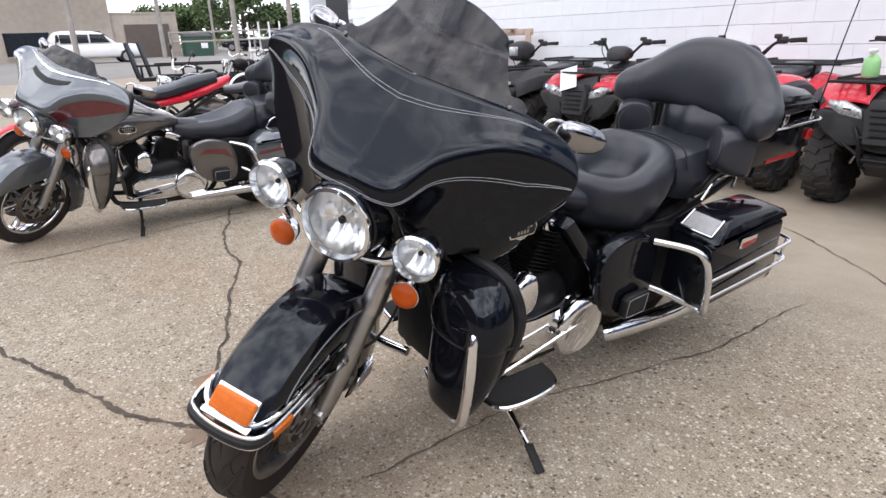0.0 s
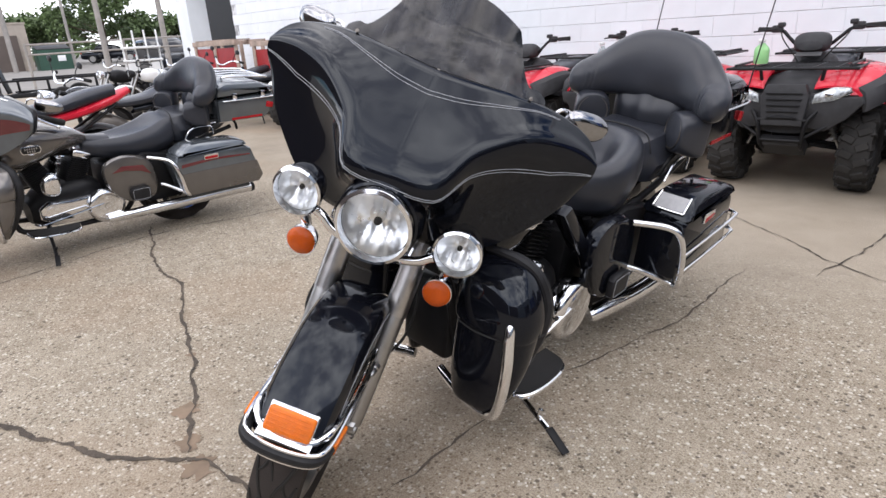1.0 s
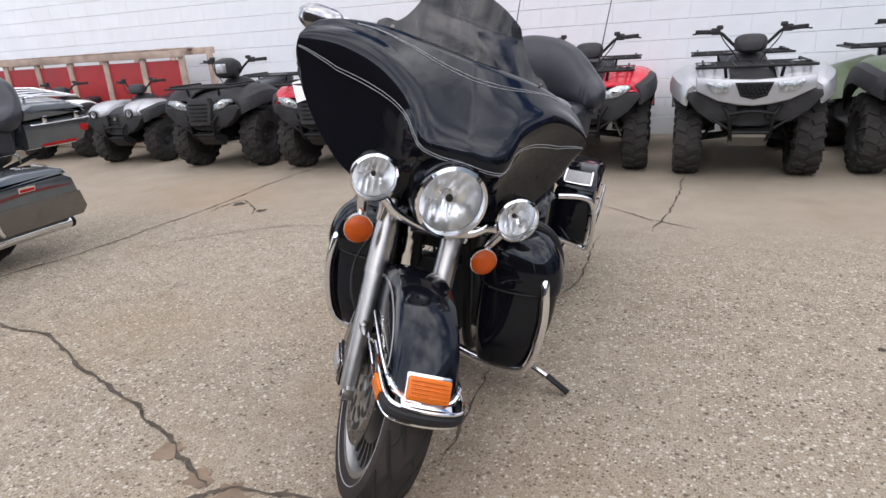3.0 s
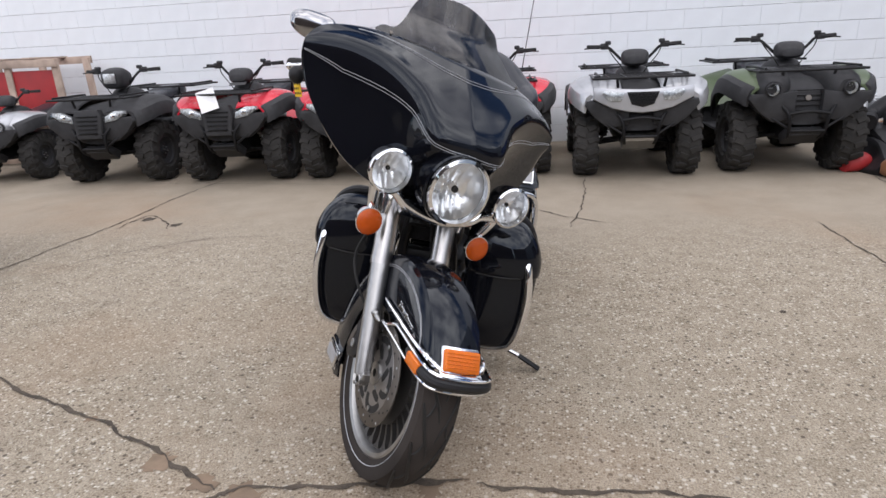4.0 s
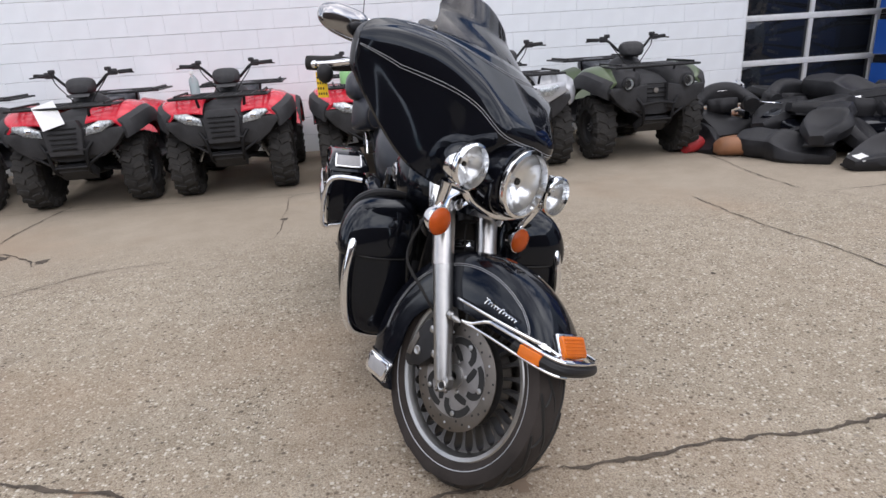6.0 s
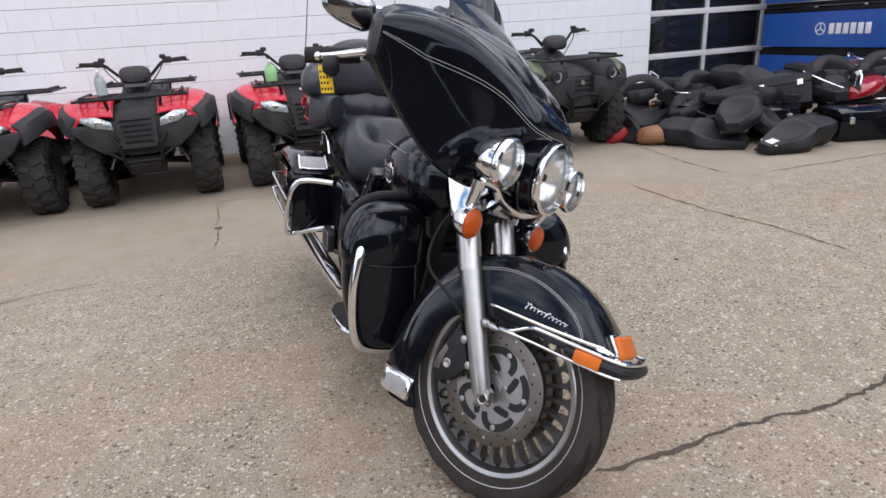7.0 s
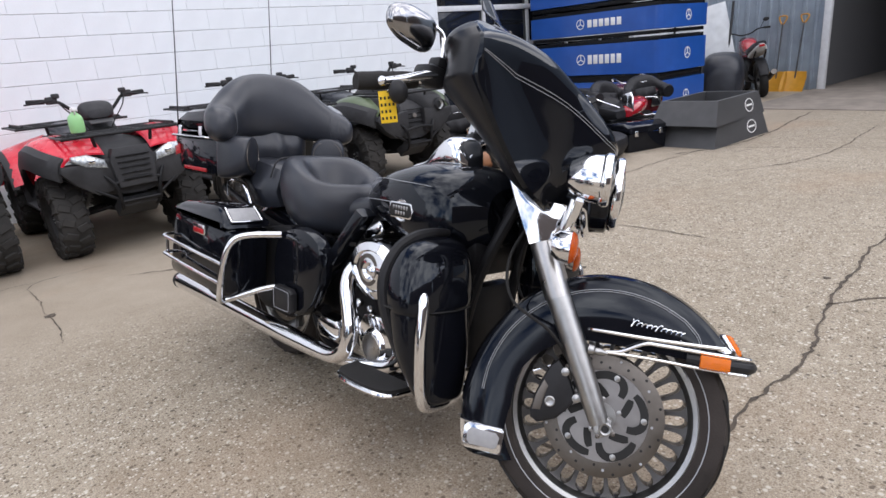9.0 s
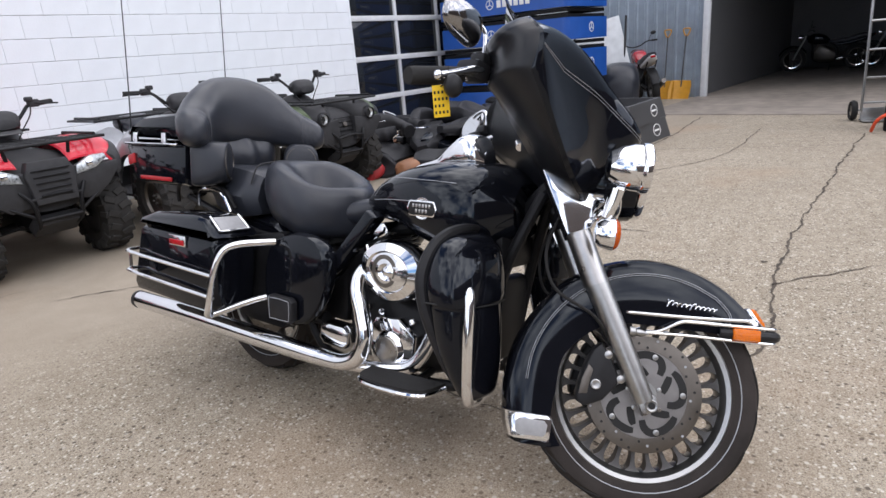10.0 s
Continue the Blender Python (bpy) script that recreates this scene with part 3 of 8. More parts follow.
def inner_fairing_mesh():
    """The matt dash side: the rim of the batwing drawn back to a flatter, smaller outline."""
    bm = B()
    rim = [fairing_point(i, 0, 1) for i in range(0, 31)] + [fairing_point(30, v / 4, 1) for v in range(1, 16)] + [fairing_point(i, 4, 1) for i in range(30, -1, -1)]
    rings = []
    for k in range(13):
        th = 0.5 * math.pi * k / 12
        f, sc = 1 - math.cos(th), 1 - 0.34 * (1 - math.cos(th)) ** 1.3
        rings.append([Vector((p.x * (1 - 0.40 * f) + 1.16 * 0.40 * f - 0.006 - 0.088 * math.sin(th) * min(max((p.z - 0.80) / 0.22, 0.30), 1.0), p.y * sc * 0.994, 1.04 + (p.z - 1.04) * 0.996 * (sc if p.z < 1.04 else min(sc, 1 - 0.30 * math.sin(th) ** 1.2)))) for p in rim])
    for s in (1, -1):
        t = B()
        loft(t, [[Vector((p.x, p.y * s, p.z)) for p in r] for r in rings], cap=False, loop=False)
        bmesh.ops.recalc_face_normals(t, faces=t.faces)
        cap = rings[-1]
        vs = [t.verts.new((p.x, p.y * s, p.z)) for p in cap]
        t.faces.new(vs)
        join(bm, t)
    bmesh.ops.remove_doubles(bm, verts=bm.verts, dist=1e-5)
    return bm


def screen_mesh(height=1.0):
    """A short flared screen: low shoulders, a sloping middle, and a lip that kicks up."""
    bm, nu, nv = B(), 72, 16
    outer, inner = [], []
    for j in range(nv + 1):
        ro, ri = [], []
        for i in range(nu + 1):
            w = 2 * i / nu - 1
            a = abs(w)
            f = min(max((a - 0.56) / 0.30, 0.0), 1.0)
            reach = height * (1 - 0.74 * f * f * (3 - 2 * f) - 0.12 * max(0.0, (a - 0.9) / 0.1) ** 2 + 0.10 * max(0.0, 1 - (a / 0.6) ** 2) - 0.08 * min(a / 0.6, 1.0) ** 2) * j / nv
            slope = min(reach, 0.66) / 0.66
            lip = max(0.0, reach - 0.60) / 0.40
            p = Vector((1.288 - 0.090 * a ** 2, 0.286 * w, 1.201))
            p += Vector((-0.118, 0, 0.092)) * slope + Vector((-0.030, 0, 0.056)) * lip * lip * 0.8 + Vector((-0.014, 0, 0.012)) * lip
            p.x += 0.012 * math.sin(math.pi * slope) * (1 - a)
            p.y *= 1 - 0.10 * slope + 0.05 * lip
            ro.append(p)
            ri.append(p + Vector((-0.004, 0, -0.002)))
        outer.append(ro)
        inner.append(ri)
    for g in (outer, inner):
        vs = [[bm.verts.new(p) for p in r] for r in g]
        for a, b in zip(vs, vs[1:]):
            for i in range(nu):
                bm.faces.new((a[i], a[i + 1], b[i + 1], b[i]))
    bmesh.ops.remove_doubles(bm, verts=bm.verts, dist=1e-6)
    return bm


def fender_ring(th, c, R, hw, r_in, thick=0.005, flare=0.0, floor=-1.0, top=9.0):
    """The cross-section of a mudguard at the angle th round the axle; its tail may flare and end level."""
    R = R + flare * min(max((math.degrees(th) - 150) / 55, 0.0), 1.0)
    prof = [(r_in, hw), (r_in + 0.4 * (R - 0.03 - r_in), hw + 0.003), (R - 0.03, hw), (R - 0.012, hw * 0.86), (R - 0.003, hw * 0.55), (R, 0.0)]
    out = prof + [(r, -y) for r, y in prof[-2::-1]]
    inn = [(max(r - thick, r_in), y * 0.93) for r, y in out[::-1]]
    return [Vector((c.x + r * math.cos(th), y, min(max(c.z + r * math.sin(th), floor), top))) for r, y in out + inn]


def fender_mesh(c, R, hw, a0, a1, r_in, n=40, flare=0.0, floor=-1.0, top=9.0):
    return loft(B(), [fender_ring(radians(a0 + (a1 - a0) * i / n), c, R, hw, r_in(a0 + (a1 - a0) * i / n), 0.005, flare, floor, top) for i in range(n + 1)])


def tyre_profile(R, w, rim):
    h = w / 2
    half = [(rim, h * 0.72), (rim + 0.012, h * 0.82), (rim + (R - rim) * 0.45, h), (rim + (R - rim) * 0.75, h * 0.94), (R - 0.010, h * 0.66), (R - 0.002, h * 0.3), (R, 0)]
    return half + [(r, -y) for r, y in half[-2::-1]]


def road_tyre(c, R, w, rim):
    bm = lathe(B(), tyre_profile(R, w, rim), c, (0, 1, 0), 64, close=True)
    return bm


def tread_grooves(c, R, w, n=17):
    """Swept grooves with a short branch: dark strips let into the crown stand in for their shade."""
    bm = B()
    for i in range(n):
        for s in (1, -1):
            a0 = 2 * math.pi * (i + 0.5 * (s > 0)) / n
            long_cut = [(0.02, -0.16), (0.10, -0.05), (0.19, 0.03), (0.28, 0.13), (0.37, 0.26), (0.43, 0.36)]
            branch = [(0.19, 0.03), (0.22, -0.05), (0.29, -0.11), (0.36, -0.13)]
            for cut, rad in ((long_cut, 0.0052), (branch, 0.0042)):
                pts = []
                for f, da in cut:
                    y = s * w * f
                    r = R - 0.0022 - 0.0098 * (y / (w * 0.35)) ** 2
                    pts.append(Vector((c[0] + r * math.cos(a0 + da), c[1] + y, c[2] + r * math.sin(a0 + da))))
                tube(bm, pts, [rad * 0.6] + [rad] * (len(pts) - 2) + [rad * 0.6], 6, 2)
    return bm


def wheel(parent, name, c, R, w, rim, style, S=None, discs=True):
    wh = part(name, lathe(B(), [(0.012, -0.075), (0.034, -0.075), (0.036, -0.03), (0.055, -0.02), (0.055, 0.02), (0.036, 0.03), (0.034, 0.075), (0.012, 0.075)], c, (0, 1, 0), 24, close=True), ALU, parent, m=S)
    part("tyre", road_tyre(c, R, w, rim), DUSTY, wh, "black road tyre with a thin pale line")
    tagged(part("tread_groove_shade", tread_grooves(c, R, w), INK, wh), kind="stuff")
    h = w * 0.36
    part("rim", lathe(B(), [(rim - 0.020, h - 0.020), (rim - 0.014, h - 0.006), (rim - 0.010, h + 0.001), (rim + 0.001, h + 0.005), (rim + 0.006, h + 0.002), (rim + 0.006, -h - 0.002), (rim + 0.001, -h - 0.005), (rim - 0.010, -h - 0.001), (rim - 0.014, -h + 0.006), (rim - 0.020, -h + 0.020), (rim - 0.024, -0.012), (rim - 0.024, 0.012)], c, (0, 1, 0), 64, close=True), ALU if style != "mag" else CHROME, wh, "machined aluminium rim")
    if style == "slots":
        n = 28
        for i in range(n):
            sp = B()
            a = 2 * math.pi * i / n
            d, t = Vector((math.cos(a), 0, math.sin(a))), Vector((-math.sin(a), 0, math.cos(a)))
            rows = []
            for r, hw, hy in ((0.140, 0.0048, 0.017), (0.172, 0.0050, 0.018), (0.190, 0.0056, 0.020), (rim - 0.035, 0.0080, 0.022), (rim - 0.028, 0.0120, 0.023), (rim - 0.0235, 0.0180, 0.024), (rim - 0.020, math.pi * (rim - 0.020) / 28, 0.025)):
                p = Vector(c) + d * r
                rows.append([p + t * hw + Vector((0, hy, 0)), p - t * hw + Vector((0, hy, 0)), p - t * hw - Vector((0, hy, 0)), p + t * hw - Vector((0, hy, 0))])
            loft(sp, rows)
            part("spoke", sp, RIMGREY, wh)
        part("hub_disc", lathe(B(), [(0.05, 0.02), (0.145, 0.020), (0.145, -0.020), (0.05, -0.02)], c, (0, 1, 0), 48, close=True), RIMGREY, wh)
    else:
        for i in range(7 if style == "mag" else 9):
            sp = B()
            a = 2 * math.pi * i / (7 if style == "mag" else 9)
            d = Vector((math.cos(a), 0, math.sin(a)))
            tube(sp, [Vector(c) + d * 0.045, Vector(c) + d * 0.12, Vector(c) + d * (rim - 0.03)], [0.020, 0.015, 0.024], 8, 3)
            part("spoke", sp, CHROME if style == "mag" else RIMGREY, wh)
    if discs:
        for s in (1, -1):
            y = s * 0.066
            dc = part("brake_disc", lathe(B(), [(0.116, y - 0.0025), (0.154, y - 0.0025), (0.1555, y - 0.0015), (0.1555, y + 0.0015), (0.154, y + 0.0025), (0.116, y + 0.0025)], c, (0, 1, 0), 56, close=True), DISC, wh, "drilled steel brake disc")
            # wavy carrier plate: arms, and black inlays for the shade in its slots
            part("carrier", lathe(B(), [(0.030, y - 0.0035), (0.116, y - 0.0035), (0.117, y - 0.002), (0.117, y + 0.002), (0.116, y + 0.0035), (0.030, y + 0.0035)], c, (0, 1, 0), 48, close=True), CARRIER, dc, "dull steel carrier")
            for i in range(5):
                for way, wd in ((((0.068, 0.02), (0.088, 0.10), (0.103, 0.28), (0.106, 0.58), (0.104, 0.86), (0.100, 1.06)), 0.0108), (((0.050, 0.52), (0.060, 0.72), (0.076, 0.92), (0.085, 1.02)), 0.0105)):
                    bm = B()
                    b0 = 2 * math.pi * i / 5 - 0.30
                    pts = [(c[0] + r * math.cos(b0 + a), y, c[2] + r * math.sin(b0 + a)) for r, a in way]
                    tube(bm, pts, [wd * 0.8] + [wd] * (len(pts) - 2) + [wd * 0.7], 10, 3)
                    for q in bm.verts:
                        q.co.y = y + (0.0045 if q.co.y > y else -0.0045)
                    part("slot_shade", bm, INK, dc)
            # drilled holes as solid plugs: black for their shade, every fourth one pale
            for i in range(36):
                a = 2 * math.pi * i / 36
                r = (0.125, 0.136, 0.147)[i % 3]
                part("hole", lathe(B(), [(0.0036, -0.0034), (0.0036, 0.0034)], (c[0] + r * math.cos(a), y, c[2] + r * math.sin(a)), (0, 1, 0), 8), INK if i % 4 else PINSTRIPE, dc)
            for i in range(5):
                a = 2 * math.pi * (i + 0.08) / 5
                part("disc_bolt", lathe(B(), [(0.008, -0.008), (0.008, 0.008), (0.004, 0.009)], (c[0] + 0.104 * math.cos(a), y, c[2] + 0.104 * math.sin(a)), (0, s, 0), 10), ALU, dc)
                part("disc_bolt", lathe(B(), [(0.006, -0.007), (0.006, 0.007), (0.003, 0.008)], (c[0] + 0.044 * math.cos(a + 0.3), y, c[2] + 0.044 * math.sin(a + 0.3)), (0, s, 0), 10), ALU, dc)
    part("sidewall_line", lathe(B(), [(rim + 0.0235, -w * 0.470), (rim + 0.0255, -w * 0.4835), (rim + 0.0265, -w * 0.470)], c, (0, 1, 0), 56, close=True), PINSTRIPE, wh)
    return wh


def seat_ring(x, hw, zb, zt, bol, n=18):
    top = []
    for i in range(n + 1):
        w = -1 + 2 * i / n
        a = abs(w)
        top.append(Vector((x, hw * (w * (1.0 - 0.0 * a)), zt + bol * min(a / 0.70, 1.0) ** 2 - (zt - zb) * 0.55 * max(0.0, (a - 0.72) / 0.28) ** 2)))
    bot = [Vector((x, hw * w, zb + (0.0 if abs(w) < 0.9 else 0.012))) for w in (0.84, 0.5, 0.0, -0.5, -0.84)]
    return top + bot


def seat_mesh(rows, k=5):
    rows = [Vector(r[:3]) for r in rows], [Vector((r[3], r[4], 0)) for r in rows]
    a, b = spline(rows[0], k), spline(rows[1], k)
    return loft(B(), [seat_ring(p.x, p.y, p.z, q.x, q.y) for p, q in zip(a, b)])


def rider_seat_mesh():
    """A bucket: a rolled rim, high behind and low in front, round a deep hollow."""
    rings, n = [], 44
    for rho, lift, fill in ((0.90, -0.20, 1), (0.97, -0.15, 1), (1.0, -0.105, 1), (0.99, -0.068, 1), (0.955, -0.034, 1), (0.89, -0.010, 1), (0.80, 0.0, 1), (0.70, 0.0, 0.98), (0.62, 0.0, 0.92), (0.55, 0.0, 0.80), (0.49, 0.0, 0.60), (0.44, 0.0, 0.36), (0.39, 0.0, 0.17), (0.32, 0.0, 0.05), (0.20, 0.0, 0.0), (0.04, 0.0, 0.0)):
        ring = []
        for j in range(n):
            a = 2 * math.pi * j / n
            ca, sa = math.cos(a), math.sin(a)
            back = min(max((0.75 - ca) / 1.55, 0.0), 1.0)
            rim = 0.808 + 0.088 * back * back * (3 - 2 * back)
            hx = 0.258 if ca < 0 else 0.205
            wy = 0.224 * (1 - 0.36 * max(ca, 0.0) ** 2)
            x = 0.325 + rho * hx * math.copysign(abs(ca) ** 0.92, ca)
            z = 0.752 + (rim - 0.752) * fill + lift
            ring.append(Vector((x, rho * wy * math.copysign(abs(sa) ** 0.88, sa), max(z, 0.625))))
        rings.append(ring)
    return loft(B(), rings)


def backrest_mesh():
    """One thick cushion: tall in the middle, its wings lower and turned forward."""
    rows = [(-0.106, 0.309, 1.010, 0.016, 0.012), (-0.112, 0.310, 1.010, 0.038, 0.030), (-0.126, 0.311, 1.010, 0.055, 0.046), (-0.152, 0.309, 1.013, 0.068, 0.060), (-0.186, 0.297, 1.020, 0.079, 0.070), (-0.222, 0.264, 1.037, 0.094, 0.075), (-0.255, 0.216, 1.064, 0.114, 0.078), (-0.283, 0.155, 1.087, 0.130, 0.080), (-0.300, 0.080, 1.099, 0.139, 0.081), (-0.305, 0.0, 1.102, 0.141, 0.081)]
    rows = [(x, -y, z, h, w) for x, y, z, h, w in rows] + [r for r in rows[-2::-1]]
    ctr, siz = spline([Vector(r[:3]) for r in rows], 5), spline([Vector((r[3], r[4], 0)) for r in rows], 5)
    rings = []
    for i, (p, q) in enumerate(zip(ctr, siz)):
        d = ctr[min(i + 1, len(ctr) - 1)] - ctr[max(i - 1, 0)]
        d = Vector((d.x, d.y, 0)).normalized()
        out = Vector((d.y, -d.x, 0))
        ring = []
        for j in range(26):
            a = 2 * math.pi * j / 26
            ca, sa = math.cos(a), math.sin(a)
            ring.append(p + out * (q.y * math.copysign(abs(ca) ** 0.8, ca) + 0.10 * q.x * (sa * sa if sa > 0 else 0)) + Vector((-0.18 * q.x * sa, 0, q.x * math.copysign(abs(sa) ** 0.8, sa))))
        rings.append(ring)
    return loft(B(), rings)


def lumbar_mesh():
    rings = []
    for j in range(13):
        z = 0.835 + 0.15 * j / 12
        row = []
        for i in range(25):
            w = i / 12 - 1
            fold = 0.010 * math.cos(w * 7.5 + 0.8 * j / 12) + 0.006 * math.cos(w * 3 - 1.5 * j / 12)
            row.append(Vector((-0.232 + 0.04 * (1 - abs(w) ** 4) * math.sin(math.pi * (0.15 + 0.8 * j / 12)) + fold * (1 - abs(w)), 0.165 * w, z)))
        row += [Vector((-0.30, 0.165, z)), Vector((-0.30, -0.165, z))]
        rings.append(row)
    return loft(B(), rings)


def lamp(parent, name, c, R, depth, S, lens_label, bulb=True, shell=CHROME):
    """A round lamp that looks forward: bowl, ring, fluted reflector, bulb and lens."""
    c = Vector(c)
    sh = part(name, lathe(B(), [(R * 0.30, -depth), (R * 0.62, -depth * 0.92), (R * 0.9, -depth * 0.6), (R * 1.02, -depth * 0.25), (R * 1.03, 0.0), (R * 1.10, 0.004), (R * 1.13, 0.012), (R * 1.10, 0.022), (R * 1.00, 0.026), (R * 0.985, 0.0)], c, (1, 0, 0), 40, cap=False), shell, parent, lens_label, S)
    n, rings = 120, []
    for k in range(9):
        f = k / 8
        r = R * (0.975 - 0.83 * f)
        h = 0.004 - depth * 0.62 * (1 - (r / R) ** 2)
        ring = []
        for j in range(n):
            a = 2 * math.pi * j / n
            yy = r * math.cos(a) / R
            flute = abs(math.sin(yy * 11 + 0.6)) * R * 0.045 * min(f * 5, 1.0)
            step = R * 0.020 * math.sin(r * math.sin(a) / R * 6.5) * min(f * 4, 1.0)
            ring.append(c + Vector((h + flute + step, r * math.cos(a), r * math.sin(a))))
        rings.append(ring)
    part("reflector", loft(B(), rings, cap=False), REFLECT, sh, angle=12)
    part("bulb", lathe(B(), [(R * 0.14, -depth * 0.62), (R * 0.14, -depth * 0.34), (R * 0.11, -depth * 0.18), (0.001, -depth * 0.16)], c, (1, 0, 0), 16), CHROME, sh)
    part("bulb_cap", lathe(B(), [(R * 0.12, -depth * 0.20), (R * 0.11, -depth * 0.12), (0.001, -depth * 0.10)], c, (1, 0, 0), 14), INK, sh)
    ln = part("lens", lathe(B(), [(R * 0.98, 0.014), (R * 0.9, 0.020), (R * 0.6, 0.029), (R * 0.3, 0.033), (0.002, 0.034)], c, (1, 0, 0), 40, cap=False), GLASS, sh)
    ln.visible_shadow = False
    return sh


def signal(parent, c, S):
    c = Vector(c)
    sh = part("turn_signal", lathe(B(), [(0.010, -0.045), (0.026, -0.041), (0.037, -0.026), (0.041, -0.005), (0.042, 0.004), (0.039, 0.005)], c, (1, 0, 0), 28), CHROME, parent, "bullet turn signal, chrome bowl and amber lens", S)
    part("lens", lathe(B(), [(0.039, 0.0), (0.040, 0.008), (0.034, 0.016), (0.019, 0.021), (0.001, 0.023)], c, (1, 0, 0), 28), AMBERD, sh)
    return sh


def touring_bike(m, label, look_of, steer, group):
    P, P2, LOWER = look_of["paint"], look_of["second"], look_of["lowers"]
    PIPE = -0.63 if look_of["dressed"] else -0.46
    bike = empty("motorcycle", m, label, "motorcycle", group)
    bike.matrix_basis = m @ Matrix.Translation((1.613, 0, 0)) @ Matrix.Diagonal((*look_of["size"], 1)) @ Matrix.Translation((-1.613, 0, 0))
    S = steering(steer)
    SW = S @ Matrix.Translation((-0.008, 0.004, 0.012))
    stripe = look_of["stripe"]

    # front wheel, mudguard and fork
    wheel(bike, "front_wheel", tuple(AXLE), 0.318, 0.130, 0.236, look_of["wheel"], SW)
    rin = lambda d: min(0.186 / max(math.sin(radians(d)), 0.2), 0.352) if d < 90 else 0.186 + 0.052 * min(max((d - 100) / 62, 0.0), 1.0) + 0.03 * min(max((d - 185) / 20, 0), 1)
    fen = part("front_fender", fender_mesh(AXLE, 0.366, 0.088, 33, 218, rin, 46, 0.030, 0.124), P, bike, "deep black front mudguard" if P is BLACK else "", SW)
    if stripe:
        for s in (1, -1):
            bm = B()
            for dr in (0.0, 0.005):
                tube(bm, [Vector((AXLE.x + (0.318 + dr) * math.cos(radians(d)), s * 0.0915, AXLE.z + (0.318 + dr) * math.sin(radians(d)))) for d in range(60, 190, 10)] , 0.0009, 4, 2)
                tube(bm, [Vector((AXLE.x + r * math.cos(radians(d)), s * 0.0920, AXLE.z + r * math.sin(radians(d)))) for d, r in ((60, 0.318 + dr), (52, 0.312 + dr), (47, 0.298 + dr), (49, 0.284 + dr), (56, 0.272 + dr))], 0.0009, 4, 3)
            part("pinstripe", bm, PINSTRIPE, fen)
            bm = B()
            pts = []
            for k in range(61):
                f = k / 60
                tall = 0.0095 if k < 7 or 28 < k < 34 else 0.0045
                x = 1.644 + 0.130 * f + 0.0030 * math.sin(k * 1.15) + 0.40 * tall * math.cos(k * 1.15)
                pts.append((x, s * (0.0985 + 0.006 * f), 0.548 - 0.005 * f + tall * math.cos(k * 1.15)))
            tube(bm, pts, 0.0015, 5, 2)
            part("script_badge", bm, CHROME, fen, "small silver script badge")
    if look_of["dressed"]:
        for s in (1, -1):
            part("fender_trim", tube(B(), [(1.545, s * 0.094, 0.510), (1.56, s * 0.097, 0.511), (1.70, s * 0.098, 0.516), (1.80, s * 0.098, 0.522), (1.855, s * 0.096, 0.526), (1.875, s * 0.088, 0.528)], [0.0025, 0.0045, 0.0055, 0.0055, 0.006, 0.005], 8, 4), CHROME, fen, "chrome trim rail")
        part("trim_corner", tube(B(), [(1.850, -0.095, 0.526), (1.882, -0.086, 0.521), (1.908, -0.060, 0.512), (1.918, 0, 0.508), (1.908, 0.060, 0.512), (1.882, 0.086, 0.521), (1.850, 0.095, 0.526)], [0.006, 0.009, 0.008, 0.008, 0.008, 0.009, 0.006], 10, 5), CHROME, fen, "chrome corner band under the marker lamp")
        part("bumper_strip", tube(B(), [(1.79, -0.094, 0.489), (1.82, -0.099, 0.490), (1.90, -0.098, 0.492), (1.938, -0.074, 0.494), (1.950, 0, 0.496), (1.938, 0.074, 0.494), (1.90, 0.098, 0.492), (1.82, 0.099, 0.490), (1.79, 0.094, 0.489)], 0.0145, 10, 5), PLASTIC, fen, "black rubber bumper strip")
        part("upper_rail", tube(B(), [(1.595, -0.105, 0.463), (1.632, -0.106, 0.472), (1.683, -0.106, 0.501), (1.725, -0.106, 0.506), (1.82, -0.106, 0.509), (1.905, -0.100, 0.512), (1.940, -0.074, 0.514), (1.952, 0, 0.515), (1.940, 0.074, 0.514), (1.905, 0.100, 0.512), (1.82, 0.106, 0.509), (1.725, 0.106, 0.506), (1.683, 0.106, 0.501), (1.632, 0.106, 0.472), (1.595, 0.105, 0.463)], 0.0048, 8, 5), CHROME, fen)
        part("lower_rail", tube(B(), [(1.600, -0.106, 0.463), (1.707, -0.107, 0.469), (1.82, -0.107, 0.471), (1.905, -0.101, 0.474), (1.940, -0.075, 0.476), (1.952, 0, 0.477), (1.940, 0.075, 0.476), (1.905, 0.101, 0.474), (1.82, 0.107, 0.471), (1.707, 0.107, 0.469), (1.600, 0.106, 0.463)], 0.0042, 8, 5), CHROME, fen)
        for s in (1, -1):
            bm = B()
            box(bm, (0.070, 0.012, 0.030), (1.852, s * 0.111, 0.490), 0.003, (0, -2, s * -4))
            part("side_reflector", bm, AMBER, fen, "amber side reflector")
        bm = B()
        box(bm, (0.012, 0.120, 0.064), (1.890, 0, 0.536), 0.005, (0, -40, 0))
        box(bm, (0.040, 0.134, 0.008), (1.913, 0, 0.511), 0.003, (0, 10, 0))
        ml = part("marker_lamp", bm, CHROME, fen, "amber marker lamp in a chrome frame")
        bm = B()
        box(bm, (0.018, 0.114, 0.057), (1.899, 0, 0.537), 0.007, (0, -38, 0), 3)
        part("lens", bm, AMBER, ml)
        for k in range(5):
            bm = B()
            box(bm, (0.004, 0.100, 0.003), (0.0095, 0, -0.018 + 0.009 * k), 0.001)
            bm.transform(pose(1.899, 0, 0.537, 0, -38, 0))
            part("lens_rib", bm, AMBER, ml)
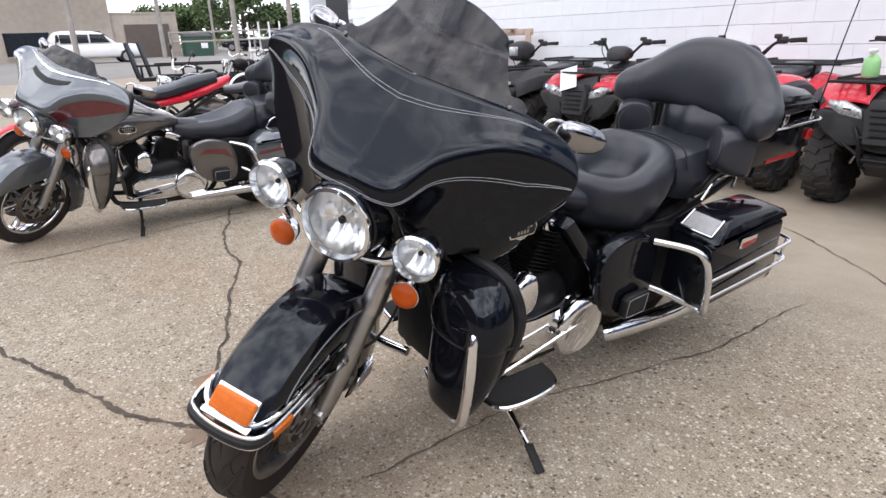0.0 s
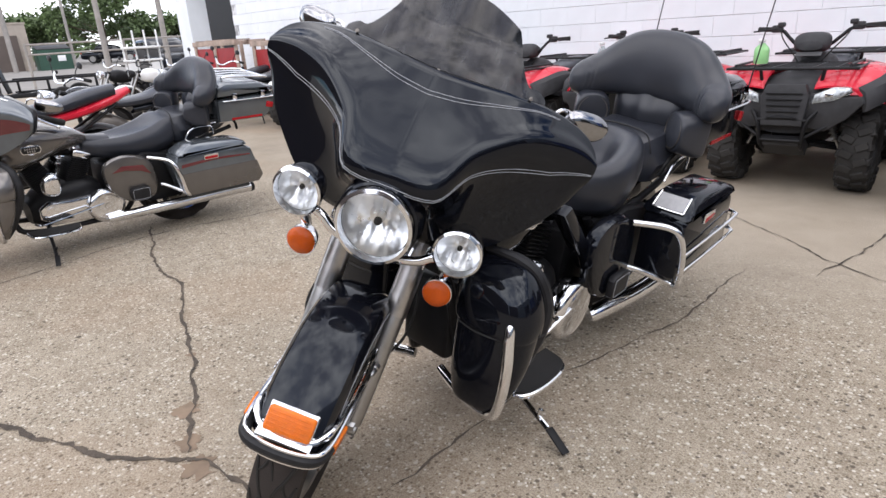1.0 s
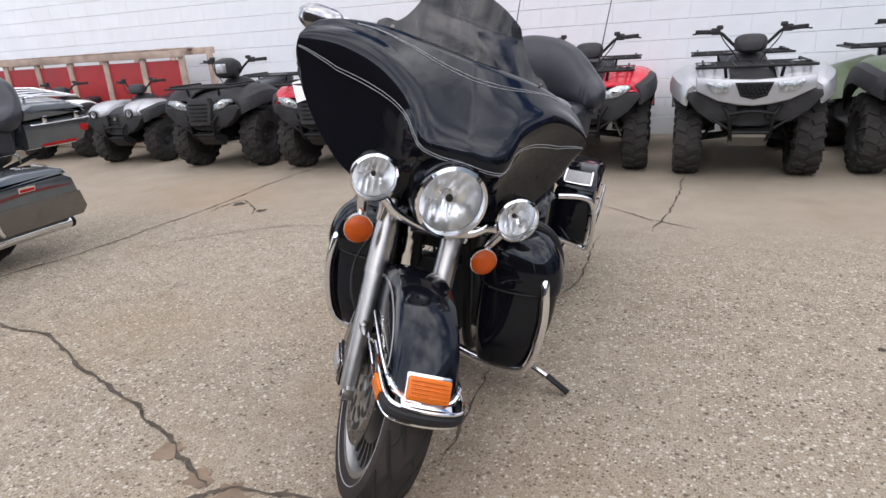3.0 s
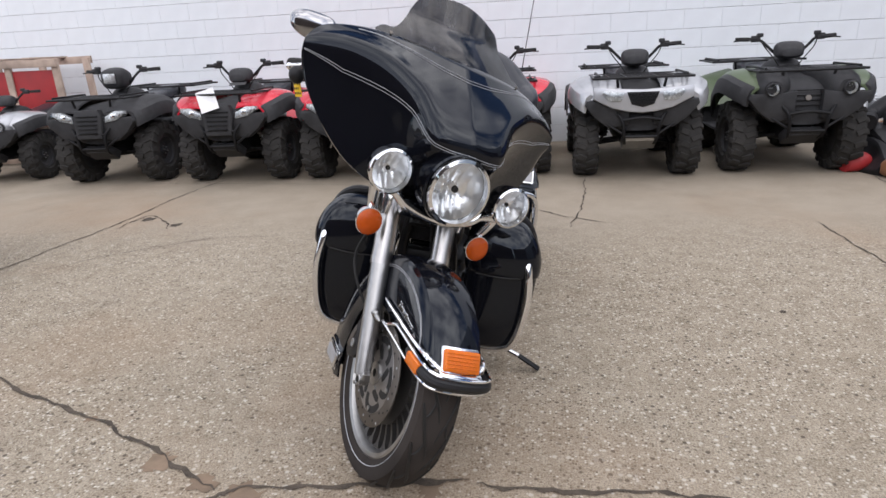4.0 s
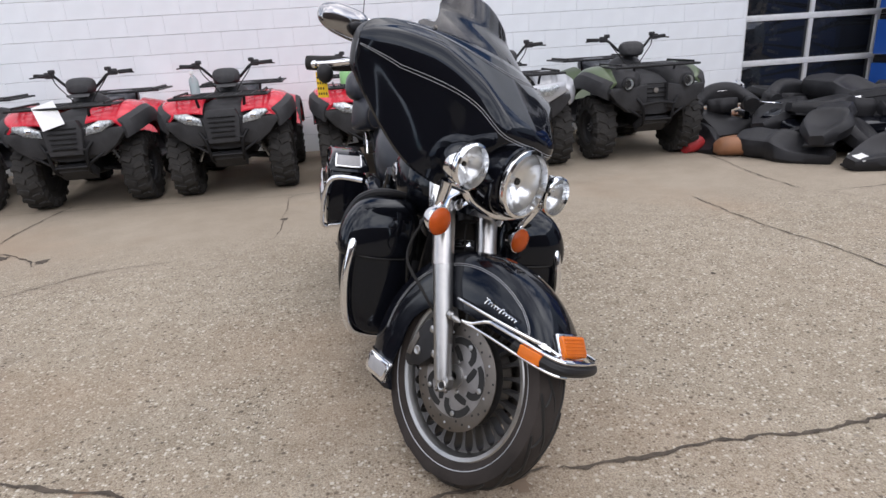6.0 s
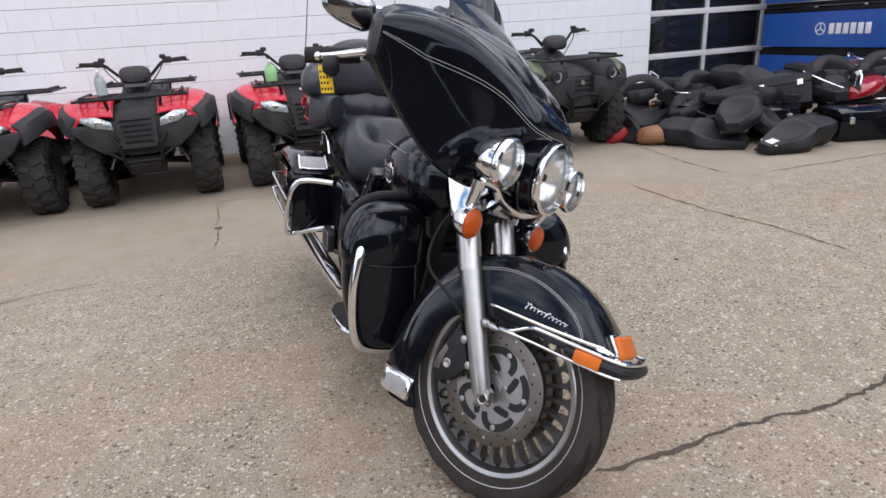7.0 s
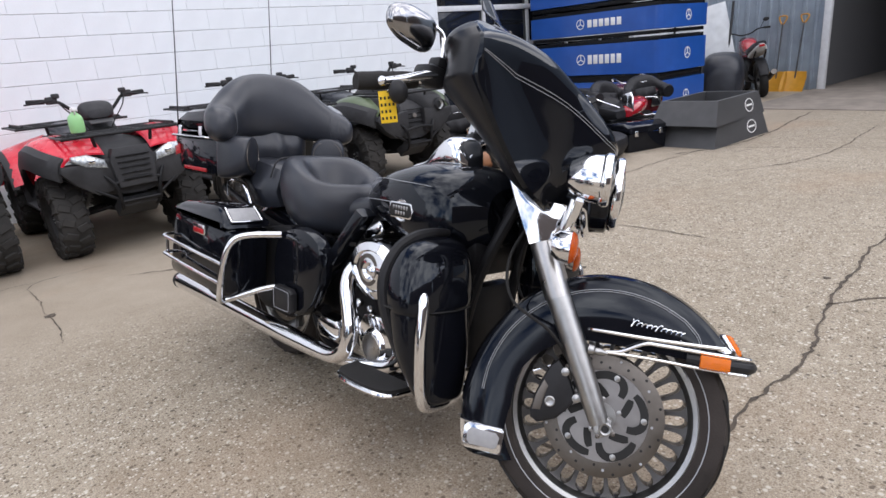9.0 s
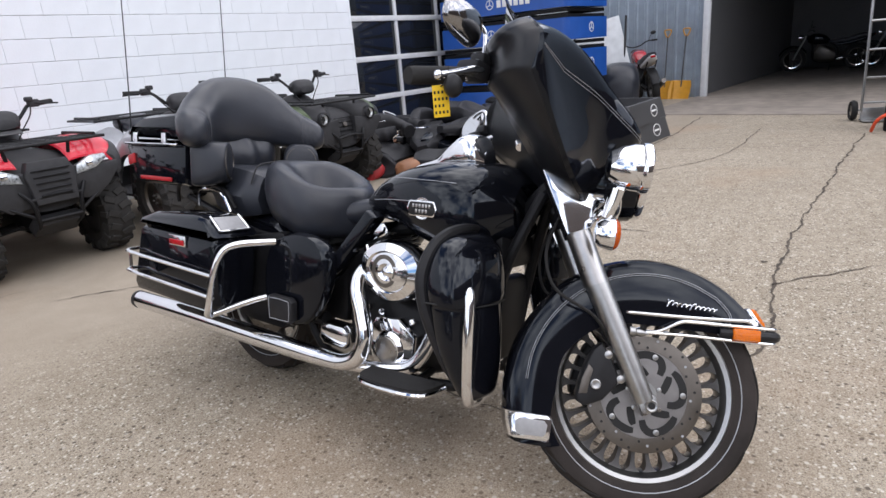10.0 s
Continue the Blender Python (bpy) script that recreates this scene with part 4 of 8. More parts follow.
        flap = part("fender_tip", fender_mesh(AXLE, 0.3695, 0.0925, 193, 220, lambda d: 0.243 / abs(math.cos(radians(d))), 14, 0.030, 0.138, 0.206), CHROME, fen, "chrome mudguard tip")
        for s in (1, -1):
            for grow, y0, y1, mat, name in ((0.0, 0.094, 0.1035, CHROME, "tip_frame"), (-0.011, 0.100, 0.1050, LIDGREY, "tip_panel")):
                x0, x1, z0, z1, r = 1.262 - grow, 1.372 + grow, 0.139 - grow, 0.205 + grow, 0.010
                outline = [(x0 + r, z0), (x1 - r, z0 + 0.002), (x1 - 0.003, z0 + r), (x1, z1 - r), (x1 - r, z1), (x0 + r, z1), (x0, z1 - r), (x0 + 0.001, z0 + r)]
                part(name, slab(B(), outline, *sorted((s * y0, s * y1)), 0.0015), mat, flap, "grey tip panel" if name == "tip_panel" else "")
    for s in (1, -1):
        y = s * 0.106
        lower = part("fork_leg", tube(B(), [(1.589, y, 0.303), (1.586, y, 0.309), (1.511, y, 0.452), (1.440, y, 0.585), (1.437, y, 0.590)], [0.023, 0.0265, 0.030, 0.032, 0.030], 18, 3), ALU, bike, "satin aluminium fork leg", S @ Matrix.Translation((0.007, 0, 0)))
        part("fork_cover", tube(B(), [(1.437, y, 0.586), (1.40, y, 0.664), (1.352, y, 0.766), (1.30, y, 0.875)], 0.0345, 18, 3), SATIN, lower, "satin steel fork cover")
        part("axle_ring", lathe(B(), [(0.0085, -0.02), (0.016, -0.02), (0.017, 0.010), (0.014, 0.013), (0.0085, 0.011)], (1.608, s * 0.112, 0.289), (0, s, 0), 20, close=True), ALU, lower)
        # black disc stands in for the shade inside the axle bore
        part("axle_hole_shade", lathe(B(), [(0.0088, -0.02), (0.0088, 0.0138), (0.001, 0.0138)], (1.608, s * 0.112, 0.289), (0, s, 0), 16), INK, lower)
        bm = slab(B(), [(1.572, 0.312), (1.577, 0.285), (1.590, 0.258), (1.604, 0.266), (1.624, 0.280), (1.622, 0.312), (1.600, 0.322)], *sorted((s * 0.090, s * 0.118)), 0.005)
        part("axle_clamp", bm, ALU, lower)
        for cx, cz in ((1.592, 0.268), (1.628, 0.282)):
            part("clamp_bolt", lathe(B(), [(0.006, 0), (0.006, 0.006), (0.003, 0.008)], (cx, s * 0.117, cz), (0, s, 0), 10), DISC, lower)
        part("fender_boss", lathe(B(), [(0.013, 0), (0.013, 0.014), (0.009, 0.018), (0.010, 0.030), (0.007, 0.040), (0.002, 0.050)], (1.535, s * 0.112, 0.474), (1, 0, -0.05), 14), ALU, lower)
        bm = slab(B(), [(1.482, 0.421), (1.463, 0.401), (1.448, 0.366), (1.435, 0.322), (1.428, 0.278), (1.432, 0.259), (1.452, 0.249), (1.499, 0.271), (1.534, 0.315), (1.538, 0.335), (1.523, 0.363), (1.504, 0.397)], *sorted((s * 0.052, s * 0.112)), 0.010)
        cal = part("brake_caliper", bm, PLASTIC, bike, "black brake caliper", SW)
        part("pad_pin", lathe(B(), [(0.0135, 0), (0.0135, 0.005), (0.011, 0.006), (0.006, 0.004), (0.001, 0.004)], (1.476, s * 0.112, 0.311), (0, s, 0), 16), ALU, cal)
        part("caliper_band", slab(B(), [(1.453, 0.362), (1.466, 0.348), (1.459, 0.314), (1.455, 0.284), (1.433, 0.281), (1.438, 0.322)], *sorted((s * 0.100, s * 0.1145)), 0.002), DISC, cal, "bare metal band")
        for cx, cz in ((1.503, 0.392), (1.541, 0.332)):
            part("mount_bolt", lathe(B(), [(0.011, -0.03), (0.011, 0.006), (0.005, 0.009)], (cx, s * 0.106, cz), (0, s, 0), 12), ALU, cal)
        part("brake_hose", tube(B(), [(1.50, s * 0.09, 0.43), (1.44, s * 0.15, 0.50), (1.33, s * 0.15, 0.56), (1.30, s * 0.11, 0.66), (1.33, s * 0.07, 0.76)], 0.0045, 8, 6), RUBBER, bike, "", S)
        # chrome side plate of the nacelle
        bm = slab(B(), [(1.238, 0.930), (1.272, 0.940), (1.327, 0.848), (1.342, 0.824), (1.434, 0.822), (1.442, 0.800), (1.414, 0.775), (1.412, 0.733), (1.349, 0.706), (1.290, 0.822)], s * 0.132, s * 0.142, 0.003)
        part("nacelle_plate", bm, CHROME, bike, "polished chrome fork side plate", S)
    bm = B()
    box(bm, (0.05, 0.25, 0.05), (1.352, 0, 0.775), 0.012, (0, -26, 0))
    box(bm, (0.05, 0.25, 0.04), (1.275, 0, 0.93), 0.012, (0, -26, 0))
    tube(bm, [(1.39, 0, 0.72), (1.27, 0, 0.97)], 0.035, 14, 2)
    part("fork_yoke", bm, IRON, bike, "", S)

    # batwing fairing with lamps
    fair = part("fairing", fairing_mesh(), P, bike, look_of["fairing_label"], S, angle=60)
    part("inner_fairing", inner_fairing_mesh(), INNER, fair, "matt black inner fairing", angle=100)
    part("windscreen", screen_mesh(look_of["screen"]), SMOKE, fair, "short smoked windscreen, dusty and streaked")
    for y in (-0.245, 0.0, 0.245):
        c = Vector((1.290 - 0.085 * (y / 0.276) ** 2, y, 1.210))
        part("screen_screw", lathe(B(), [(0.0055, 0), (0.0055, 0.003), (0.002, 0.004)], c, (0.8, y * 0.8, 0.6), 12), DISC, fair)
    if stripe:
        for s in (1, -1):
            bm = B()
            for v, i0, i1 in ((2.12, 0, 30), (2.18, 0, 30), (0.44, 0, 19), (0.50, 0, 19)):
                tube(bm, [fairing_point(i, v + (0.55 * min(max((i - 4) / 16, 0.0), 1.0) if v > 2 else 0.0), s) + Vector((0.0006, 0, 0.0006)) for i in range(i0, i1)], 0.0008, 4, 1)
            part("pinstripe", bm, stripe, fair, "double silver pinstripe")
    else:
        for s in (1, -1):
            bm = B()
            rows = [[fairing_point(i, v, s) + Vector((0.0025, 0, 0.001)) for v in (2.35, 2.6, 2.85, 3.1)] for i in range(6, 29)]
            loft(bm, rows, loop=False)
            part("stripe", bm, MAROON, fair, "maroon stripe")
        bm = B()
        rows = [[fairing_point(i, v, s) + Vector((0.004, 0, 0.003)) for v in (0.30, 0.37)] for i, s in [(k, -1) for k in range(17, 0, -1)] + [(k, 1) for k in range(18)]]
        loft(bm, rows, loop=False)
        part("screen_trim", bm, CHROME, fair, "chrome trim strip")
        bm = B()
        rows = [[fairing_point(i, v, s) + Vector((0.003, 0, 0.002)) for v in (0.62, 0.82)] for i, s in [(k, -1) for k in range(8, 0, -1)] + [(k, 1) for k in range(9)]]
        loft(bm, rows, loop=False)
        part("vent", bm, INK, fair, "dark air vent")
    lamp(bike, "headlamp", (1.536, 0, 0.888), 0.090, 0.10, S, "round headlamp in a chrome ring")
    part("headlamp_bucket", lathe(B(), [(0.100, -0.13), (0.112, -0.05), (0.106, -0.004), (0.100, 0.0)], (1.536, 0, 0.888), (1, 0, 0), 40, cap=False), P, bike, "", S)
    for s in (1, -1):
        lamp(bike, "passing_lamp", (1.505, s * 0.215, 0.884), 0.058, 0.082, S, "round auxiliary lamp in a chrome bowl")
        signal(bike, (1.455, s * 0.199, 0.712), S)
        bm = B()
        tube(bm, [(1.455, s * 0.218, 0.826), (1.448, s * 0.210, 0.79), (1.437, s * 0.200, 0.752)], [0.020, 0.017, 0.013], 12, 4)
        part("lamp_bracket", bm, CHROME, bike, "", S)
    bm = B()
    tube(bm, [(1.462, -0.215, 0.822), (1.470, -0.16, 0.818), (1.478, -0.11, 0.790), (1.482, 0, 0.772), (1.478, 0.11, 0.790), (1.470, 0.16, 0.818), (1.462, 0.215, 0.822)], 0.011, 12, 6, flat=1.2)
    part("lamp_bar", bm, CHROME, bike, "curved chrome lamp bar", S)
    part("chin", slab(B(), [(1.43, 0.80), (1.46, 0.785), (1.42, 0.745), (1.37, 0.75)], -0.10, 0.10, 0.008), CHROME, bike, "", S)

    # handlebar, grips and mirrors
    bar = part("handlebar", tube(B(), [(1.20, -0.08, 0.985), (1.18, -0.17, 1.045), (1.12, -0.26, 1.060), (1.04, -0.34, 1.041), (0.93, -0.425, 0.999)], 0.0135, 12, 5), CHROME, bike, "", S)
    join(bm := B(), mirrored(tube(B(), [(1.20, -0.08, 0.985), (1.18, -0.17, 1.045), (1.12, -0.26, 1.060), (1.04, -0.34, 1.041), (0.93, -0.425, 0.999)], 0.0135, 12, 5)))
    part("handlebar_half", bm, CHROME, bike, "", S)
    for s in (-1, 1):
        part("grip", tube(B(), [(1.03, s * 0.348, 1.037), (1.0, s * 0.371, 1.026), (0.92, s * 0.433, 0.996), (0.912, s * 0.439, 0.993)], [0.019, 0.0215, 0.0215, 0.019], 16, 3), RUBBER, bike, "black rubber grip", S)
        bm = B()
        box(bm, (0.075, 0.062, 0.05), (1.055, s * 0.33, 1.055), 0.014, (0, 8, s * 38))
        box(bm, (0.05, 0.05, 0.03), (1.075, s * 0.315, 1.09), 0.010, (0, 8, s * 38))
        part("control_housing", bm, PLASTIC, bike, "black switch housing", S)
        part("lever", ellipsoid(tube(B(), [(1.090, s * 0.318, 1.064), (1.062, s * 0.366, 1.046), (1.018, s * 0.418, 1.015), (0.985, s * 0.455, 0.995)], [0.014, 0.012, 0.009, 0.007], 12, 4), (0.984, s * 0.456, 0.994), (0.011, 0.011, 0.011)), CHROME, bike, "chrome lever", S)
        stem = part("mirror_stem", tube(B(), [(1.075, s * 0.325, 1.068), (1.078, s * 0.324, 1.11), (1.075, s * 0.328, 1.152), (1.060, s * 0.343, 1.168), (1.036, s * 0.372, 1.162), (1.026, s * 0.388, 1.154)], 0.0055, 10, 5), CHROME, bike, "", S)
        t = ellipsoid(B(), (0, 0, 0), (1, 1, 1), u=36, v=20)
        for q in t.verts:
            x, y, z = q.co
            q.co.x = max(x, -0.1) * 0.034
            q.co.y = math.copysign(abs(y) ** 0.72, y) * 0.078
            q.co.z = math.copysign(abs(z) ** 0.72, z) * 0.043 * (1.0 - 0.22 * y * s)
        t.transform(pose(1.020, s * 0.427, 1.136, 0, 6, s * 28))
        mh = part("mirror", t, DIMCHROME, bike, "chrome mirror housing", S)
        t = ellipsoid(B(), (0, 0, 0), (1, 1, 1), u=36, v=20)
        for q in t.verts:
            x, y, z = q.co
            q.co.x = x * 0.0012
            q.co.y = math.copysign(abs(y) ** 0.72, y) * 0.071
            q.co.z = math.copysign(abs(z) ** 0.72, z) * 0.037 * (1.0 - 0.22 * y * s)
        t.transform(pose(1.0155, s * 0.427, 1.136, 0, 6, s * 28))
        part("mirror_glass", t, MIRROR, mh)

    # tank, console and seats
    tank = part("fuel_tank", body(B(), [(0.60, 0.055, 0.74, 0.79, 2.2), (0.68, 0.115, 0.71, 0.845, 2.3), (0.80, 0.175, 0.695, 0.895, 2.4), (0.93, 0.206, 0.652, 0.920, 2.6), (1.05, 0.212, 0.625, 0.924, 2.6), (1.15, 0.180, 0.640, 0.908, 2.5), (1.225, 0.095, 0.70, 0.865, 2.3)], 36), look_of["tank"], bike, look_of["tank_label"])
    part("tank_console", body(B(), [(0.72, 0.014, 0.840, 0.866, 2.6), (0.80, 0.026, 0.875, 0.905, 2.6), (0.89, 0.046, 0.89, 0.930, 2.8), (0.945, 0.060, 0.90, 0.970, 3.4), (1.000, 0.066, 0.90, 1.006, 3.8), (1.05, 0.060, 0.90, 0.998, 3.4), (1.078, 0.036, 0.90, 0.955, 2.6)], 24), CHROME, tank, "chrome tank console")
    for s in (1, -1):
        mb = pose(0.968, s * 0.2075, 0.780, s * 2, 0, 0)
        hexa = [(-0.058, 0.0), (-0.050, 0.021), (-0.044, 0.024), (0.044, 0.024), (0.050, 0.021), (0.058, 0.0), (0.050, -0.021), (0.044, -0.024), (-0.044, -0.024), (-0.050, -0.021)]
        bm = lathe(B(), [(0.026, 0.004), (0.029, 0.006), (0.033, 0.006), (0.035, 0.0), (0.026, 0.0)], (0, 0, 0), (0, s, 0), 32, close=True)
        slab(bm, hexa, *sorted((0.0, s * 0.008)), 0.001)
        bm.transform(mb)
        bad = part("tank_badge", bm, CHROME, tank, "chrome shield badge with a black field")
        bm = slab(B(), [(x * 0.92, z * 0.82) for x, z in hexa], *sorted((s * 0.004, s * 0.0092)), 0.0005)
        lathe(bm, [(0.001, 0.004), (0.0262, 0.004), (0.0262, 0.001)], (0, 0, 0), (0, s, 0), 28)
        bm.transform(mb)
        part("badge_field", bm, INK, bad)
        for row, z in ((6, 0.008), (4, -0.008)):
            for k in range(row):
                bm = B()
                box(bm, (0.0075, 0.0012, 0.011), ((k - (row - 1) / 2) * 0.0125, s * 0.0096, z), 0.0004)
                bm.transform(mb)
                part("badge_bar", bm, SATIN, bad)
        if stripe:
            bm = B()
            tube(bm, [(0.70, s * 0.131, 0.80), (0.80, s * 0.177, 0.862), (0.95, s * 0.193, 0.866), (1.08, s * 0.192, 0.862)], 0.0010, 4, 5)
            tube(bm, [(0.70, s * 0.134, 0.785), (0.80, s * 0.180, 0.795), (0.92, s * 0.206, 0.80)], 0.0010, 4, 5)
            part("pinstripe", bm, stripe, tank)
    if look_of["dressed"]:
        part("rider_seat", rider_seat_mesh(), LEATHER, bike, "black vinyl bucket seat with a deep hollow", angle=80)
    else:
        part("rider_seat", seat_mesh([(0.64, 0.06, 0.66, 0.745, 0.0), (0.52, 0.125, 0.62, 0.738, 0.008), (0.36, 0.170, 0.60, 0.742, 0.016), (0.22, 0.192, 0.60, 0.775, 0.016), (0.12, 0.195, 0.62, 0.835, 0.0), (0.06, 0.185, 0.64, 0.855, -0.01)]), LEATHER, bike, "low stepped black vinyl seat", angle=80)
    part("seat_nose", body(B(), [(0.46, 0.09, 0.66, 0.76, 2.4), (0.56, 0.066, 0.68, 0.772, 2.4), (0.63, 0.045, 0.72, 0.782, 2.4), (0.68, 0.025, 0.755, 0.785, 2.2)], 20), LEATHER, bike)
    part("pillion_seat", seat_mesh([(0.075, 0.150, 0.68, 0.840, -0.01), (0.0, 0.190, 0.67, 0.866, -0.01), (-0.12, 0.198, 0.68, 0.868, 0.0), (-0.22, 0.172, 0.70, 0.866, 0.0), (-0.26, 0.13, 0.71, 0.845, 0.0)]), LEATHER, bike, "black vinyl pillion seat")
    part("seat_piping", tube(B(), [(0.052, -0.165, 0.800), (0.050, -0.13, 0.868), (0.048, -0.06, 0.884), (0.047, 0, 0.886), (0.048, 0.06, 0.884), (0.050, 0.13, 0.868), (0.052, 0.165, 0.800)], 0.004, 6, 4), PLASTIC, bike)

    # top box with wrap-round pad
    box_c = look_of["box"]
    tb = part("top_box", slab(B(), [(-0.27, 0.775), (-0.26, 0.95), (-0.74, 0.965), (-0.765, 0.93), (-0.70, 0.79), (-0.64, 0.77)], -0.265, 0.265, 0.035), box_c, bike, "touring top box")
    part("lid", slab(B(), [(-0.255, 0.962), (-0.27, 1.045), (-0.34, 1.075), (-0.60, 1.065), (-0.73, 1.02), (-0.765, 0.974)], -0.272, 0.272, 0.045), P, tb, "domed lid")
    for s in (1, -1):
        for x in (-0.40, -0.64):
            bm = B()
            box(bm, (0.035, 0.012, 0.055), (x, s * 0.274, 0.965), 0.004)
            part("latch", bm, CHROME, tb, "chrome latch")
        part("box_rail", tube(B(), [(-0.30, s * 0.272, 0.945), (-0.32, s * 0.290, 0.945), (-0.50, s * 0.292, 0.945), (-0.70, s * 0.288, 0.945), (-0.74, s * 0.268, 0.945)], 0.005, 8, 4), CHROME, tb)
        bm = B()
        box(bm, (0.06, 0.010, 0.045), (-0.70, s * 0.266, 0.875), 0.004, (0, -12, 0))
        part("tail_lamp", bm, REDLENS, tb, "red side lamp")
        bm = B()
        box(bm, (0.26, 0.008, 0.018), (-0.50, s * 0.264, 0.798), 0.003)
        part("reflector_strip", bm, REDLENS, tb)
        turn = Matrix.Translation((-0.245, s * 0.262, 0)) @ Matrix.Rotation(radians(-42 * s), 4, "Z") @ Matrix.Translation((0.245, -s * 0.268, 0))
        pod = body(B(), [(-0.245, 0.040, 0.800, 0.950, 5, s * 0.258), (-0.235, 0.056, 0.786, 0.958, 5, s * 0.260), (-0.18, 0.072, 0.786, 0.962, 4, s * 0.264), (-0.135, 0.078, 0.796, 0.962, 3.2, s * 0.266), (-0.104, 0.079, 0.802, 0.960, 2.4, s * 0.268), (-0.097, 0.073, 0.808, 0.955, 2.1, s * 0.268)], 36)
        turn = Matrix.Translation((0.085, s * 0.03, 0)) @ turn
        pod.transform(turn)
        sp = part("pod", pod, LEATHER, tb, "black padded speaker pod")
        rg = lathe(B(), [(0.064, 0.012), (0.066, 0.016), (0.069, 0.016), (0.070, 0.012)], (-0.110, s * 0.268, 0.882), (1, 0, 0.05), 28, close=True)
        rg.transform(turn)
        part("speaker_ring", rg, DISC, tb)
        gr = lathe(B(), [(0.064, 0.013), (0.04, 0.017), (0.001, 0.018)], (-0.110, s * 0.268, 0.882), (1, 0, 0.05), 28)
        gr.transform(turn)
        part("speaker_grille", gr, LEATHER, tb)
        if look_of["whips"]:
            part("antenna", tube(B(), [(-0.70, s * 0.262, 0.92), (-0.715, s * 0.262, 1.3), (-0.75, s * 0.262, 1.75), (-0.79, s * 0.262, 2.1)], [0.004, 0.0028, 0.0022, 0.0015], 6, 4), PLASTIC, tb, "thin black whip antenna")
    part("backrest_pad", backrest_mesh(), LEATHER, tb, "thick padded wrap-round backrest in black vinyl", pose(0.050, 0, -0.006), 80)
    part("lumbar_cushion", lumbar_mesh(), LEATHER, tb, "creased black lumbar cushion", pose(0.035, 0, 0), 70)
    if not look_of["dressed"]:
        rk = part("luggage_rack", tube(B(), [(-0.36, -0.17, 1.075), (-0.38, -0.19, 1.105), (-0.70, -0.19, 1.085), (-0.72, -0.16, 1.08), (-0.72, 0.16, 1.08), (-0.70, 0.19, 1.085), (-0.38, 0.19, 1.105), (-0.36, 0.17, 1.075)], 0.008, 8, 4), CHROME, tb, "chrome luggage rack")
        for y in (-0.095, 0.0, 0.095):
            part("rack_bar", tube(B(), [(-0.37, y, 1.095), (-0.55, y, 1.095), (-0.72, y, 1.08)], 0.006, 8, 3), CHROME, rk)
    # saddlebags with guards
    BAG_M = pose(0.032, 0, -0.008) if look_of["dressed"] else pose(0, 0, 0)
    for s in (1, -1):
        y0, y1 = sorted((s * 0.235, s * 0.432))
        bag = part("saddlebag", slab(B(), [(0.13, 0.375), (0.145, 0.60), (0.135, 0.622), (-0.36, 0.632), (-0.385, 0.615), (-0.455, 0.385), (-0.43, 0.352), (0.10, 0.345)] if look_of["dressed"] else [(0.13, 0.36), (0.19, 0.56), (0.16, 0.625), (-0.36, 0.632), (-0.42, 0.60), (-0.51, 0.36), (-0.47, 0.315), (0.10, 0.315)], y0, y1, 0.028), look_of["bag"], bike, look_of["bag_label"], BAG_M)
        t = slab(B(), [(0.150, 0.628), (0.143, 0.644), (0.074, 0.694), (-0.02, 0.702), (-0.28, 0.690), (-0.365, 0.665), (-0.385, 0.634)], min(s * 0.228, s * 0.440), max(s * 0.228, s * 0.440), 0.022)
        for q in t.verts:
            f = max(0.0, (q.co.z - 0.645) / 0.05)
            q.co.y = s * (0.334 + (abs(q.co.y) - 0.334) * (1 - 0.22 * f))
        lid = part("bag_lid", t, P, bag, "domed bag lid")
        if look_of["dressed"]:
            slope = pose(0.110, s * 0.336, 0.6715, 0, 36, 0)
            bm = B()
            box(bm, (0.074, 0.118, 0.005), (0, 0, 0.002), 0.0015)
            bm.transform(slope)
            part("lid_panel", bm, LIDGREY, lid, "satin grey reflective panel")
            bm = tube(B(), [(-0.040, -0.062, 0.006), (0.030, -0.064, 0.006), (0.040, -0.054, 0.006), (0.040, 0.054, 0.006), (0.030, 0.064, 0.006), (-0.040, 0.062, 0.006)], 0.0045, 8, 3)
            bm.transform(slope)
            part("lid_rail", bm, CHROME, lid, "chrome lid rail")
        bm = B()
        box(bm, (0.112, 0.010, 0.042), (-0.085, s * 0.436, 0.598), 0.004)
        bd = part("bag_badge", bm, CHROME, bag, "chrome badge with a red reflector")
        bm = B()
        box(bm, (0.098, 0.010, 0.020), (-0.085, s * 0.4385, 0.592), 0.002)
        part("reflector", bm, REDLENS, bd)
        if look_of["bag2"]:
            bm = slab(B(), [(0.136, 0.37), (0.165, 0.50), (-0.455, 0.50), (-0.50, 0.375), (-0.465, 0.330), (0.11, 0.328)], *sorted((s * 0.430, s * 0.4365)), 0.002)
            part("lower_panel", bm, P2, bag)
        part("bag_guard", tube(B(), [(0.30, s * 0.270, 0.620), (0.22, s * 0.375, 0.612), (0.190, s * 0.425, 0.585), (0.160, s * 0.448, 0.50), (0.135, s * 0.452, 0.385), (0.110, s * 0.440, 0.345), (0.10, s * 0.40, 0.342), (0.18, s * 0.30, 0.385), (0.22, s * 0.25, 0.40)], 0.0125, 12, 6), CHROME, bike, "chrome bag guard tube", BAG_M)
        for z in (0.505, 0.425) if look_of["dressed"] else ():
            part("bag_rail", tube(B(), [(0.155, s * 0.448, z - 0.01), (-0.10, s * 0.455, z), (-0.40, s * 0.457, z + 0.01), (-0.455, s * 0.448, z + 0.012), (-0.475, s * 0.40, z + 0.012), (-0.475, s * 0.34, z + 0.012)], 0.0075, 10, 5), CHROME, bike, "chrome bag rail", BAG_M)
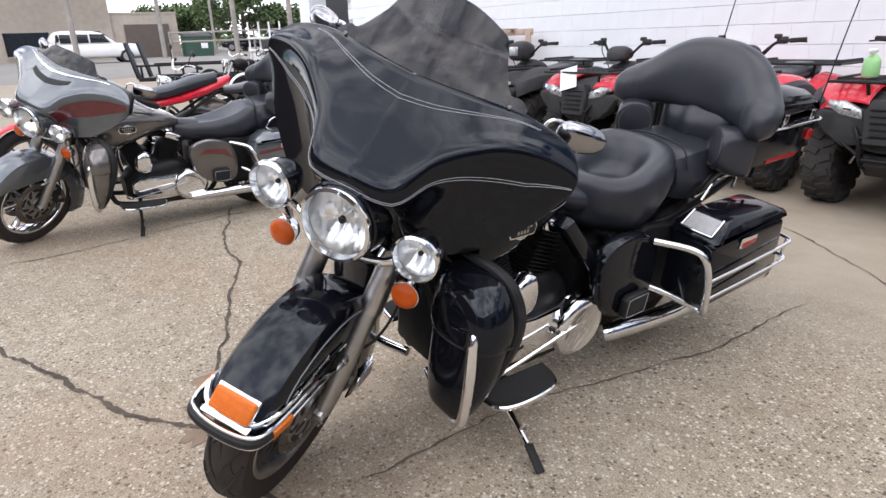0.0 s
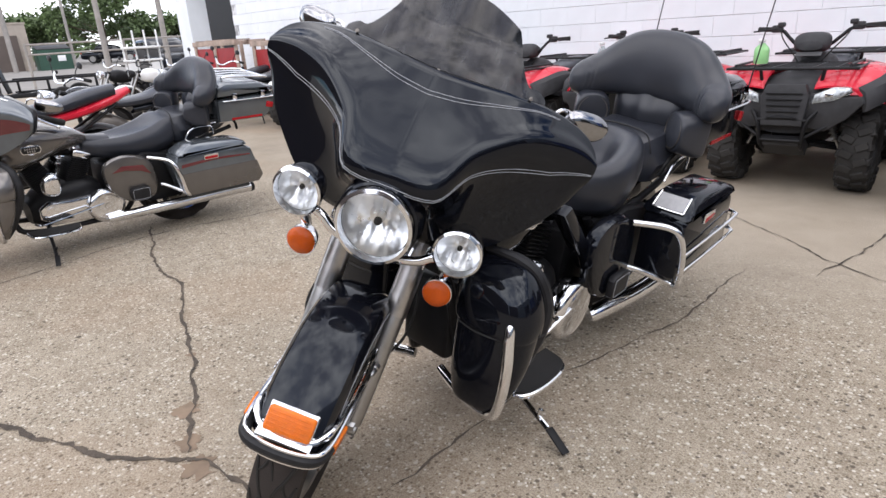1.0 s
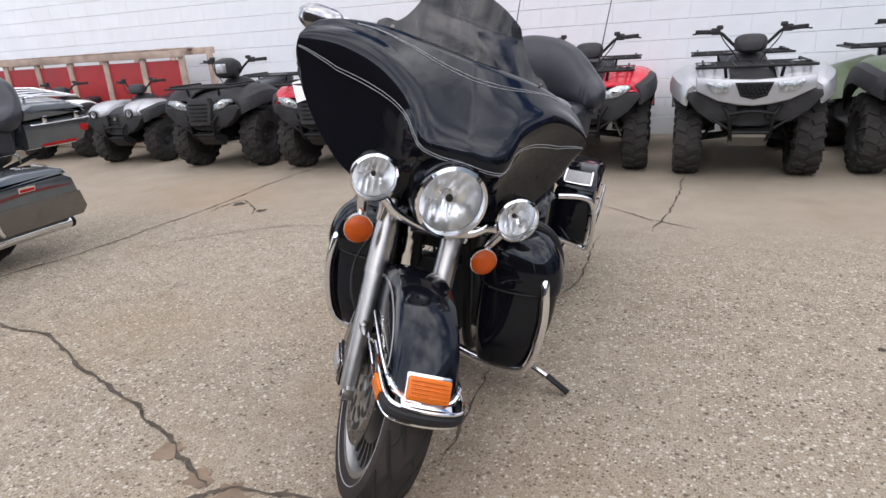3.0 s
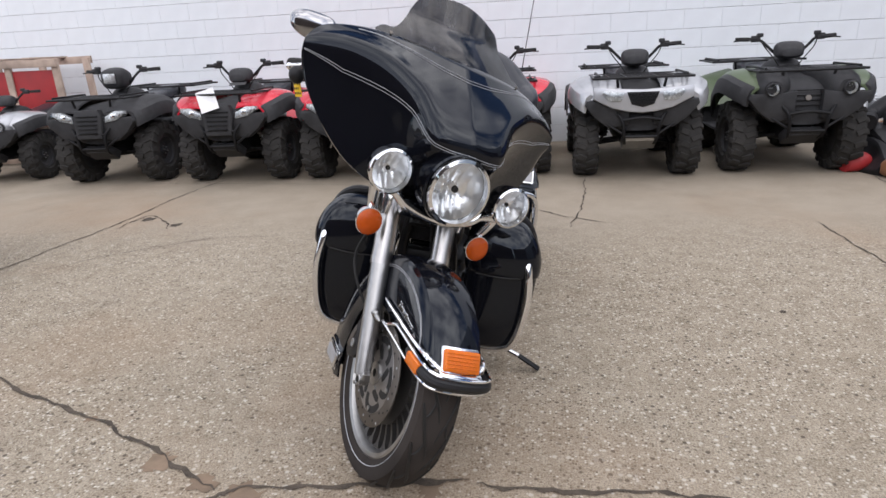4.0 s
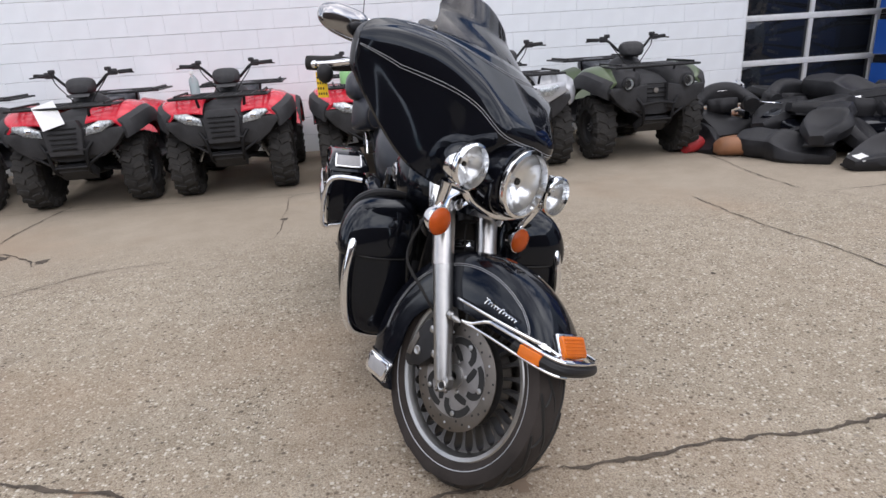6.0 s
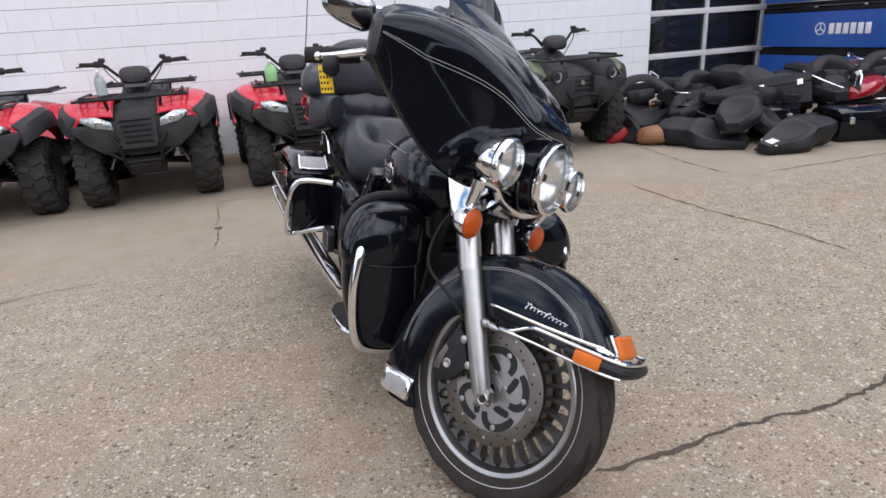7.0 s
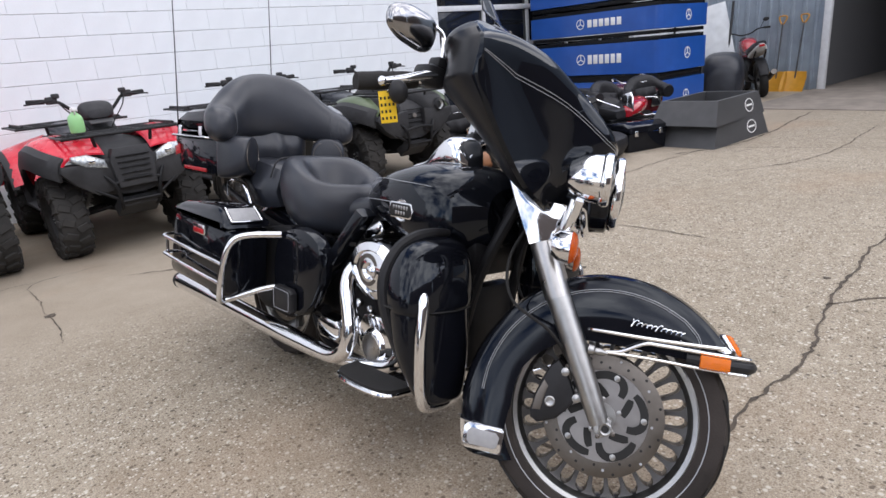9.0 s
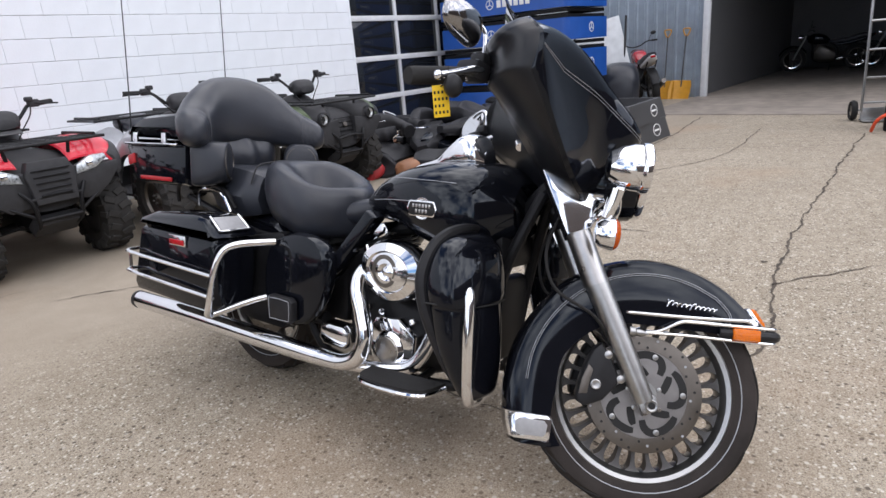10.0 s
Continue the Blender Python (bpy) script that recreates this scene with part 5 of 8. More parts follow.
        if look_of["dressed"]:
            part("rail_post", tube(B(), [(-0.468, s * 0.43, 0.43), (-0.472, s * 0.43, 0.52)], 0.007, 8, 1), CHROME, bike, "", BAG_M)
        else:
            bm = slab(B(), [(0.14, 0.545), (0.138, 0.57), (-0.10, 0.585), (-0.395, 0.565), (-0.40, 0.553), (-0.10, 0.565)], *sorted((s * 0.428, s * 0.4365)), 0.001)
            part("bag_stripe", bm, MAROON, bag, "maroon stripe")
            bm = slab(B(), [(0.29, 0.50), (0.34, 0.575), (0.48, 0.59), (0.55, 0.55), (0.47, 0.555), (0.36, 0.535)], *sorted((s * 0.265, s * 0.2745)), 0.001)
            part("cover_stripe", bm, MAROON, bike, "maroon stripe")
        # silencer and side cover
        inn = 0.035 if s > 0 and look_of["dressed"] else 0.0
        part("silencer", tube(B(), [(0.62 - 5 * inn, s * (0.262 - inn), 0.232), (0.40, s * (0.274 - inn), 0.236), (0.10, s * 0.284, 0.240), (-0.30, s * 0.292, 0.243), (PIPE + 0.05, s * 0.296, 0.240), (PIPE, s * 0.297, 0.239)], [0.030, 0.036, 0.039, 0.040, 0.040, 0.039], 20, 5), CHROME, bike, "long chrome silencer")
        part("tailpipe_end", lathe(B(), [(0.026, 0.0), (0.0395, 0.0), (0.041, 0.012), (0.039, 0.03), (0.026, 0.032)], (PIPE - 0.015, s * 0.297, 0.239), (1, 0, 0), 20, close=True), PLASTIC, bike)
        bm = slab(B(), [(q.x, q.y) for q in spline([(0.27, 0.34, 0), (0.25, 0.48, 0), (0.30, 0.61, 0), (0.46, 0.655, 0), (0.59, 0.60, 0), (0.58, 0.46, 0), (0.50, 0.345, 0), (0.37, 0.305, 0)], 4, True)], *sorted((s * 0.200, s * 0.268)), 0.026)
        part("side_cover", bm, P if P is BLACK else P2, bike, "painted side cover")
        bm = slab(B(), [(0.02, 0.30), (0.06, 0.60), (0.30, 0.64), (0.42, 0.60), (0.40, 0.33), (0.30, 0.27), (0.10, 0.27)], *sorted((s * 0.165, s * 0.222)), 0.015)
        part("inner_panel", bm, IRON, bike, "black inner panel ahead of the bag")
        if look_of["dressed"]:
            bm = slab(B(), [(0.775, 0.735), (0.730, 0.755), (0.475, 0.480), (0.470, 0.440), (0.505, 0.440)], *sorted((s * 0.150, s * 0.215)), 0.010)
            part("frame_rail", bm, P, bike, "glossy diagonal frame cover")
        bm = slab(B(), [(0.295, 0.365), (0.29, 0.425), (0.305, 0.445), (0.405, 0.445), (0.425, 0.43), (0.425, 0.365), (0.41, 0.352), (0.31, 0.352)], *sorted((s * 0.272, s * 0.305)), 0.008)
        sc = part("box_cover", bm, PLASTIC, bike, "black plastic side box", pose(0.03, 0, -0.02))
        part("pinstripe", tube(B(), [(0.305, s * 0.3065, 0.365), (0.302, s * 0.3065, 0.425), (0.312, s * 0.3065, 0.435), (0.40, s * 0.3065, 0.435), (0.413, s * 0.3065, 0.425), (0.413, s * 0.3065, 0.372), (0.40, s * 0.3065, 0.362), (0.318, s * 0.3065, 0.360)], 0.0012, 4, 2, closed=True), PINSTRIPE, sc)
        # lower fairing, guard and footboard
        rows = []
        for z, x, y, hx, hy in ((0.268, 1.233, 0.245, 0.013, 0.048), (0.286, 1.233, 0.262, 0.027, 0.082), (0.360, 1.223, 0.275, 0.045, 0.111), (0.440, 1.207, 0.280, 0.061, 0.127), (0.525, 1.194, 0.281, 0.072, 0.131), (0.546, 1.192, 0.280, 0.074, 0.132), (0.555, 1.193, 0.281, 0.081, 0.138), (0.600, 1.189, 0.279, 0.084, 0.140), (0.655, 1.183, 0.270, 0.079, 0.129), (0.700, 1.173, 0.258, 0.067, 0.104), (0.724, 1.155, 0.250, 0.045, 0.067), (0.733, 1.141, 0.250, 0.011, 0.017)):
            rows.append([Vector((x + hx * math.copysign(abs(math.cos(a)) ** 0.75, math.cos(a)), s * (y + hy * math.copysign(abs(math.sin(a)) ** 0.75, math.sin(a))), z)) for a in (2 * math.pi * j / 28 for j in range(28))])
        fine = [[p for p in r] for r in zip(*[spline(list(c), 4) for c in zip(*rows)])]
        lf = part("lower_fairing", loft(B(), fine), LOWER, bike, "glossy leg shield with glove box" if LOWER is BLACK else "silver leg shield")
        part("seam", tube(B(), [(1.262, s * 0.19, 0.545), (1.277, s * 0.27, 0.548), (1.262, s * 0.36, 0.552), (1.225, s * 0.405, 0.556), (1.15, s * 0.422, 0.556)], 0.0024, 6, 4), INK, lf)
        part("rubber_trim", tube(B(), [(1.215, s * 0.305, 0.278), (1.180, s * 0.345, 0.36), (1.150, s * 0.372, 0.45), (1.122, s * 0.388, 0.54), (1.110, s * 0.385, 0.62), (1.120, s * 0.352, 0.692), (1.138, s * 0.305, 0.728), (1.155, s * 0.250, 0.740), (1.16, s * 0.19, 0.738)], [0.009, 0.016, 0.020, 0.022, 0.022, 0.020, 0.018, 0.015, 0.010], 10, 5), PLASTIC, lf, "black rubber edge trim")
        part("engine_guard", tube(B(), [(1.18, s * 0.340, 0.622), (1.232, s * 0.360, 0.612), (1.259, s * 0.373, 0.570), (1.268, s * 0.386, 0.47), (1.262, s * 0.372, 0.335), (1.245, s * 0.33, 0.275), (1.21, s * 0.20, 0.250), (1.16, s * 0.06, 0.250)], 0.0165, 14, 6), CHROME, bike, "chrome engine guard tube")
        bm = B()
        outline = [(0.800, 0.245), (0.815, 0.322), (0.86, 0.352), (0.96, 0.362), (1.05, 0.354), (1.09, 0.325), (1.10, 0.245)]
        rows = [[Vector((x, s * y, z + 0.05 * (x - 0.76))) for x, y in spline([(a, b, 0) for a, b in outline], 4) and [(q.x, q.y) for q in spline([(a, b, 0) for a, b in outline], 4)]] for z in (0.232, 0.252)]
        loft(bm, rows)
        fb = part("footboard", bm, RUBBER, bike, "half-moon rubber footboard with a chrome edge")
        part("chrome_edge", tube(B(), [(x, s * (y + 0.002), 0.236 + 0.05 * (x - 0.76)) for x, y in outline], 0.008, 8, 4), CHROME, fb)
        bm = B()
        tube(bm, [(0.93, s * 0.30, 0.235), (0.95, s * 0.20, 0.225), (0.95, s * 0.10, 0.24)], 0.014, 8, 3)
        part("footboard_bracket", bm, IRON, fb)
    # engine
    eng = part("engine", body(B(), [(0.58, 0.12, 0.24, 0.46, 3.0), (0.66, 0.15, 0.21, 0.50, 3.5), (0.82, 0.155, 0.20, 0.50, 3.5), (0.94, 0.14, 0.21, 0.46, 3.2), (1.02, 0.10, 0.24, 0.38, 2.8)], 28), IRON, bike, "black air-cooled twin engine")
    for tilt, x in ((-22, 0.735), (22, 0.885)):
        bm = B()
        box(bm, (0.10, 0.13, 0.22), (0, 0, 0.10), 0.01)
        bm.transform(pose(x, 0, 0.45, 0, tilt, 0))
        cyl = part("cylinder", bm, IRON, bike, "black finned cylinder")
        for k in range(13):
            bm = B()
            box(bm, (0.135 - 0.012 * (k > 9), 0.17, 0.0055), (0, 0, 0.02 + 0.0145 * k), 0.002)
            bm.transform(pose(x, 0, 0.45, 0, tilt, 0))
            part("fin", bm, IRON, cyl)
        bm = B()
        box(bm, (0.125, 0.16, 0.055), (0, 0, 0.225), 0.018, seg=3)
        bm.transform(pose(x, 0, 0.45, 0, tilt, 0))
        part("rocker_cover", bm, CHROME, eng, "chrome rocker cover")
        for s in (-0.035, 0.035):
            bm = B()
            tube(bm, [(x + s, -0.115, 0.38), (x + s * 1.2 + 0.10 * math.sin(radians(tilt)) * 1.5, -0.105, 0.62)], 0.0105, 10, 2)
            part("pushrod_tube", bm, CHROME, eng)
    bm = lathe(B(), [(0.060, -0.04), (0.098, -0.03), (0.106, 0.0), (0.107, 0.030), (0.098, 0.050), (0.072, 0.062), (0.066, 0.056), (0.054, 0.060), (0.030, 0.064), (0.022, 0.056), (0.012, 0.066), (0.001, 0.068)], (0, 0, 0), (0, -1, 0.02), 48)
    for q in bm.verts:
        q.co.x *= 1.24 - 0.10 * min(max(-q.co.z / 0.1, -1), 1)
        q.co.z *= 0.94
    bm.transform(pose(0.845, -0.172, 0.568))
    part("air_cleaner", bm, CHROME, bike, "oval chrome air cleaner cover")
    part("cleaner_ring", lathe(B(), [(0.040, 0.061), (0.053, 0.0605), (0.053, 0.0625), (0.040, 0.064)], (0.835, -0.172, 0.570), (0, -1, 0.02), 32, close=True), DISC, bike)
    bm = slab(B(), [(0.74, 0.26), (0.72, 0.34), (0.76, 0.40), (0.86, 0.41), (0.93, 0.36), (0.92, 0.28), (0.86, 0.23), (0.79, 0.225)], -0.19, -0.14, 0.012)
    cam_c = part("cam_cover", bm, CHROME, bike, "chrome cam cover")
    part("timer_cover", lathe(B(), [(0.048, 0), (0.050, 0.012), (0.045, 0.018), (0.001, 0.020)], (0.825, -0.188, 0.298), (0, -1, 0), 28), SATIN, cam_c)
    part("nose_cone", lathe(B(), [(0.072, -0.01), (0.070, 0.010), (0.060, 0.026), (0.050, 0.034)], (0.825, -0.170, 0.300), (0, -1, 0), 32), CHROME, cam_c)
    for x, z, r in ((0.700, 0.420, 0.014), (0.660, 0.385, 0.018), (0.690, 0.350, 0.022), (0.905, 0.405, 0.012), (0.770, 0.415, 0.012)):
        part("engine_bolt", lathe(B(), [(r, -0.03), (r, 0.008), (r * 0.7, 0.012), (r * 0.5, 0.006)], (x, -0.165, z), (0.2, -1, 0.2), 14), CHROME, bike)
    part("voltage_box", slab(B(), [(0.51, 0.285), (0.515, 0.325), (0.54, 0.345), (0.635, 0.345), (0.66, 0.325), (0.655, 0.285), (0.63, 0.262), (0.535, 0.262)], -0.225, -0.15, 0.016), CHROME, bike, "chrome starter cover")
    part("header_pipe", tube(B(), [(0.78, -0.12, 0.60), (0.715, -0.195, 0.552), (0.708, -0.225, 0.490), (0.745, -0.240, 0.410), (0.766, -0.250, 0.345), (0.745, -0.258, 0.275), (0.680, -0.264, 0.240), (0.58, -0.268, 0.234), (0.50, -0.27, 0.236)], 0.029, 16, 6), CHROME, bike, "chrome exhaust header")
    part("front_header", tube(B(), [(0.97, -0.10, 0.60), (1.01, -0.15, 0.54), (1.0, -0.17, 0.40), (0.93, -0.19, 0.27), (0.80, -0.22, 0.235), (0.66, -0.25, 0.232)], 0.024, 14, 5), CHROME, bike, "chrome exhaust header")
    # left side: primary case and horn
    bm = slab(B(), [(0.475, 0.30), (0.49, 0.38), (0.56, 0.42), (0.66, 0.405), (0.80, 0.40), (0.93, 0.415), (0.99, 0.37), (0.99, 0.30), (0.93, 0.25), (0.80, 0.235), (0.66, 0.225), (0.56, 0.215), (0.50, 0.245)], 0.135, 0.195, 0.022)
    pc = part("primary_cover", bm, CHROME, bike, "polished primary case cover")
    part("derby_cover", lathe(B(), [(0.116, -0.03), (0.122, 0.006), (0.119, 0.024), (0.108, 0.036), (0.094, 0.041), (0.088, 0.038), (0.001, 0.043)], (0.598, 0.200, 0.318), (0, 1, 0), 40), CHROME, pc, "domed chrome derby cover")
    part("inspection_cover", lathe(B(), [(0.045, 0), (0.046, 0.008), (0.001, 0.010)], (0.915, 0.192, 0.335), (0, 1, 0), 28), CHROME, pc)
    part("horn_cover", body(B(), [(0.845, 0.020, 0.480, 0.570, 2.6, 0.19), (0.865, 0.035, 0.455, 0.598, 2.8, 0.19), (0.905, 0.038, 0.450, 0.605, 2.8, 0.19), (0.940, 0.032, 0.465, 0.580, 2.8, 0.19), (0.955, 0.015, 0.490, 0.550, 2.6, 0.19)], 20), CHROME, bike, "chrome horn cover")
    part("shift_linkage", tube(B(), [(0.62, 0.235, 0.345), (0.80, 0.24, 0.315), (1.0, 0.25, 0.29), (1.05, 0.26, 0.31)], 0.007, 8, 4), CHROME, bike)
    bm = B()
    tube(bm, [(0.965, 0.15, 0.205), (0.978, 0.25, 0.176), (0.996, 0.35, 0.148), (1.012, 0.42, 0.130)], [0.014, 0.011, 0.010, 0.011], 10, 4)
    tube(bm, [(1.000, 0.372, 0.142), (0.992, 0.374, 0.168)], [0.006, 0.010], 10, 1)
    part("kickstand", bm, CHROME if look_of["dressed"] else IRON, bike, "side stand, lowered")
    bm = B()
    box(bm, (0.030, 0.100, 0.008), (1.022, 0.468, 0.1165), 0.003, (-18, 0, -16))
    part("stand_foot", bm, IRON, bike, "flat black foot of the side stand")
    # frame, rear wheel and rear guard
    bm = B()
    tube(bm, [(1.30, 0, 0.86), (1.12, 0, 0.72), (0.80, 0, 0.69), (0.50, 0, 0.62), (0.20, 0, 0.52), (0.0, 0, 0.40)], 0.026, 10, 4)
    for s in (1, -1):
        tube(bm, [(1.29, s * 0.03, 0.84), (1.20, s * 0.09, 0.60), (1.13, s * 0.11, 0.30), (1.05, s * 0.13, 0.215), (0.70, s * 0.15, 0.20), (0.45, s * 0.15, 0.23), (0.38, s * 0.16, 0.45), (0.45, s * 0.13, 0.62)], 0.018, 10, 4)
        tube(bm, [(0.50, s * 0.17, 0.34), (0.20, s * 0.16, 0.32), (-0.04, s * 0.15, 0.31)], 0.026, 10, 3)
        tube(bm, [(0.45, s * 0.15, 0.60), (0.10, s * 0.17, 0.61), (-0.40, s * 0.16, 0.72)], 0.016, 8, 3)
        tube(bm, [(-0.02, s * 0.19, 0.70), (-0.10, s * 0.21, 0.785), (-0.38, s * 0.21, 0.785), (-0.44, s * 0.19, 0.70)], 0.010, 8, 4)
    box(bm, (0.26, 0.24, 0.26), (0.43, 0, 0.45), 0.03)
    box(bm, (0.06, 0.20, 0.26), (1.16, 0, 0.44), 0.02)
    box(bm, (0.14, 0.24, 0.12), (1.14, 0, 0.66), 0.03)
    part("frame", bm, IRON, bike, "black tubular frame and oil cooler")
    part("luggage_strut", tube(B(), [(0.00, -0.23, 0.69), (-0.06, -0.235, 0.765), (-0.20, -0.235, 0.765), (-0.22, -0.23, 0.70)], 0.006, 8, 3), CHROME, bike)
    part("luggage_strut", tube(B(), [(0.00, 0.23, 0.69), (-0.06, 0.235, 0.765), (-0.20, 0.235, 0.765), (-0.22, 0.23, 0.70)], 0.006, 8, 3), CHROME, bike)
    wheel(bike, "rear_wheel", (0, 0, 0.316), 0.316, 0.165, 0.222, "plain" if look_of["wheel"] != "mag" else "mag", None, True)
    part("rear_fender", fender_mesh(Vector((0, 0, 0.316)), 0.372, 0.112, 10, 196, lambda d: 0.27), P, bike, "rear mudguard")
    bm = B()
    box(bm, (0.03, 0.10, 0.06), (-0.385, 0, 0.50), 0.010, (0, 30, 0))
    part("tail_lamp", bm, REDLENS, bike, "red tail lamp")
    bm = B()
    box(bm, (0.006, 0.18, 0.11), (-0.415, 0, 0.36), 0.003, (0, 12, 0))
    part("number_plate", bm, PAPER, bike, "blank plate")
    return bike


MAIN = dict(size=(0.972, 0.93, 0.985), paint=BLACK, second=BLACK, lowers=BLACK, stripe=PINSTRIPE, wheel="slots", dressed=True, screen=1.0, tank=BLACK, box=BLACK, bag=BLACK, bag2=False, whips=True,
            fairing_label="glossy black batwing fairing", tank_label="glossy black fuel tank", bag_label="glossy black hard saddlebag")
SECOND = dict(size=(0.99, 0.93, 0.97), paint=GREYPAINT, second=PEWTER, lowers=PEWTER, stripe=None, wheel="mag", dressed=False, screen=0.55, tank=PEWTER, box=GREYPAINT, bag=GREYPAINT, bag2=True, whips=False,
              fairing_label="charcoal batwing fairing with a maroon stripe", tank_label="pewter fuel tank", bag_label="charcoal and pewter hard saddlebag")
main_bike = touring_bike(pose(0.6576, 3.1172, 0.0, -10.6, 0, 221.8), "glossy black touring motorcycle with chrome guards, leaning on its side stand", MAIN, 33.6, "touring motorcycles")

# ---- all-terrain vehicles: x forward, origin on the ground under the front axle ----


def knobbly_tyre(c, R, w, rim, s, n=18):
    """A balloon tyre with raised tread bars."""
    h = w / 2
    prof = [(rim, h * 0.75), (rim + 0.02, h * 0.98), (R * 0.80, h), (R * 0.93, h * 0.92), (R - 0.012, h * 0.72), (R - 0.012, -h * 0.72), (R * 0.93, -h * 0.92), (R * 0.80, -h), (rim + 0.02, -h * 0.98), (rim, -h * 0.75)]
    bm = B()
    t = B()
    box(t, (0.05, w * 0.40, 0.020), (0, w * 0.22, R - 0.008), 0.004, (0, 0, 24), 1)
    box(t, (0.045, 0.03, 0.075), (0.0, w * 0.46, R - 0.045), 0.005, (8, 0, 10), 1)
    half = mirrored(t)
    for i in range(n):
        a = t.copy()
        a.transform(Matrix.Translation(c) @ Matrix.Rotation(2 * math.pi * i / n, 4, "Y"))
        join(bm, a)
        a = half.copy()
        a.transform(Matrix.Translation(c) @ Matrix.Rotation(2 * math.pi * (i + 0.5) / n, 4, "Y"))
        join(bm, a)
    t.free()
    half.free()
    return lathe(B(), prof, c, (0, 1, 0), 36, close=True), bm


def shell(bm, c, R0, R1, a0, a1, y0, y1, n=10, thick=0.012, drop=0.0):
    """A mudguard panel: an arc round c from y0 (radius R0) to y1 (radius R1)."""
    rings = []
    for i in range(n + 1):
        a = radians(a0 + (a1 - a0) * i / n)
        row = []
        for f, th in ((0, 0), (0.25, 0), (0.5, 0), (0.75, 0), (0.93, 0), (1, 0.012), (1, thick + 0.012), (0.75, thick), (0.25, thick), (0, thick)):
            R = R0 + (R1 - R0) * f - th
            row.append(Vector((c[0] + R * math.cos(a) * 1.08, y0 + (y1 - y0) * f, c[2] + R * math.sin(a) - drop * f * f)))
        rings.append(row)
    return loft(bm, rings)


GUARD = [(0.36, 0.755, 0.768, 0.748, 0.705, 0.44), (0.32, 0.790, 0.805, 0.782, 0.728, 0.48), (0.22, 0.835, 0.85, 0.825, 0.76, 0.53), (0.06, 0.865, 0.885, 0.86, 0.79, 0.56), (-0.12, 0.865, 0.885, 0.86, 0.785, 0.565), (-0.28, 0.84, 0.855, 0.82, 0.735, 0.555), (-0.42, 0.79, 0.79, 0.745, 0.64, 0.535), (-0.50, 0.70, 0.68, 0.62, 0.52, 0.50)]


def guard_rows(k=4):
    a = spline([Vector(g[:3]) for g in GUARD], k)
    b = spline([Vector(g[3:]) for g in GUARD], k)
    return [(p.x, p.y, p.z, r.x, r.y, r.z) for p, r in zip(a, b)]


def quad_guard(s):
    """The rounded upper shell of a front mudguard, thick at its edge."""
    rings = []
    for x, z0, z1, z2, z3, y in guard_rows():
        prof = spline([(x, 0.17, z0), (x, y * 0.62, z1), (x, y * 0.90, z2), (x + 0.004, y, z3)], 4)
        ring = prof + [Vector((p.x, p.y - 0.012, p.z - 0.014)) for p in prof[::-1]]
        rings.append([Vector((p.x, p.y * s, p.z)) for p in ring])
    return loft(B(), rings)


def quad_flare(s):
    """The black lower lip that follows the mudguard's edge and closes its front."""
    rings = []
    for i, (x, z0, z1, z2, z3, y) in enumerate(guard_rows()):
        prof = [(x, y - 0.030, z3 + 0.052), (x + 0.006, y + 0.012, z3 + 0.022), (x + 0.006, y + 0.030, z3 - 0.045), (x + 0.002, y + 0.026, z3 - 0.105), (x, y + 0.014, z3 - 0.106), (x, y - 0.006, z3 - 0.02)]
        rings.append([Vector((p[0], p[1] * s, p[2])) for p in prof])
    return loft(B(), rings)


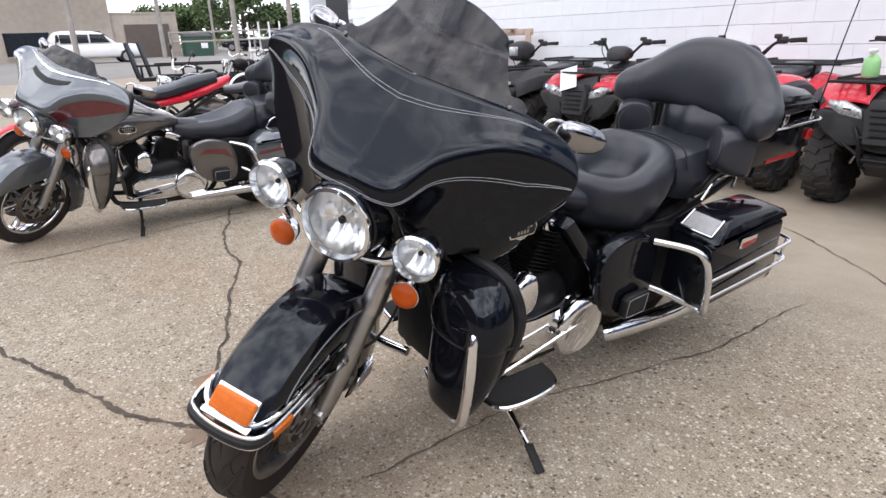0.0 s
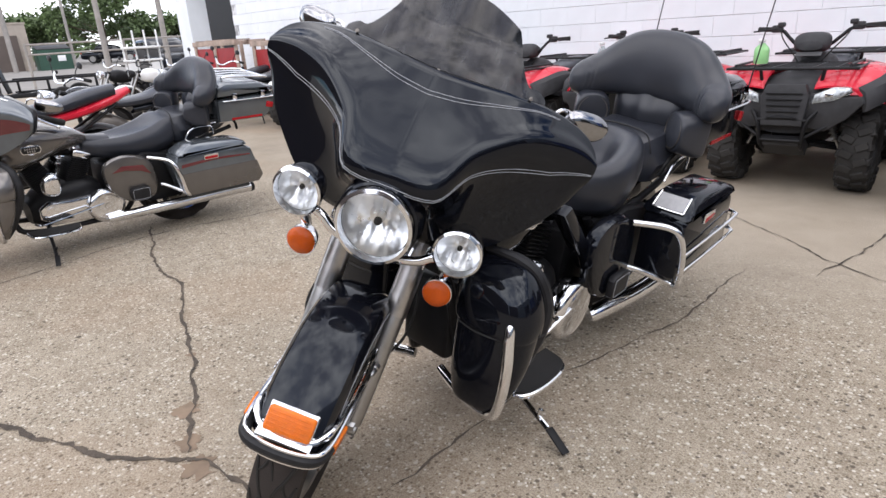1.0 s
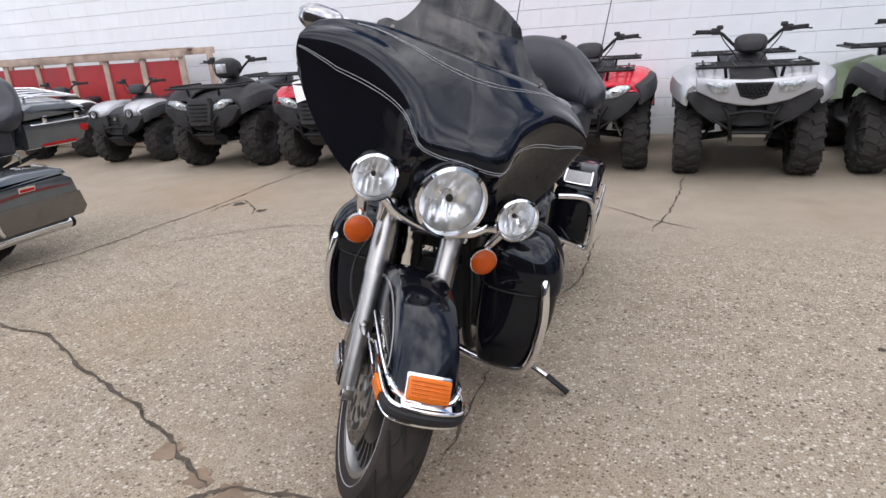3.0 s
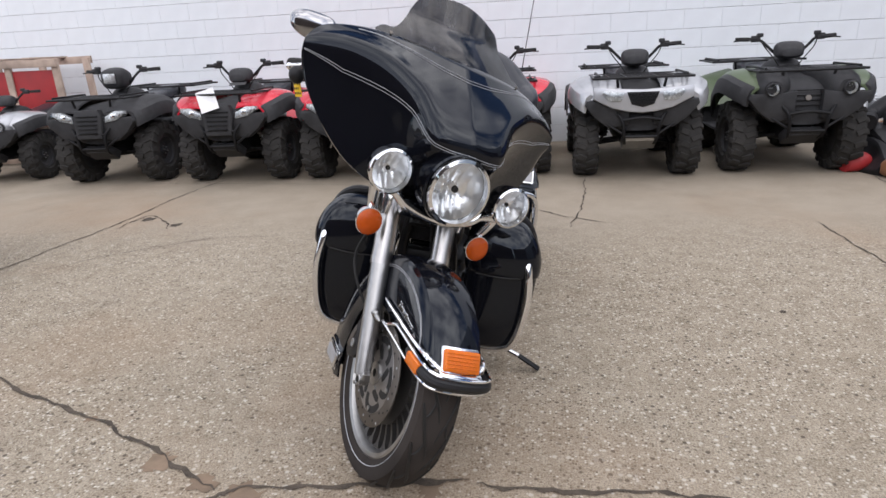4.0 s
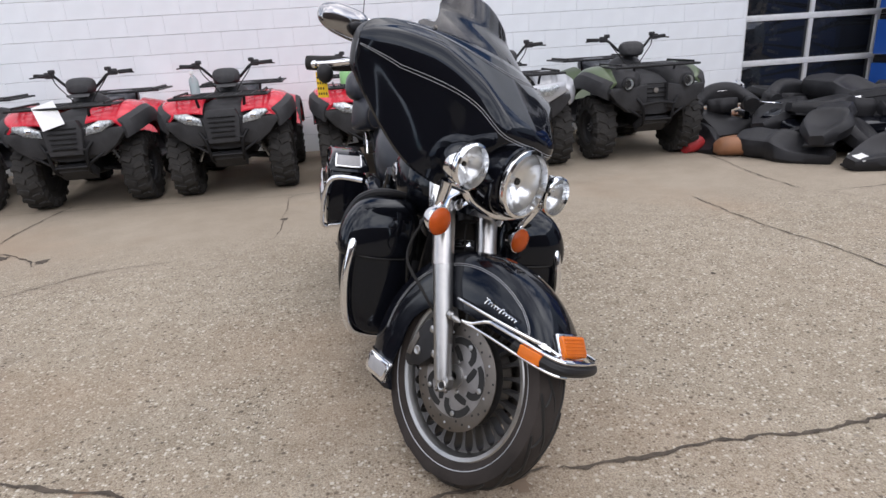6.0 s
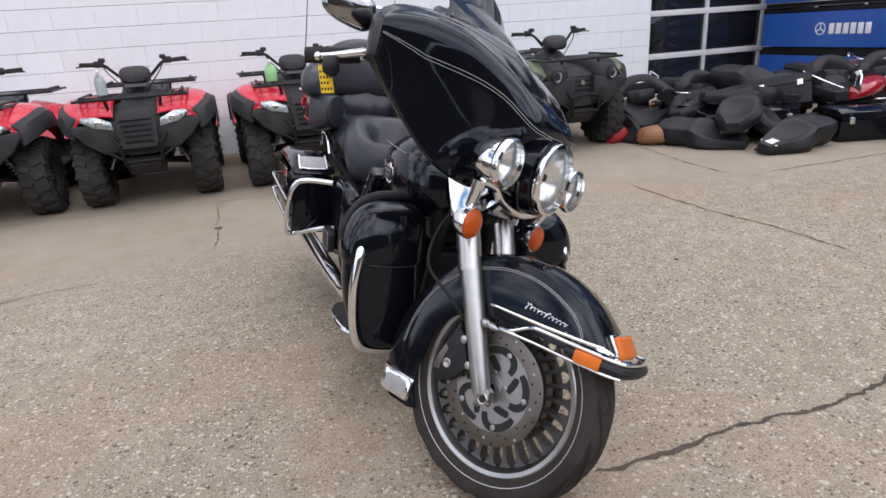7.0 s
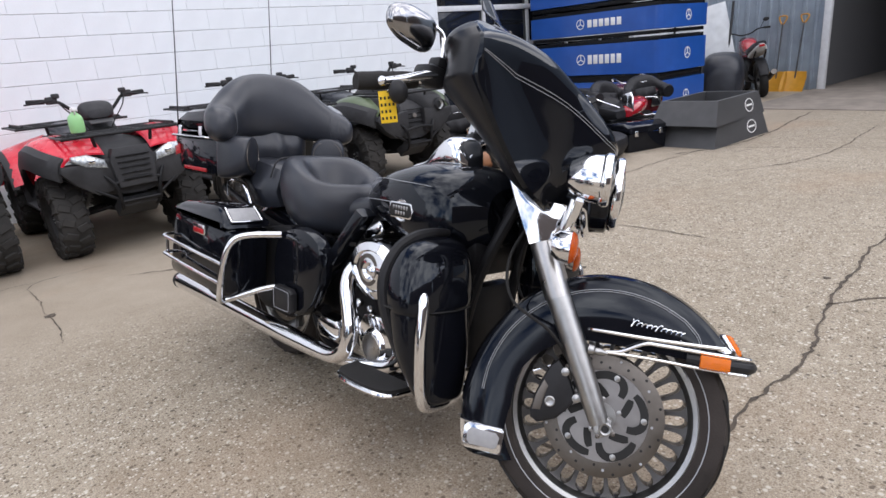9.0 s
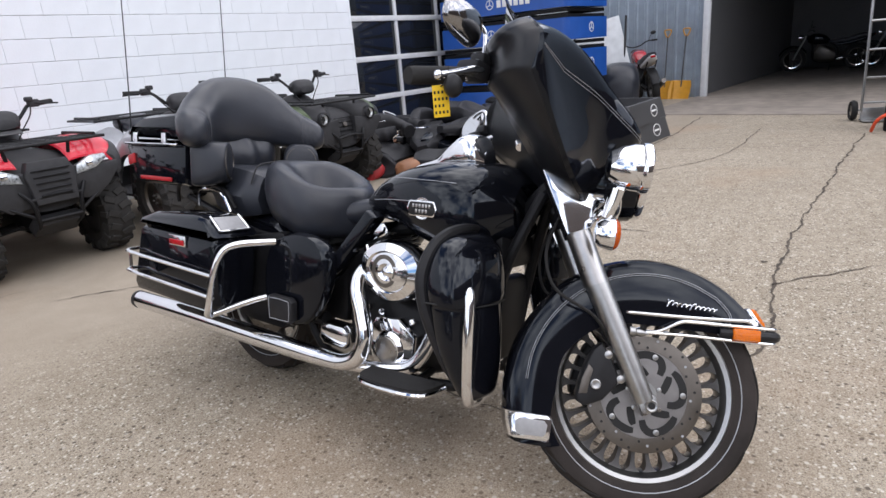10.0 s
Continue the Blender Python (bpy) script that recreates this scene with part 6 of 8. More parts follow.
def atv(m, label, colour, style, group="parked quads", extra=None):
    q = empty("atv", m, label, "quad bike", group)
    R, w, rim, ty = 0.308, 0.20, 0.155, 0.43
    WBA = -1.26
    for x, nm in ((0.0, "front_wheel"), (WBA, "rear_wheel")):
        for s in (1, -1):
            ww = w if x == 0 else w * 1.2
            c = (x, s * ty, R)
            wh = part(nm, lathe(B(), [(rim + 0.004, -ww * 0.36), (rim + 0.004, ww * 0.38), (rim - 0.012, ww * 0.40), (rim - 0.02, ww * 0.30), (0.09, ww * 0.18), (0.05, ww * 0.22), (0.045, ww * 0.30), (0.001, ww * 0.31)], c, (0, s, 0), 28), QUADBLACK if style != "king" else DISC, q, "steel wheel")
            carcass, knobs = knobbly_tyre(c, R, ww, rim, s)
            part("tyre", carcass, QUADTYRE, wh, "knobbly off-road tyre")
            tagged(part("tread", knobs, QUADTYRE, wh), kind="stuff")
            for k in range(4):
                a = k * math.pi / 2 + 0.4
                bm = B()
                lathe(bm, [(0.007, 0), (0.007, 0.018), (0.003, 0.02)], (x + 0.032 * math.cos(a), s * (ty + ww * 0.29), R + 0.032 * math.sin(a)), (0, s, 0), 8)
                part("lug_nut", bm, ALU, wh)
    # chassis and suspension
    bm = B()
    body(bm, [(0.24, 0.10, 0.30, 0.46, 4), (0.0, 0.15, 0.27, 0.52, 4), (-0.5, 0.17, 0.25, 0.58, 4), (-1.1, 0.15, 0.27, 0.55, 4), (-1.4, 0.12, 0.34, 0.52, 4)], 20)
    part("chassis", bm, IRON, q, "black frame and engine")
    for x in (0.0, WBA):
        for s in (1, -1):
            bm = B()
            tube(bm, [(x + 0.10, s * 0.11, 0.33), (x, s * (ty - 0.08), 0.28)], 0.013, 8, 1)
            tube(bm, [(x - 0.12, s * 0.11, 0.33), (x, s * (ty - 0.08), 0.28)], 0.013, 8, 1)
            tube(bm, [(x, s * 0.12, 0.33), (x, s * (ty - 0.06), R)], 0.02, 8, 1)
            part("suspension_arm", bm, IRON, q)
            bm = B()
            p0, p1 = Vector((x + 0.06, s * 0.17, 0.60)), Vector((x + 0.05, s * 0.31, 0.30))
            pts = []
            ax = (p1 - p0).normalized()
            side = ax.cross(Vector((1, 0, 0))).normalized()
            fw = ax.cross(side)
            for k in range(57):
                a = k * 2 * math.pi / 8
                pts.append(p0.lerp(p1, 0.15 + 0.65 * k / 56) + 0.028 * (math.cos(a) * side + math.sin(a) * fw))
            tube(bm, pts, 0.0055, 5, 1)
            tube(bm, [p0, p1], 0.013, 8, 1)
            part("shock_absorber", bm, ALU if style == "rancher" else IRON, q, "coil spring shock")
    # mudguards
    top = colour if style != "rubicon" else QUADBLACK
    for s in (1, -1):
        fr = part("front_mudguard", quad_guard(s), top, q, "smooth front mudguard")
        part("flare", quad_flare(s), QUADBLACK if style != "king" else colour, fr, "lower lip of the mudguard")
        rr = part("rear_mudguard", shell(B(), (WBA, 0, R), 0.52, 0.44, 25, 165, s * 0.20, s * 0.57, 12, 0.012, 0.02), colour if style != "rubicon" else QUADBLACK, q, "rear mudguard")
        part("flare", shell(B(), (WBA, 0, R), 0.435, 0.41, 20, 165, s * 0.54, s * 0.585, 12, 0.012), QUADBLACK, rr)
        bm = B()
        box(bm, (0.62, 0.30, 0.025), (-0.62, s * 0.36, 0.315), 0.008)
        box(bm, (0.025, 0.30, 0.24), (-0.92, s * 0.36, 0.42), 0.008, (0, -14, 0))
        box(bm, (0.025, 0.30, 0.26), (-0.33, s * 0.36, 0.43), 0.008, (0, 18, 0))
        part("footwell", bm, QUADBLACK, q, "black footwell")
    # nose
    dark = QUADBLACK
    nose = part("nose", body(B(), [(0.36, 0.16, 0.44, 0.66, 3.5), (0.31, 0.25, 0.44, 0.74, 3.5), (0.18, 0.29, 0.46, 0.80, 3.5), (0.0, 0.28, 0.50, 0.82, 3.5), (-0.25, 0.22, 0.52, 0.84, 3.0), (-0.45, 0.15, 0.55, 0.86, 2.5)], 28), dark, q, "front bodywork")
    for k in range(5):
        bm = B()
        box(bm, (0.012, 0.23 - 0.01 * k, 0.010), ((0.447 if style in ("rancher", "rubicon") else 0.36) + 0.004 * k, 0, 0.72 - 0.040 * k), 0.003)
        part("slat", bm, IRON, nose)
    for s in (1, -1):
        t = slab(B(), [(0.10, 0.50), (0.26, 0.47), (0.38, 0.56), (0.46, 0.66), (0.45, 0.70), (0.24, 0.70), (0.10, 0.72)], -0.075, 0.055, 0.012)
        t.transform(pose(0.335, 0, 0, 0, 0, 90) @ Matrix.Diagonal((s, 1, 1, 1)))
        part("fascia", t, dark, nose, "black front fascia")
    if style in ("rancher", "rubicon"):
        for s in (1, -1):
            t = slab(B(), [(0.165, 0.655), (0.30, 0.680), (0.385, 0.735), (0.375, 0.765), (0.28, 0.765), (0.175, 0.715)], -0.035, 0.03, 0.008)
            t.transform(pose(0.478, 0, 0, -8, 0, 90) @ Matrix.Diagonal((s, 1, 1, 1)))
            hl = part("headlight", t, QUADLAMP, nose, "slanted clear headlight")
            t = slab(B(), [(0.160, 0.650), (0.302, 0.676), (0.390, 0.734), (0.378, 0.770), (0.278, 0.770), (0.170, 0.718)], -0.041, -0.037, 0.001)
            t.transform(pose(0.478, 0, 0, -8, 0, 90) @ Matrix.Diagonal((s, 1, 1, 1)))
            ln = part("lens", t, GLASS, hl)
            ln.visible_shadow = False
            bm = B()
            box(bm, (0.02, 0.05, 0.04), (0.415, s * 0.26, 0.715), 0.008, (0, -8, 0))
            part("bulb_shade", bm, CHROME, hl)
        t = slab(B(), [(-0.13, 0.50), (0.13, 0.50), (0.15, 0.70), (0.12, 0.78), (-0.12, 0.78), (-0.15, 0.70)], -0.06, 0.03, 0.014)
        t.transform(pose(0.455, 0, 0, -6, 0, 90))
        part("grille_panel", t, QUADBLACK, nose, "black slatted grille panel")
    elif style == "king":
        t = slab(B(), [(0.0, 0.60), (0.11, 0.61), (0.24, 0.64), (0.40, 0.72), (0.40, 0.82), (0.20, 0.80), (0.0, 0.79), (-0.20, 0.80), (-0.40, 0.82), (-0.40, 0.72), (-0.24, 0.64), (-0.11, 0.61)], -0.04, 0.03, 0.015)
        t.transform(pose(0.492, 0, 0.0, -6, 0, 90))
        part("silver_mask", t, colour, nose, "silver front mask")
        bm = B()
        for r in range(4):
            for k in range(9 - r):
                lathe(bm, [(0.011, -0.006), (0.013, 0.0), (0.011, 0.006)], (0.462 + 0.003 * r, (k - (8 - r) / 2) * 0.027, 0.752 - 0.024 * r), (1, 0, 0.1), 6)
        part("mesh_grille", bm, IRON, nose, "black honeycomb grille")
        bm = slab(B(), [(-0.13, 0.77), (0.13, 0.77), (0.09, 0.67), (0.0, 0.645), (-0.09, 0.67)], -0.043, -0.038, 0.001)
        bm.transform(pose(0.492, 0, 0.0, -6, 0, 90))
        part("grille_back", bm, INK, nose)
        for s in (1, -1):
            t = slab(B(), [(0.15, 0.765), (0.17, 0.70), (0.27, 0.70), (0.33, 0.765), (0.31, 0.785)], -0.05, 0.0, 0.006)
            t.transform(pose(0.492, 0, 0.0, -6, 0, 90) @ Matrix.Diagonal((s, 1, 1, 1)))
            hl = part("headlight", t, QUADLAMP, nose, "angular clear headlight")
            t = slab(B(), [(0.15, 0.768), (0.17, 0.697), (0.272, 0.697), (0.335, 0.768), (0.312, 0.79)], -0.055, -0.051, 0.001)
            t.transform(pose(0.492, 0, 0.0, -6, 0, 90) @ Matrix.Diagonal((s, 1, 1, 1)))
            part("lens", t, GLASS, hl)
    else:
        for s in (1, -1):
            lamp(q, "headlight", (0.415, s * 0.29, 0.735), 0.05, 0.07, None, "round headlight in a black ring", shell=QUADBLACK)
            t = body(B(), [(0.40, 0.075, 0.64, 0.80, 2.4, s * 0.28), (0.30, 0.14, 0.62, 0.855, 2.8, s * 0.26), (0.05, 0.16, 0.66, 0.895, 3.0, s * 0.24), (-0.25, 0.12, 0.70, 0.88, 2.6, s * 0.22)], 20)
            part("lamp_cowl", t, QUADBLACK if style != "sport" else colour, nose, "moulded lamp cowl")
        part("emblem", lathe(B(), [(0.001, 0.004), (0.022, 0.003), (0.024, 0)], (0.375, 0, 0.66), (1, 0, 0.2), 20), DISC, nose)
    # bumper
    bm = B()
    for s in (1, -1):
        tube(bm, [(0.20, s * 0.10, 0.30), (0.40, s * 0.13, 0.36), (0.44, s * 0.15, 0.52), (0.40, s * 0.20, 0.60)], 0.014, 8, 4)
        tube(bm, [(0.42, s * 0.14, 0.42), (0.38, s * 0.34, 0.55), (0.26, s * 0.44, 0.62)], 0.012, 8, 4)
    tube(bm, [(0.44, -0.15, 0.54), (0.455, 0, 0.56), (0.44, 0.15, 0.54)], 0.014, 8, 4)
    tube(bm, [(0.42, -0.13, 0.40), (0.43, 0.13, 0.40)], 0.014, 8, 2)
    part("bumper", bm, IRON, q, "black tubular front bumper")
    bm = slab(B(), [(0.26, 0.27), (0.40, 0.36), (0.405, 0.40), (0.34, 0.42), (0.2, 0.34)], -0.14, 0.14, 0.01)
    part("skid_plate", bm, ALU if style == "king" else QUADBLACK, q)
    # racks
    racks = () if style == "sport" else ((0.40, -0.14, 0.39, 0.880, "front_rack"), (-0.98, -1.58, 0.42, 0.905, "rear_rack"))
    for x0, x1, hw, z, nm in racks:
        rk = part(nm, tube(B(), [(x0, -hw + 0.05, z), (x0, hw - 0.05, z), (x0 - 0.05, hw, z), (x1 + 0.05, hw, z), (x1, hw - 0.05, z), (x1, -hw + 0.05, z), (x1 + 0.05, -hw, z), (x0 - 0.05, -hw, z)], 0.010, 8, 3, closed=True), IRON, q, "black steel luggage rack")
        for k in range(1, 7):
            x = x0 + (x1 - x0) * k / 7
            part("bar", tube(B(), [(x, -hw, z), (x, hw, z)], 0.007, 8, 1), IRON, rk)
        for s in (1, -1):
            for f in (0.0, 0.2, 0.42):
                part("bar", tube(B(), [(x0, s * hw * f * 1.6, z), (x1, s * hw * f * 1.6, z)], 0.007, 8, 1), IRON, rk)
            part("side_rail", tube(B(), [(x0 - 0.02, s * hw * 0.9, z), (x0 - 0.02, s * hw * 0.9, z + 0.022), (x1 + 0.02, s * hw * 0.9, z + 0.022), (x1 + 0.02, s * hw * 0.9, z)], 0.009, 8, 1), IRON, rk)
            part("strut", tube(B(), [(x0 - 0.08, s * 0.2, z), (x0 - 0.10, s * 0.18, z - 0.13)], 0.012, 8, 1), IRON, rk)
    # seat, tank cover, pod and handlebar
    part("tank_cover", body(B(), [(-0.16, 0.10, 0.78, 0.90, 2.6), (-0.30, 0.15, 0.74, 0.955, 2.6), (-0.45, 0.15, 0.70, 0.93, 2.6), (-0.56, 0.12, 0.68, 0.86, 2.4)], 24), QUADBLACK, q, "black tank cover")
    part("seat", body(B(), [(-0.50, 0.11, 0.72, 0.85, 2.8), (-0.65, 0.15, 0.72, 0.855, 3), (-0.9, 0.17, 0.74, 0.88, 3), (-1.2, 0.18, 0.77, 0.92, 3), (-1.32, 0.15, 0.80, 0.90, 2.8)], 24), LEATHER, q, "black vinyl seat")
    pod_x = -0.22
    if style == "rubicon":
        bm = body(B(), [(pod_x + 0.16, 0.07, 0.99, 1.11, 3.0), (pod_x + 0.13, 0.115, 0.95, 1.14, 3.2), (pod_x + 0.02, 0.12, 0.94, 1.16, 3.0), (pod_x - 0.08, 0.10, 0.97, 1.13, 2.6)], 24)
        pod = part("headlight_pod", bm, QUADBLACK, q, "handlebar pod with a square lamp")
        bm = B()
        box(bm, (0.02, 0.13, 0.10), (pod_x + 0.165, 0, 1.05), 0.02)
        part("lamp", bm, QUADLAMP, pod, "clear centre lamp")
    else:
        bm = body(B(), [(pod_x + 0.10, 0.08, 0.97, 1.03, 3.0), (pod_x + 0.06, 0.115, 0.95, 1.08, 3.2), (pod_x, 0.12, 0.95, 1.095, 3.0), (pod_x - 0.09, 0.09, 0.97, 1.07, 2.6)], 24)
        pod = part("instrument_pod", bm, QUADBLACK, q, "black instrument pod")
        if style in ("rancher",):
            bm = B()
            box(bm, (0.06, 0.17, 0.006), (pod_x + 0.12, 0, 0.945), 0.002, (0, 24, 0))
            part("name_strip", bm, GREYTUB, pod)
    half = [(pod_x - 0.02, 0, 0.99), (pod_x - 0.01, 0.10, 1.00), (pod_x - 0.02, 0.17, 1.06), (pod_x - 0.05, 0.24, 1.115), (pod_x - 0.11, 0.40, 1.125)]
    hb = part("handlebar", tube(B(), [(x, -y, z) for x, y, z in half[:0:-1]] + half, 0.0125, 10, 4), IRON, q, "black handlebar")
    for s in (1, -1):
        part("grip", tube(B(), [(pod_x - 0.075, s * 0.305, 1.121), (pod_x - 0.115, s * 0.415, 1.126)], 0.018, 12, 2), RUBBER, hb)
        bm = B()
        box(bm, (0.06, 0.075, 0.055), (pod_x - 0.045, s * 0.265, 1.125), 0.012)
        box(bm, (0.05, 0.05, 0.035), (pod_x - 0.03, s * 0.235, 1.155), 0.01)
        part("switch_box", bm, QUADBLACK, hb)
        part("lever", tube(B(), [(pod_x - 0.02, s * 0.26, 1.125), (pod_x - 0.02, s * 0.33, 1.118), (pod_x - 0.07, s * 0.44, 1.110)], 0.006, 8, 3), IRON, hb)
        part("cable", tube(B(), [(pod_x - 0.03, s * 0.24, 1.13), (pod_x + 0.03, s * 0.20, 1.05), (pod_x + 0.05, s * 0.12, 0.95), (pod_x + 0.06, s * 0.06, 0.86)], 0.005, 6, 4), RUBBER, hb)
    return q


def at_lot(x, y, yaw=0.0):
    return LOT @ pose(x, y, 0, 0, 0, -90 + yaw)


atv(at_lot(-5.93, 5.17, 4), "black utility quad with a lamp pod, parked by the wall", BLACK, "rubicon")
atv(at_lot(-4.53, 5.16, 2), "red and black utility quad with a paper sheet on its rack", RED, "rancher")
atv(at_lot(-3.28, 5.20, 2), "red and black utility quad with a spray bottle on its rack", RED, "rancher")
atv(at_lot(-1.97, 5.24, 3), "red and black utility quad with a green bottle on its rack", RED, "rancher")
atv(at_lot(-0.68, 5.13, 0), "silver utility quad with a honeycomb grille", SILVER, "king")
atv(at_lot(0.64, 5.22, 0), "olive green utility quad with round headlights", GREEN, "kodiak")


def bottle(m, mat, label):
    b = empty("spray_bottle", m, label, "bottle")
    part("body", lathe(B(), [(0.001, 0), (0.036, 0.002), (0.040, 0.02), (0.040, 0.13), (0.034, 0.16), (0.016, 0.19), (0.014, 0.20)], (0, 0, 0), (0, 0, 1), 20), mat, b)
    bm = B()
    box(bm, (0.075, 0.025, 0.035), (0.015, 0, 0.225), 0.008)
    tube(bm, [(0.03, 0, 0.21), (0.035, 0, 0.19), (0.025, 0, 0.175)], 0.004, 6, 3)
    part("trigger", bm, WHITE, b, "white trigger head")
    return b


bottle(at_lot(-2.2, 5.04) @ pose(0, 0, 0.900) @ Matrix.Diagonal((1.25, 1.25, 0.72, 1)), BOTTLE, "green spray bottle on a quad's rack")
bottle(at_lot(-3.5, 5.05) @ pose(0, 0, 0.900) @ Matrix.Diagonal((1.0, 1.0, 0.8, 1)), CLEARB, "clear spray bottle on a quad's rack")
bm = B()
box(bm, (0.002, 0.17, 0.22), (0, 0, 0), 0)
tagged(part("paper_sheet", bm, PAPER, m=at_lot(-4.55, 4.78) @ pose(0.05, -0.04, 0.83, 18, -30, 10)), "white paper sheet on the quad's front rack", "paper")

# ---- second touring motorcycle ----
touring_bike(pose(-1.84, 5.40, 0.0, -9.0, 0, 221.0), "charcoal and pewter touring motorcycle with maroon stripes, on its side stand", SECOND, 36.0, "touring motorcycles")

# price tag that hangs from the handlebar of the black motorcycle
tag_m = Matrix.Translation(main_bike.matrix_basis @ steering(33.6) @ Vector((0.988, -0.430, 0.980))) @ pose(0, 0, 0, 0, 0, 221.8 + 33.6)
tag = empty("price_tag", tag_m, "yellow paper price tag hanging from the handlebar", "tag")
bm = B()
box(bm, (0.0015, 0.038, 0.072), (0, 0, -0.036), 0.0005, (0, 0, -72))
part("card", bm, YELLOW, tag)
for k in range(4):
    for j in range(3 + k % 2):
        for side in (1, -1):
            bm = B()
            box(bm, (0.0008, 0.0045, 0.0065), (side * 0.0012, -0.014 + 0.009 * j, 0), 0.0002)
            bm.transform(pose(0, 0, -0.016 - 0.015 * k, 0, 0, -72))
            part("print_bar", bm, INK, tag)
part("fob", ellipsoid(B(), (0.030, -0.006, -0.004), (0.022, 0.024, 0.027)), PLASTIC, tag, "round black fob")
part("string", tube(B(), [(0.022, 0.004, 0.040), (0.022, 0.000, 0.022), (0.012, 0, 0.004), (0.001, 0, -0.004)], 0.0012, 5, 3), PLASTIC, tag)


# ---- other motorcycles ----
def small_bike(m, label, paint, tail, high=0.0, steer=0.0, chrome=False):
    """A plain road or trail motorcycle; x forward from the rear contact."""
    k = empty("motorcycle", m, label, "motorcycle", "other motorcycles")
    R = 0.31
    wb = 1.42
    for x, nm in ((0.0, "rear_wheel"), (wb, "front_wheel")):
        w = 0.14 if x == 0 else 0.11
        c = (x, 0, R)
        wh = part(nm, lathe(B(), [(0.010, -0.06), (0.03, -0.06), (0.03, 0.06), (0.010, 0.06)], c, (0, 1, 0), 16, close=True), IRON, k)
        part("tyre", lathe(B(), tyre_profile(R, w, 0.215), c, (0, 1, 0), 40, close=True), RUBBER, wh, "black tyre")
        part("rim", lathe(B(), [(0.195, -0.035), (0.219, -0.04), (0.219, 0.04), (0.195, 0.035)], c, (0, 1, 0), 40, close=True), CHROME if chrome else RIMGREY, wh)
        for i in range(8):
            a = i * math.pi / 4
            part("spoke", tube(B(), [(x + 0.03 * math.cos(a), 0, R + 0.03 * math.sin(a)), (x + 0.20 * math.cos(a), 0, R + 0.20 * math.sin(a))], 0.009, 6, 1), CHROME if chrome else RIMGREY, wh)
        part("fender", fender_mesh(Vector(c), R + 0.05, w * 0.55, 20 if x else 40, 150 if x else 165, lambda d: R + 0.02, 16), paint if x else PLASTIC, k)
    for s in (1, -1):
        part("fork_leg", tube(B(), [(wb, s * 0.085, R), (wb - 0.26, s * 0.085, 0.88 + high)], 0.022, 12, 2), ALU, k)
        part("grip", tube(B(), [(1.02, s * 0.30, 1.06 + high), (0.98, s * 0.40, 1.05 + high)], 0.018, 10, 2), RUBBER, k)
        part("mirror_arm", tube(B(), [(1.07, s * 0.25, 1.06 + high), (1.06, s * 0.29, 1.14 + high), (1.05, s * 0.33, 1.19 + high)], 0.005, 6, 3), IRON, k)
        part("mirror", ellipsoid(B(), (1.04, s * 0.35, 1.20 + high), (0.015, 0.055, 0.035), u=16, v=10), PLASTIC, k)
    part("handlebar", tube(B(), [(0.99, -0.38, 1.05 + high), (1.07, -0.22, 1.06 + high), (1.12, -0.08, 1.0 + high), (1.12, 0.08, 1.0 + high), (1.07, 0.22, 1.06 + high), (0.99, 0.38, 1.05 + high)], 0.012, 8, 4), CHROME if chrome else IRON, k)
    lamp(k, "headlamp", (1.30, 0, 0.86 + high), 0.075, 0.11, None, "round headlamp", shell=CHROME if chrome else PLASTIC)
    part("fuel_tank", body(B(), [(0.62, 0.08, 0.70 + high, 0.78 + high, 2.4), (0.72, 0.13, 0.68 + high, 0.88 + high, 2.5), (0.90, 0.15, 0.67 + high, 0.94 + high, 2.5), (1.04, 0.12, 0.70 + high, 0.92 + high, 2.4), (1.11, 0.05, 0.74 + high, 0.86 + high, 2.2)], 24), paint, k, "painted fuel tank")
    part("seat", body(B(), [(0.70, 0.07, 0.70 + high, 0.78 + high, 2.8), (0.52, 0.12, 0.68 + high, 0.77 + high, 3), (0.25, 0.14, 0.70 + high, 0.80 + high, 3), (0.05, 0.12, 0.74 + high, 0.86 + high, 3), (-0.20, 0.09, 0.80 + high, 0.90 + high, 2.8)], 20), LEATHER, k, "black seat")
    part("tail_unit", body(B(), [(0.45, 0.10, 0.60 + high, 0.69 + high, 2.6), (0.15, 0.135, 0.64 + high, 0.73 + high, 2.6), (-0.15, 0.105, 0.72 + high, 0.815 + high, 2.6), (-0.32, 0.05, 0.80 + high, 0.865 + high, 2.4)], 20), tail, k, "painted tail")
    bm = B()
    box(bm, (0.02, 0.09, 0.04), (-0.325, 0, 0.83 + high), 0.008)
    part("tail_lamp", bm, REDLENS, k)
    bm = B()
    body(bm, [(0.48, 0.12, 0.24, 0.50, 3.0), (0.62, 0.15, 0.22, 0.60, 3.2), (0.80, 0.15, 0.22, 0.66, 3.2), (0.95, 0.10, 0.28, 0.56, 2.8)], 20)
    eng = part("engine", bm, IRON if not chrome else DISC, k, "finned engine")
    for i in range(8):
        bm = B()
        box(bm, (0.20, 0.26, 0.008), (0.80, 0, 0.48 + 0.024 * i), 0.002, (0, -14, 0))
        part("fin", bm, IRON if not chrome else DISC, eng)
    bm = B()
    tube(bm, [(1.16, 0, 0.86 + high), (1.0, 0, 0.66), (0.95, 0, 0.28), (0.55, 0, 0.22), (0.42, 0, 0.42), (0.55, 0, 0.66 + high), (1.14, 0, 0.90 + high)], 0.026, 8, 4)
    for s in (1, -1):
        tube(bm, [(0.46, s * 0.10, 0.36), (0.0, s * 0.10, R)], 0.022, 8, 2)
        tube(bm, [(0.42, s * 0.10, 0.45), (-0.2, s * 0.08, 0.74 + high)], 0.014, 8, 2)
